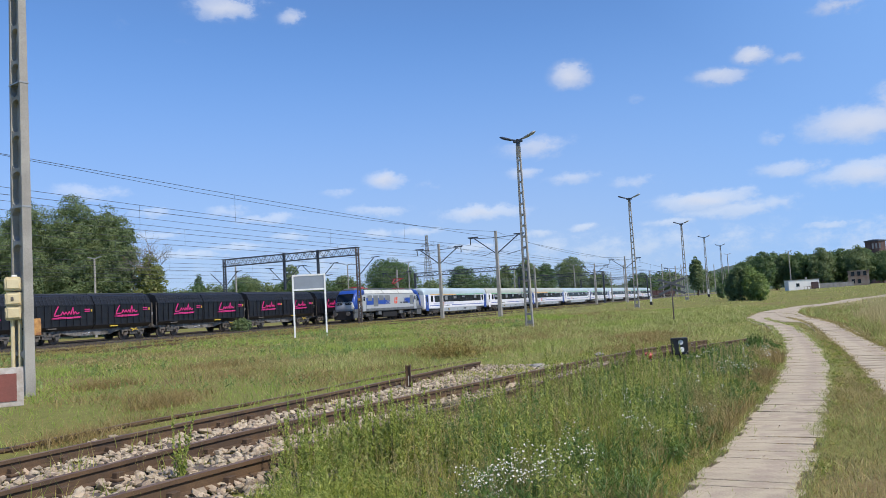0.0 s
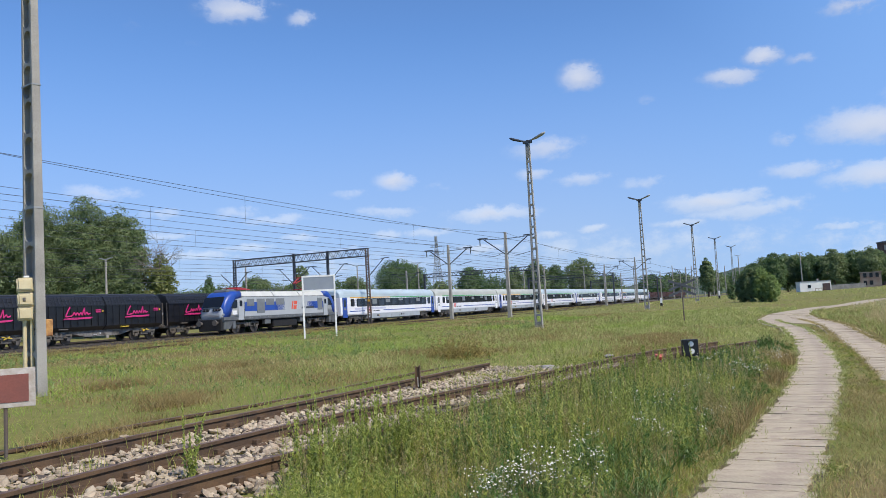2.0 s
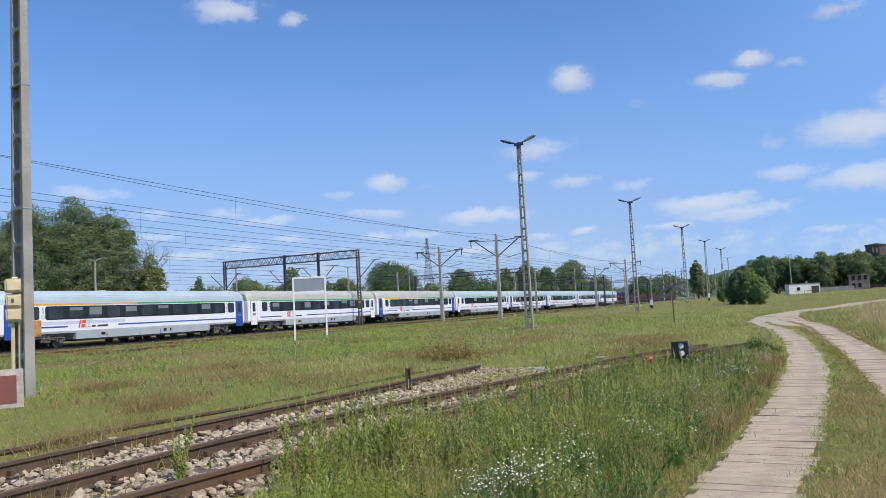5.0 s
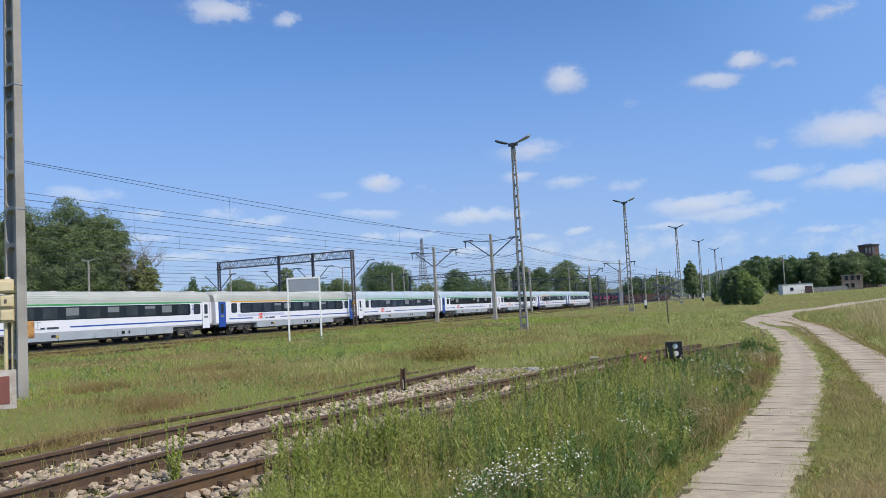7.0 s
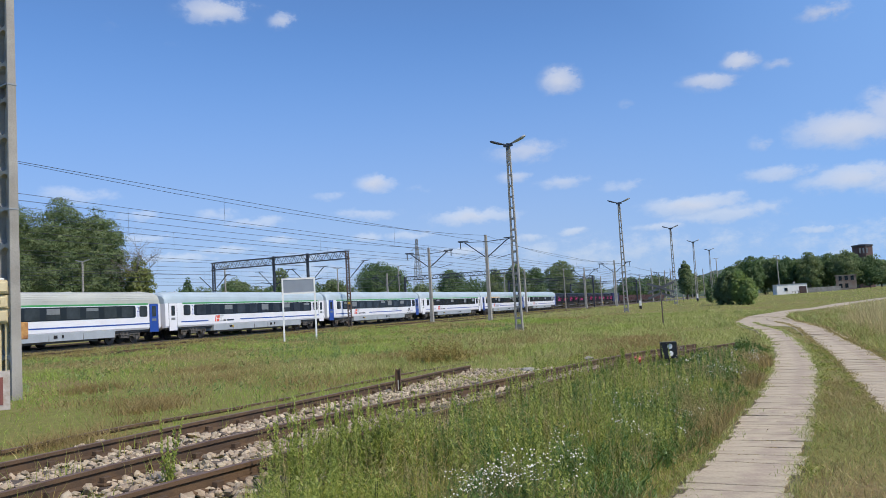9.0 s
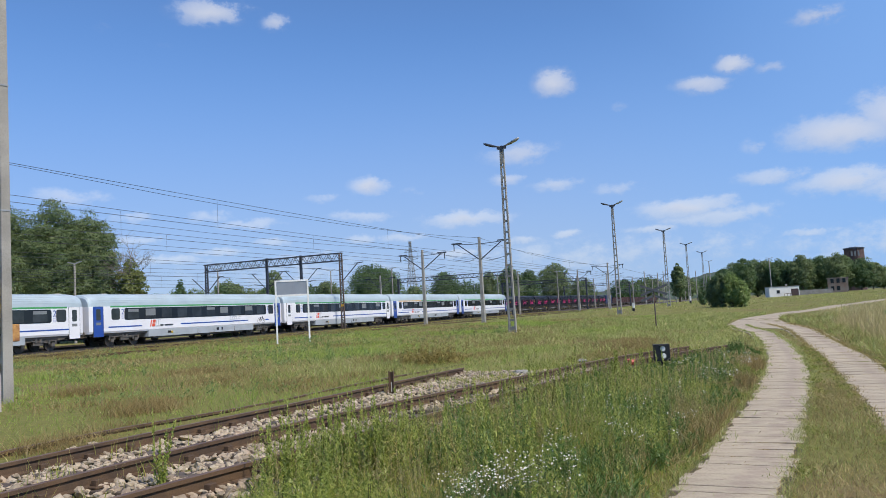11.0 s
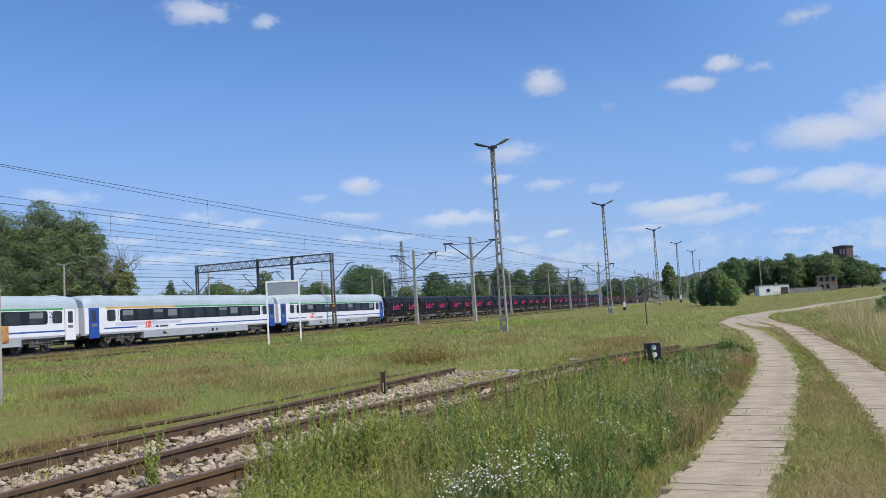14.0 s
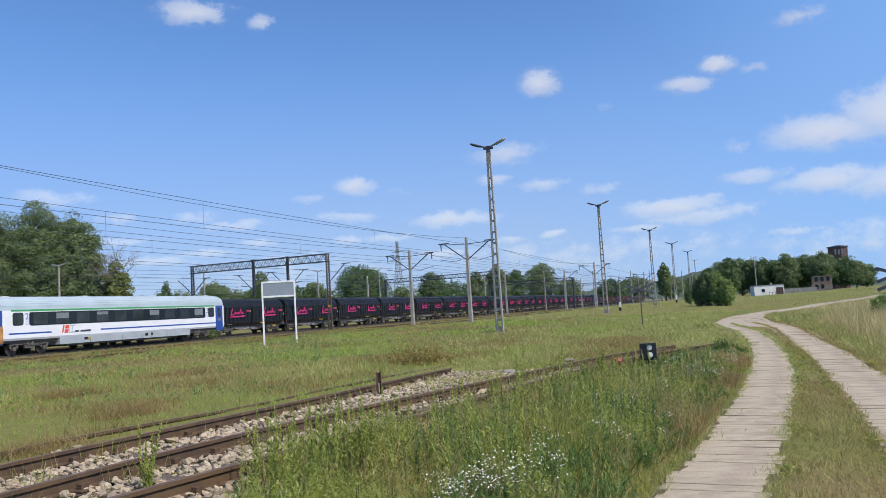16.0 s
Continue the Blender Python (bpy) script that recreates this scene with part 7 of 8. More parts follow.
def plant_grass():
    rng = np.random.default_rng(8)
    # weeds between path and siding
    x, y = field(rng, 75000, 2.8, 27, 0.3, 5.6, 1.25)
    edge = siding_y("c", x) - 0.15 - 0.45 * clumpy(x, y, 1.3, 2.0) + np.where(x > 12, 0.4, 0.0) - np.where(x < 6.5, 0.25, 0.0)
    keep = (y < edge) & off_lanes(x, y, 0.47) & (x > 3.2) & (np.hypot(x, y) > 4.2) & (np.degrees(np.arctan2(y, x)) < 37.5)
    bare = (clumpy(x, y, 1.1, 4.0) > 0.10)
    keep &= bare
    x, y = x[keep], y[keep]
    far = line_y(LANE_A, x) + 0.45
    rise = smooth_step(0.0, 0.9, y - far)
    ease = 0.35 + 0.65 * smooth_step(0.1, 1.1, edge[keep] - y)
    ease = ease * (1 - 0.45 * smooth_step(12, 17, x)) * (1 - 0.6 * np.exp(-(((x - 17.5) / 2.5) ** 2 + ((y - 2.2) / 0.7) ** 2)))
    h = (0.08 + (0.20 + 0.26 * clumpy(x, y, 0.8, 1.0)) * rise * ease) * rng.uniform(0.5, 1.25, len(x))
    blade_mesh("weeds", "dense knee-high green weeds between path and siding", "weeds", x, y, h * 0.9, WEED, rng, 0.006, 0.4)
    # lush leaves low among them
    x, y = field(rng, 60000, 2.8, 24, 0.6, 5.2, 1.3)
    keep = (y < siding_y("c", x) - 0.25) & off_lanes(x, y, 0.6) & (clumpy(x, y, 1.6, 7.0) > 0.45) & (np.hypot(x, y) > 4.2) & (np.degrees(np.arctan2(y, x)) < 36)
    x, y = x[keep], y[keep]
    blade_mesh("broadleaf_weeds", "broad-leaved dark green weeds", "weeds", x, y, rng.uniform(0.08, 0.26, len(x)), LUSHDARK, rng, 0.018, 0.9)
    # straw tones along the path edge and between the lanes, and the right-hand verge
    x, y = field(rng, 70000, 16, 60, -9, 1.7, 1.3)
    x2, y2 = field(rng, 80000, 3.2, 16, -3.2, 1.7, 1.0)
    ok = np.degrees(np.arctan2(y2, x2)) > -11
    x, y = np.concatenate([x, x2[ok]]), np.concatenate([y, y2[ok]])
    verge = np.where(y > line_y(LANE_A, x), y - line_y(LANE_A, x) < 1.0, True)
    keep = off_lanes(x, y, 0.42) & verge & off_apron(x, y)
    x, y = x[keep], y[keep]
    h = np.where(y < line_y(LANE_B, x) - 0.8, rng.uniform(0.10, 0.42, len(x)), rng.uniform(0.04, 0.115, len(x)))
    dry = rng.random(len(x)) < 0.55 + 0.40 * clumpy(x, y, 0.5, 3.0) - 0.5 * (y < line_y(LANE_B, x) - 0.8)
    blade_mesh("verge_grass", "trampled dry grass beside and between the slab lanes", "grass", x[dry], y[dry], h[dry], DRYGRASS, rng, 0.0055, 1.2)
    blade_mesh("verge_grass", "short green grass beside and between the slab lanes", "grass", x[~dry], y[~dry], h[~dry] * 0.9, GRASS, rng, 0.0055, 1.2)
    for lane in (LANE_A, LANE_B):
        x = 4 + 44 * rng.random(12000) ** 1.3
        side = np.where(rng.random(len(x)) < 0.5, -1, 1)
        creep = np.where(lane is LANE_A, 0.47, 0.52) + 0.07 * rng.random(len(x)) - 0.13 * np.abs(rng.normal(0, 1, len(x))) * clumpy(x, side * 3.0, 2.2, 1.0)
        y = line_y(lane, x) + side * creep
        blade_mesh("edge_grass", "grass creeping over the slab edges", "grass", x, y, rng.uniform(0.03, 0.11, len(x)), GRASS if lane is LANE_A else DRYGRASS, rng, 0.005, 1.3, z=ground_height(x, y) + 0.01)
        x = 4.4 + 22 * rng.random(1500) ** 1.3
        side = np.where(rng.random(len(x)) < 0.5, -1, 1)
        y = line_y(lane, x) + side * (0.50 + np.abs(rng.normal(0, 0.09, len(x))))
        k = clumpy(x, side * 5.0, 2.6, 3.0) + rng.normal(0, 0.12, len(x)) > 0.60
        leafy_stalks("edge_weeds", "low leafy weeds along the slab edges", x[k], y[k], rng.uniform(0.03, 0.09, k.sum()), WEED, rng, 10, 0.028, 0.05, (-0.1, 0.9), (0.16, 0.30))
    jx, jy = [], []
    for x, lane in JOINTS:
        if rng.random() < 0.6:
            k = rng.integers(10, 44)
            c, w = rng.uniform(-0.36, 0.36), rng.uniform(0.02, 0.16)
            jx.append(x + rng.normal(0, 0.008, k))
            jy.append(float(line_y(lane, x)) + np.clip(rng.normal(c, w, k), -0.42, 0.42))
    jx, jy = np.concatenate(jx), np.concatenate(jy)
    blade_mesh("joint_grass", "low tufts and dead grass in the slab joints", "grass", jx, jy, rng.uniform(0.004, 0.012, len(jx)), BROWNGRASS, rng, 0.022, 2.2, 0.9, ground_height(jx, jy) + 0.036)
    # field between the siding and the main line
    x, y = field(rng, 170000, 4, 72, 6.8, 46.6, 1.2)
    ang = np.degrees(np.arctan2(y, x))
    a_edge = np.where(x < 18, siding_y("a", x) + 0.25, np.where(x < 27, siding_y("b", x) + 0.1, -9))
    keep = (y > a_edge) & (ang < 54) & (ang > -9) & ~((x < 12.5) & (x > 5.5) & (y < siding_y("a", x) + 0.9) & (clumpy(x, y, 1.5, 2) > 0.35))
    keep &= (np.abs(y - 33.0) > 0.3) | (rng.random(len(x)) < 0.5)
    x, y = x[keep], y[keep]
    h = (0.08 + 0.20 * clumpy(x, y, 0.35, 5.0) * clumpy(x, y, 1.1, 2.0) * 1.6) * rng.uniform(0.5, 1.3, len(x))
    h = h * (1 - 0.55 * smooth_step(40.5, 43.5, y))
    tone = clumpy(x, y, 0.23, 9.0) + rng.normal(0, 0.16, len(x)) + 0.16 * (1 - smooth_step(17, 26, np.hypot(x, y)))
    track_band = np.exp(-((y - 40.4) / 2.2) ** 2) + 0.8 * np.exp(-((y - 33) / 1.3) ** 2) + 0.3 * np.exp(-((y - 9.3) / 0.8) ** 2) * (x > 8) + 1.3 * smooth_step(39.5, 41.5, y) + (0.75 - 0.5 * smooth_step(50, 95, x)) * smooth_step(30.5, 33.0, y)
    brown = (track_band + rng.normal(0, 0.2, len(x))) > 0.62
    lush = ~brown & (tone > 0.52)
    dry = ~brown & (tone < 0.35)
    rest = ~(brown | lush | dry)
    for k, label, mat in ((brown, "withered brown grass along the old tracks", BROWNDRY), (lush, "lush green grass in the field", LUSH), (dry, "dry straw-coloured grass in the field", DRYGRASS), (rest, "mixed meadow grass in the field", GRASS)):
        blade_mesh("field_grass", label, "grass", x[k], y[k], h[k] * 0.92, mat, rng, 0.006, 1.3, 0.9)
    # short dry grass on the shoulders of the main tracks
    x = np.concatenate([rng.uniform(14, 190, 16000), rng.uniform(20, 190, 5000)])
    y = np.concatenate([rng.uniform(43.0, 47.05, 16000), rng.uniform(48.7, 51.7, 5000)])
    top = np.interp(y, [43, 45.45, 46.3, 47.1, 48.6, 49.4, 50.2, 51.1, 51.7], [0.275, 0.275, 0.345, 0.345, 0.345, 0.345, 0.275, 0.345, 0.345])
    blade_mesh("shoulder_grass", "short dry grass on the ballast shoulders", "grass", x, y, rng.uniform(0.05, 0.19, len(x)), BROWNDRY, rng, 0.008, 0.7, 1.2, top)
    # reaches past the siding and the far field
    x, y = field(rng, 46000, 18, 72, 0.0, 14, 1.1)
    keep = off_lanes(x, y, 0.5) & off_apron(x, y) & (y > np.where(x < 26.5, siding_y("b", x) + 0.3, line_y(LANE_A, x) + 0.5))
    x, y = x[keep], y[keep]
    blade_mesh("field_grass", "green grass beyond the siding", "grass", x, y, (0.12 + 0.22 * clumpy(x, y, 0.4, 2.0)) * rng.uniform(0.4, 1.0, len(x)), GRASS, rng, 0.007, 1.3)
    x, y = field(rng, 20000, 72, 200, -30, 42, 1.3)
    keep = off_lanes(x, y, 0.9)
    x, y = x[keep], y[keep]
    blade_mesh("far_grass", "grass of the far yard", "grass", x, y, (0.08 + 0.22 * clumpy(x, y, 0.12, 2.0)) * rng.uniform(0.4, 1.2, len(x)), GRASS, rng, 0.008, 1.4, 0.85)
    x, y = field(rng, 34000, 22, 130, -26, -3, 1.3)
    keep = (y < line_y(LANE_B, x) - 1.0) & (clumpy(x, y, 0.28, 6.0) + rng.normal(0, 0.12, len(x)) > 0.36)
    x, y = x[keep], y[keep]
    blade_mesh("tall_dry_grass", "tall pale dry grass on the rising verge", "grass", x, y, rng.uniform(0.15, 0.55, len(x)) * (0.35 + 0.65 * smooth_step(0.8, 3.0, line_y(LANE_B, x) - y)), PALEGRASS, rng, 0.007, 0.9, 0.8)
    # straw and green mixed into the rising verge, and trampled soil by the crossing
    x, y = rng.normal(36.5, 2.6, 1500), rng.normal(4.6, 0.8, 1500)
    blade_mesh("withered_weeds", "trampled reddish-brown weeds by the crossing", "weeds", x, y, rng.uniform(0.03, 0.16, 1500), BROWNGRASS, rng, 0.008, 1.3)
    x, y = field(rng, 17000, 18, 42, -9, -2.9, 1.0)
    keep = y < line_y(LANE_B, x) - 1.3 - 0.6 * clumpy(x, y, 0.8, 2.0)
    x, y = x[keep], y[keep]
    h = rng.uniform(0.55, 1.15, len(x)) * (0.45 + 0.5 * smooth_step(1.3, 2.6, line_y(LANE_B, x) - y))
    blade_mesh("tall_dry_grass", "waist-high pale ripe grass beside the path", "grass", x, y, h, PALEGRASS, rng, 0.006, 0.45, 0.7)
    # withered patches
    for cx, cy, r, n in ((14.9, 15.6, 0.9, 2600), (11.4, 10.6, 0.8, 2200), (12.6, 11.6, 1.0, 1600), (17.5, 13.6, 1.3, 1600), (20.0, 16.5, 1.5, 1600), (15.5, 21.0, 1.4, 1400), (24, 12, 1.8, 1800), (8.0, 9.0, 0.7, 1400), (32, 10, 2.2, 1800), (16.4, 10.7, 0.9, 700), (12.4, 13.0, 1.3, 700), (15.4, 9.4, 1.2, 700), (18.5, 9.6, 1.6, 800), (9.4, 9.3, 0.9, 600), (36, 20, 1.8, 900), (23.5, 4.6, 1.5, 2200), (26.5, 4.0, 1.7, 2600), (29.5, 4.6, 2.0, 2400), (25, 8.6, 1.8, 1600), (29, 5.2, 2.2, 2200), (9.6, 4.75, 0.7, 800), (8.2, 8.35, 0.6, 400)):
        n = n // 2
        x, y = rng.normal(cx, r * 0.6, n), rng.normal(cy, r * 0.33, n)
        blade_mesh("withered_weeds", "patch of withered brown weeds", "weeds", x, y, rng.uniform(0.06, 0.26, n), BROWNGRASS, rng, 0.008, 1.5)
    # straw-brown stems along the path's edge
    x = 5 + 17 * rng.random(7000)
    y = line_y(LANE_A, x) + 0.5 + 0.55 * rng.random(7000) ** 1.3
    keep = clumpy(x, y, 0.8, 5.0) > 0.42
    x, y = x[keep], y[keep]
    blade_mesh("path_edge_weeds", "withered brown stems along the path edge", "weeds", x, y, rng.uniform(0.08, 0.34, len(x)), BROWNGRASS, rng, 0.005, 0.9)
    # a few weeds in the ballast
    x, y = field(rng, 5000, 2.5, 18, 4.4, 8.4, 1.0)
    keep = (clumpy(x, y, 2.2, 3.0) > 0.72) & (y < siding_y("a", x) + 0.3)
    x, y = x[keep], y[keep]
    blade_mesh("track_weeds", "sparse weeds growing in the ballast", "weeds", x, y, rng.uniform(0.08, 0.35, len(x)), WEED, rng, 0.008, 0.5)


PALEGRASS = leaf_material("pale ripe grass", (0.48, 0.40, 0.18), (0.66, 0.57, 0.29), (0.44, 0.45, 0.15), patch=0.35, lift=0.9)
BROWNDRY = leaf_material("brown dry trackside grass", (0.236, 0.182, 0.050), (0.389, 0.310, 0.092), (0.263, 0.258, 0.059), patch=0.5, lift=0.9)


def weed_plant(seed, height, mat, bushy):
    """An upright leafy stalk."""
    rng = np.random.default_rng(seed)
    p = empty("weed_plant")
    bm = bmesh.new()
    stems = []
    for k in range(bushy):
        a = rng.uniform(0, 6.28)
        h = height * rng.uniform(0.7, 1.0)
        tip = (math.cos(a) * 0.10 * height * (k > 0), math.sin(a) * 0.10 * height * (k > 0), h)
        tube(bm, (0.015 * k, 0, -0.05), tip, 0.006, 0.003, 5)
        stems.append(tip)
    part("stem", bm, STEM, p)
    n = 120 * bushy
    co, fc = [], []
    for i in range(n):
        tip = Vector(stems[rng.integers(len(stems))])
        u = 0.12 + 0.9 * rng.random()
        c = tip * u
        a = rng.uniform(0, 6.28)
        length = (0.10 * (1.15 - u) + 0.022) * rng.uniform(0.6, 1.3) * height / 0.8
        d = Vector((math.cos(a), math.sin(a), rng.uniform(-0.1, 0.9))).normalized()
        s = d.cross(Vector((0, 0, 1))).normalized() * length * 0.2
        b = len(co)
        co += [c, c + d * length * 0.5 + s, c + d * length + Vector((0, 0, -0.15 * length)), c + d * length * 0.5 - s]
        fc.append((b, b + 1, b + 2, b + 3))
    mesh_from("leaves", [tuple(q) for q in co], fc, mat, p)
    return tagged(p, "tall upright leafy green weed", "weed", "tall weeds beside the siding")


STEM = material("green stem", (0.11, 0.13, 0.04), 0.8, vary=0.2)


def plant_weeds():
    rng = random.Random(12)
    kinds = [weed_plant(1, 0.56, WEEDLIGHT, 2), weed_plant(2, 0.46, WEED, 3), weed_plant(3, 0.66, WEEDLIGHT, 1), weed_plant(4, 0.38, WEEDLIGHT, 4)]
    spots = [(6.4, 3.9), (7.9, 4.05), (6.9, 4.2), (7.4, 3.9), (8.3, 4.0), (10.9, 3.9), (11.4, 3.55), (12.3, 3.6), (13.4, 3.4), (14.2, 3.0)]
    while len(spots) < 20:
        x = 4.8 + 13 * rng.random() ** 1.4
        y = rng.uniform(float(line_y(LANE_A, x)) + 0.8, on_line("c", x) - 0.55)
        if math.hypot(x, y) > 5 and y < 0.68 * x:
            spots.append((x, y))
    for i, (x, y) in enumerate(spots):
        k = kinds[(0, 2, 0, 0, 1, 2, 0, 2, 1, 0)[i] if i < 10 else rng.randrange(4)]
        m = pose(x, y, gz(x, y), rng.uniform(-7, 7), rng.uniform(-7, 7), rng.uniform(0, 360))
        if i < 4:
            kinds[i].matrix_basis = m
        else:
            copy_thing(k, m)


def flowers():
    """White daisies and yarrow heads on thin stems."""
    rng = np.random.default_rng(31)
    spots = []
    for cx, cy, r, n in ((5.5, 2.12, 0.12, 150), (5.9, 1.95, 0.14, 110), (6.5, 1.75, 0.22, 60), (7.3, 1.85, 0.2, 35), (8.6, 1.45, 0.35, 50), (9.8, 1.3, 0.4, 40), (12, 1.4, 0.6, 30), (15.5, 0.95, 0.5, 70), (18, 0.95, 0.6, 70), (20.5, 1.0, 0.7, 70), (16.5, 1.5, 0.7, 60), (11, 2.2, 0.7, 90), (7.2, 2.4, 0.9, 30)):
        for _ in range(max(3, n // 6)):
            px, py, high = rng.normal(cx, r), rng.normal(cy, r * 0.6), rng.uniform(0.26, 0.50)
            spots += [(rng.normal(px, 0.040), rng.normal(py, 0.040), high + rng.normal(0, 0.025)) for _ in range(10)]
    co, fc, sc, sf = [], [], [], []
    for x, y, high in spots:
        if y < float(line_y(LANE_A, x)) + 0.5:
            continue
        z = gz(x, y) + high * (1 if x < 12 else 0.9)
        tilt = Vector((rng.normal(-0.25, 0.4), rng.normal(-0.2, 0.4), 1)).normalized()
        s = tilt.orthogonal().normalized()
        t = tilt.cross(s)
        r = rng.uniform(0.006, 0.0115) * (1 + 0.15 * (x > 13))
        b = len(co)
        for k in range(8):
            a = 6.2832 * k / 8
            co.append((Vector((x, y, z)) + (s * math.cos(a) + t * math.sin(a)) * r * (1 if k % 2 else 0.7))[:])
        fc.append(tuple(range(b, b + 8)))
        b = len(sc)
        sc += [(x, y, z), (x + 0.004, y, z), (x + 0.004, y, gz(x, y)), (x, y, gz(x, y))]
        sf.append((b, b + 1, b + 2, b + 3))
    tagged(mesh_from("wildflowers", co, fc, PETAL), "small white daisies among the weeds", "flowers", kind="stuff")
    tagged(mesh_from("flower_stems", sc, sf, STEM), "thin green flower stems", "flowers", kind="stuff")


PETAL = material("white petals", (0.74, 0.72, 0.62), 0.7, vary=0.06)
plant_grass()
plant_stalks()
plant_weeds()
flowers()


# ---------------------------------------------------------------- glowing clouds and painted haze far behind everything
CLOUDS = (  # bearing, height, half width, half height (degrees), density
    (37.8, 21.3, 3.0, 0.95, 1.0), (33.2, 20.7, 1.3, 0.65, 0.8), (27.1, 9.4, 1.5, 0.80, 1.0), (13.2, 15.8, 1.6, 1.1, 0.95), (0.8, 15.5, 1.4, 0.65, 1.0),
    (2.9, 14.5, 2.2, 0.7, 0.85), (-1.4, 15.0, 1.0, 0.45, 0.55), (8.6, 13.9, 0.9, 0.5, 0.5), (-5.6, 10.2, 4.2, 1.3, 0.95), (-9.5, 10.8, 4, 2.0, 1.0), (-0.3, 10.0, 1.2, 0.6, 0.55),
    (-5.6, 7.0, 3.6, 0.9, 0.9), (-9, 6.6, 4, 1.2, 0.8), (20.2, 6.6, 3.4, 0.65, 0.9), (27.8, 7.2, 2.6, 0.5, 0.65), (16.0, 11.1, 2.9, 0.9, 0.75), (17.0, 9.3, 1.4, 0.55, 0.75),
    (13.4, 8.7, 2.3, 0.55, 0.7), (4.6, 6.3, 3.6, 0.75, 0.95), (2.5, 5.6, 4.5, 0.8, 0.7), (-4.7, 17.7, 2.0, 0.7, 0.7), (47.2, 8.9, 2.6, 0.6, 0.7), (38.3, 7.6, 1.8, 0.5, 0.6),
    (12.8, 5.1, 1.3, 0.35, 0.75), (9.0, 8.0, 2.2, 0.5, 0.55), (34.0, 5.6, 1.6, 0.35, 0.6), (27.7, 5.6, 1.4, 0.4, 0.6), (16.2, 4.8, 1.5, 0.4, 0.6), (-3.2, 4.0, 3.0, 0.3, 0.5),
    (43.5, 7.5, 2.0, 0.45, 0.55), (45, 20.0, 1.0, 0.7, 0.3), (41.0, 19.0, 0.8, 0.4, 0.3), (24.0, 8.8, 1.2, 0.5, 0.3), (10, 3.6, 16, 1.6, 0.42), (32, 3.4, 14, 1.4, 0.35), (21, 4.2, 2.6, 0.35, 0.6), (38, 5.0, 2.4, 0.4, 0.6), (43, 6.0, 2.2, 0.4, 0.6), (24.5, 5.6, 2.2, 0.4, 0.6), (30.5, 8.6, 1.6, 0.45, 0.5), (35.5, 7.0, 2.6, 0.5, 0.7), (41.0, 4.6, 3.0, 0.45, 0.6), (31.5, 4.5, 2.6, 0.4, 0.6), (7.0, 5.0, 2.4, 0.35, 0.6), (-1.0, 7.8, 2.6, 0.6, 0.7), (-8, 3.0, 10, 1.8, 0.45))


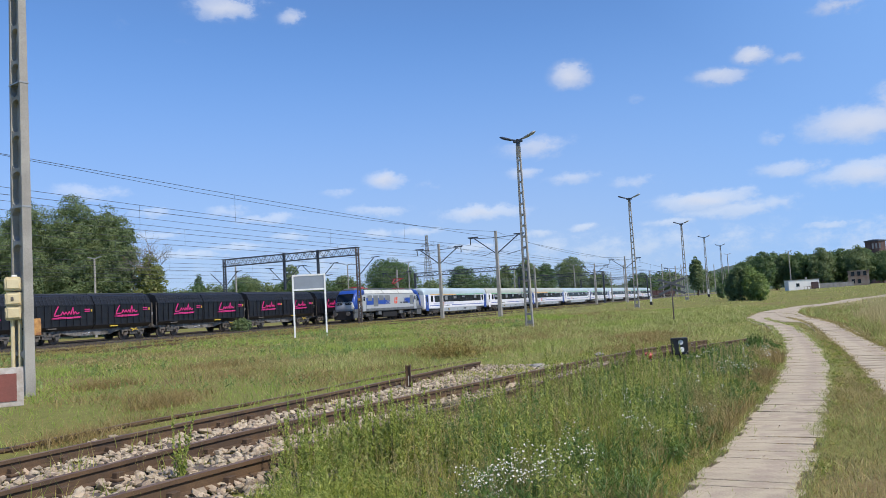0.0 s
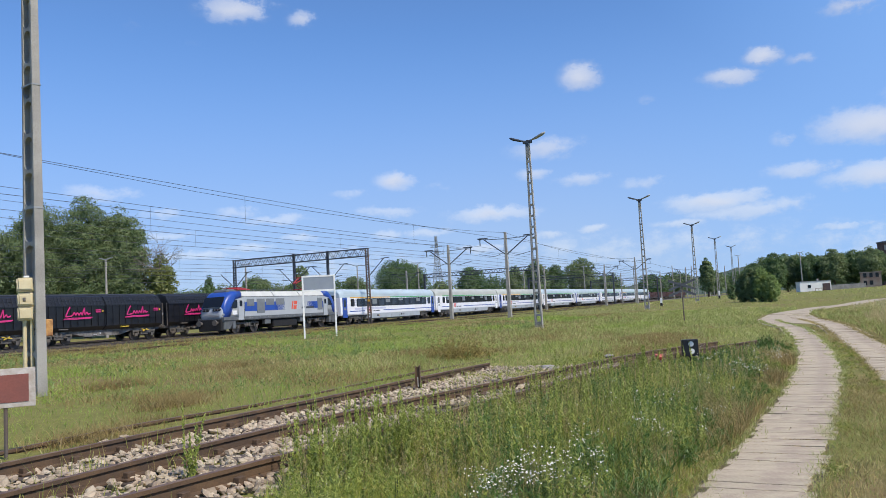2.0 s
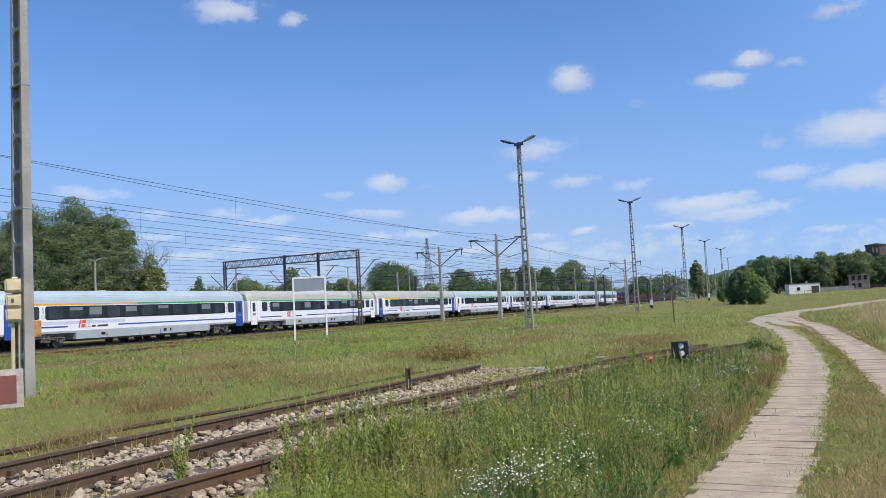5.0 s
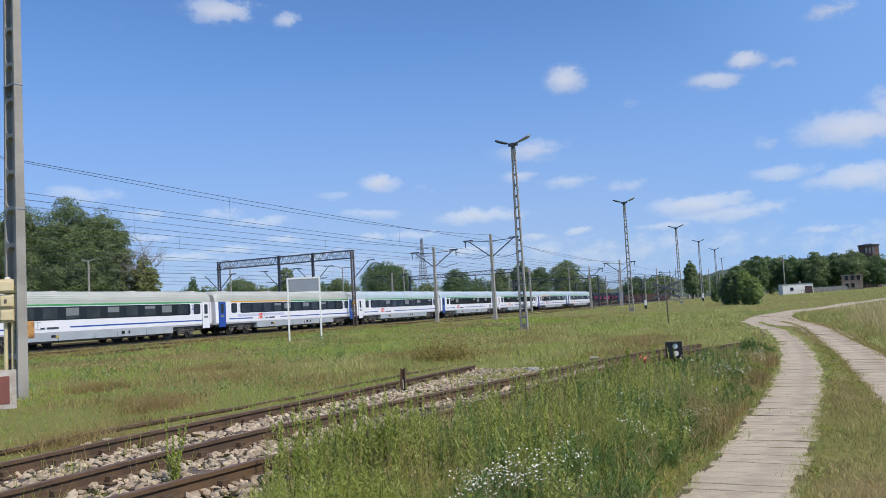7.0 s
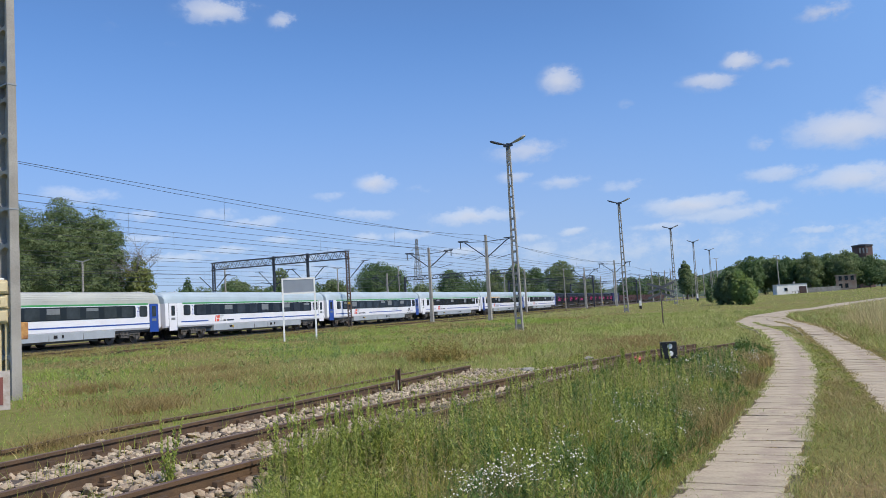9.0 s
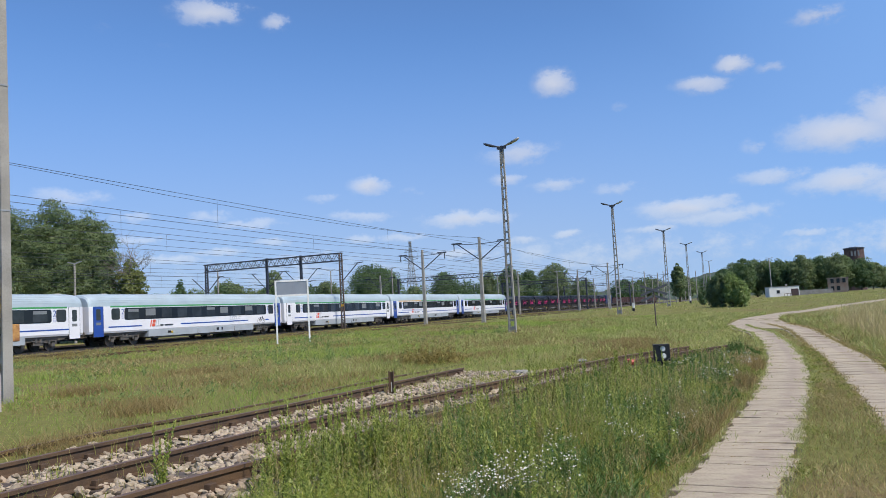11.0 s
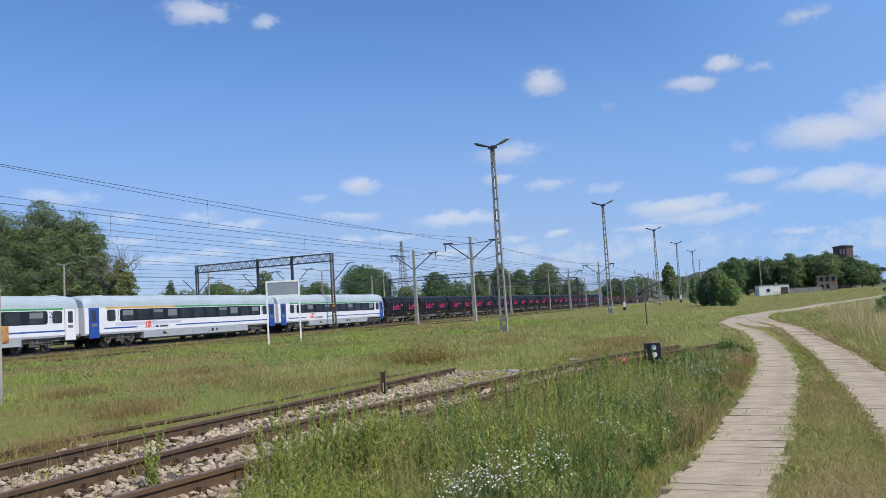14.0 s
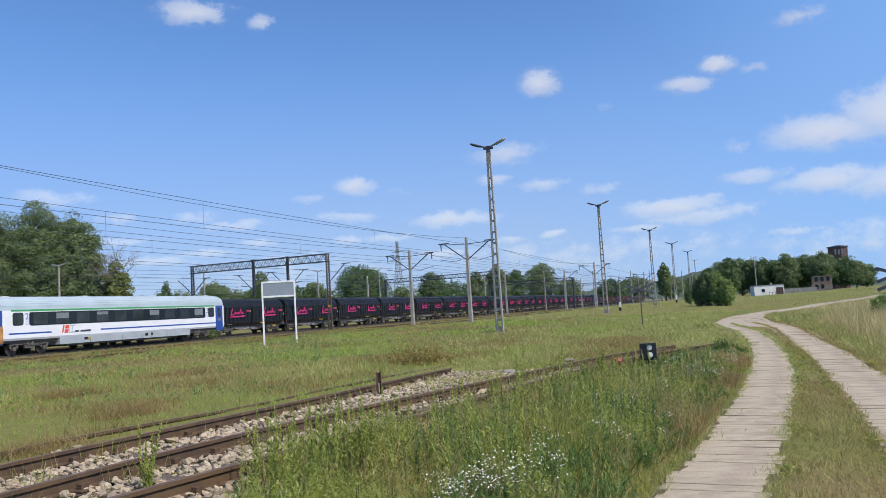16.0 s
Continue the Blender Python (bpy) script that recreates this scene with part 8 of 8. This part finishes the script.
def cloud_material():
    m = bpy.data.materials.new("clouds")
    m.use_nodes = True
    n, l = m.node_tree.nodes, m.node_tree.links
    n.remove(n["Principled BSDF"])
    uv = n.new("ShaderNodeUVMap")
    uv.uv_map = "sky"

    def math_node(op, a, b=None, clamp=False):
        k = n.new("ShaderNodeMath")
        k.operation, k.use_clamp = op, clamp
        for i, v in enumerate((a, b)):
            if v is None:
                continue
            if isinstance(v, (int, float)):
                k.inputs[i].default_value = v
            else:
                l.new(v, k.inputs[i])
        return k.outputs[0]

    wisp = n.new("ShaderNodeTexNoise")
    wisp.inputs["Scale"].default_value = 0.65
    wisp.inputs["Detail"].default_value = 9
    wisp.inputs["Roughness"].default_value = 0.62
    mp = n.new("ShaderNodeVectorMath")
    mp.operation = "MULTIPLY"
    mp.inputs[1].default_value = (0.85, 1.25, 1)
    l.new(uv.outputs[0], mp.inputs[0])
    l.new(mp.outputs[0], wisp.inputs["Vector"])
    swirl = n.new("ShaderNodeVectorMath")
    swirl.operation = "MULTIPLY_ADD"
    swirl.inputs[1].default_value = (1.3, 1.1, 0)
    l.new(wisp.outputs["Color"], swirl.inputs[0])
    l.new(uv.outputs[0], swirl.inputs[2])
    total = low = None
    for az, el, a, b, d in CLOUDS:
        s = n.new("ShaderNodeVectorMath")
        s.operation = "SUBTRACT"
        s.inputs[1].default_value = (az + 0.65, el + 0.55, 0)
        l.new(swirl.outputs[0], s.inputs[0])
        q = n.new("ShaderNodeVectorMath")
        q.operation = "MULTIPLY"
        q.inputs[1].default_value = (0.8 / a, 0.8 / b, 0)
        l.new(s.outputs[0], q.inputs[0])
        e = n.new("ShaderNodeVectorMath")
        e.operation = "LENGTH"
        l.new(q.outputs[0], e.inputs[0])
        r = n.new("ShaderNodeMapRange")
        r.interpolation_type = "SMOOTHSTEP"
        r.inputs["From Min"].default_value, r.inputs["From Max"].default_value = 1.3, 0.0
        r.inputs["To Max"].default_value = min(1.0, d * 1.05)
        l.new(e.outputs["Value"], r.inputs["Value"])
        part_y = n.new("ShaderNodeSeparateXYZ")
        l.new(q.outputs[0], part_y.inputs[0])
        under = math_node("MULTIPLY", r.outputs[0], math_node("SUBTRACT", 0.45, math_node("MULTIPLY", part_y.outputs["Y"], 0.75), clamp=True))
        total = r.outputs[0] if total is None else math_node("MAXIMUM", total, r.outputs[0])
        low = under if low is None else math_node("MAXIMUM", low, under)
    rough = math_node("MULTIPLY", math_node("SUBTRACT", wisp.outputs["Fac"], 0.5), 1.5)
    inside = math_node("MULTIPLY", total, 3.0, clamp=True)
    body = math_node("ADD", total, math_node("MULTIPLY", rough, inside))
    edge = n.new("ShaderNodeMapRange")
    edge.interpolation_type = "SMOOTHSTEP"
    edge.inputs["From Min"].default_value, edge.inputs["From Max"].default_value = 0.15, 0.72
    l.new(body, edge.inputs["Value"])
    amount = edge.outputs[0]
    alpha = math_node("MULTIPLY", amount, math_node("ADD", math_node("MULTIPLY", total, 0.55), 0.33), clamp=True)
    # cloud bases glow greyer: their shade is put into the colour
    tone = n.new("ShaderNodeMix")
    tone.data_type = "RGBA"
    tone.inputs["A"].default_value = (0.80, 0.81, 0.86, 1)
    tone.inputs["B"].default_value = (0.55, 0.60, 0.73, 1)
    l.new(math_node("DIVIDE", low, math_node("ADD", total, 0.02), clamp=True), tone.inputs["Factor"])
    sep = n.new("ShaderNodeSeparateXYZ")
    l.new(uv.outputs[0], sep.inputs[0])
    # painted haze that glows over the sky, thickest at the horizon
    veil = n.new("ShaderNodeMapRange")
    veil.interpolation_type = "SMOOTHSTEP"
    veil.inputs["From Min"].default_value, veil.inputs["From Max"].default_value = 30.0, 0.0
    veil.inputs["To Max"].default_value = 0.85
    l.new(sep.outputs["Y"], veil.inputs["Value"])
    haze = n.new("ShaderNodeMix")
    haze.data_type = "RGBA"
    height = n.new("ShaderNodeMapRange")
    height.inputs["From Max"].default_value = 20.0
    l.new(sep.outputs["Y"], height.inputs["Value"])
    blue = n.new("ShaderNodeMix")
    blue.data_type = "RGBA"
    blue.inputs["A"].default_value = (0.41, 0.515, 0.74, 1)
    blue.inputs["B"].default_value = (0.155, 0.365, 0.82, 1)
    l.new(height.outputs[0], blue.inputs["Factor"])
    # painted glow that brightens the sky towards the right
    side = n.new("ShaderNodeMapRange")
    side.interpolation_type = "SMOOTHSTEP"
    side.inputs["From Min"].default_value, side.inputs["From Max"].default_value = 20.0, -14.0
    side.inputs["To Max"].default_value = 0.8
    l.new(sep.outputs["X"], side.inputs["Value"])
    pale = n.new("ShaderNodeMix")
    pale.data_type = "RGBA"
    pale.inputs["B"].default_value = (0.235, 0.455, 0.90, 1)
    l.new(side.outputs[0], pale.inputs["Factor"])
    l.new(blue.outputs["Result"], pale.inputs["A"])
    l.new(pale.outputs["Result"], haze.inputs["A"])
    l.new(alpha, haze.inputs["Factor"])
    l.new(tone.outputs["Result"], haze.inputs["B"])
    alpha = math_node("MAXIMUM", math_node("MAXIMUM", alpha, veil.outputs[0]), side.outputs[0])
    em = n.new("ShaderNodeEmission")
    l.new(haze.outputs["Result"], em.inputs["Color"])
    em.inputs["Strength"].default_value = 1.0
    tr = n.new("ShaderNodeBsdfTransparent")
    mix = n.new("ShaderNodeMixShader")
    l.new(alpha, mix.inputs[0])
    l.new(tr.outputs[0], mix.inputs[1])
    l.new(em.outputs[0], mix.inputs[2])
    l.new(mix.outputs[0], n["Material Output"].inputs["Surface"])
    return m


def cloud_backdrop():
    az, el = np.arange(-40, 91, 2.0), np.arange(0, 41, 2.0)
    R = 3600
    co, fc, uvs = [], [], []
    for a in az:
        for e in el:
            co.append((R * math.cos(radians(e)) * math.cos(radians(a)), R * math.cos(radians(e)) * math.sin(radians(a)), R * math.sin(radians(e))))
            uvs.append((a, e))
    ne = len(el)
    for i in range(len(az) - 1):
        for j in range(ne - 1):
            fc.append((i * ne + j, i * ne + j + 1, (i + 1) * ne + j + 1, (i + 1) * ne + j))
    ob = mesh_from("backdrop_clouds", co, fc, cloud_material())
    layer = ob.data.uv_layers.new(name="sky")
    idx = np.array(fc).ravel()
    layer.data.foreach_set("uv", np.array(uvs, np.float32)[idx].ravel())
    return tagged(ob, "white clouds with painted grey bases and painted sky haze", "clouds", kind="structure")


cloud_backdrop()


# ---------------------------------------------------------------- what moves
# where the leading end of the first coach stands, second by second
RUN = ((0, 101.22), (2, 76.17), (4, 49.44), (6.5, 13.29), (9, -25.86), (11.5, -67.38), (14, -110.06), (16, -143.85))


def run_at(t):
    """The place of the first coach's leading end along the line: a smooth gathering of speed."""
    ts, xs = [r[0] for r in RUN], [r[1] for r in RUN]
    k = np.polyfit(ts, xs, 4)
    return float(np.polyval(k, t))


def motions():
    times = [0.5 * i for i in range(33)]
    walk(ENGINE, [(t, pose(run_at(t) - LOCO, MAIN_Y, MAIN_Z)) for t in times])
    for i, c in enumerate(COACHES):
        walk(c, [(t, pose(run_at(t) + COACH * i, MAIN_Y, MAIN_Z)) for t in times])
    # wheels roll with the train, a row for each thirtieth of a second
    for w, r, x in WHEELS:
        walk(w, [(i / 30, pose(x, 0, r, 0, math.degrees((run_at(i / 30) - run_at(0)) / r), 0)) for i in range(481)])


motions()
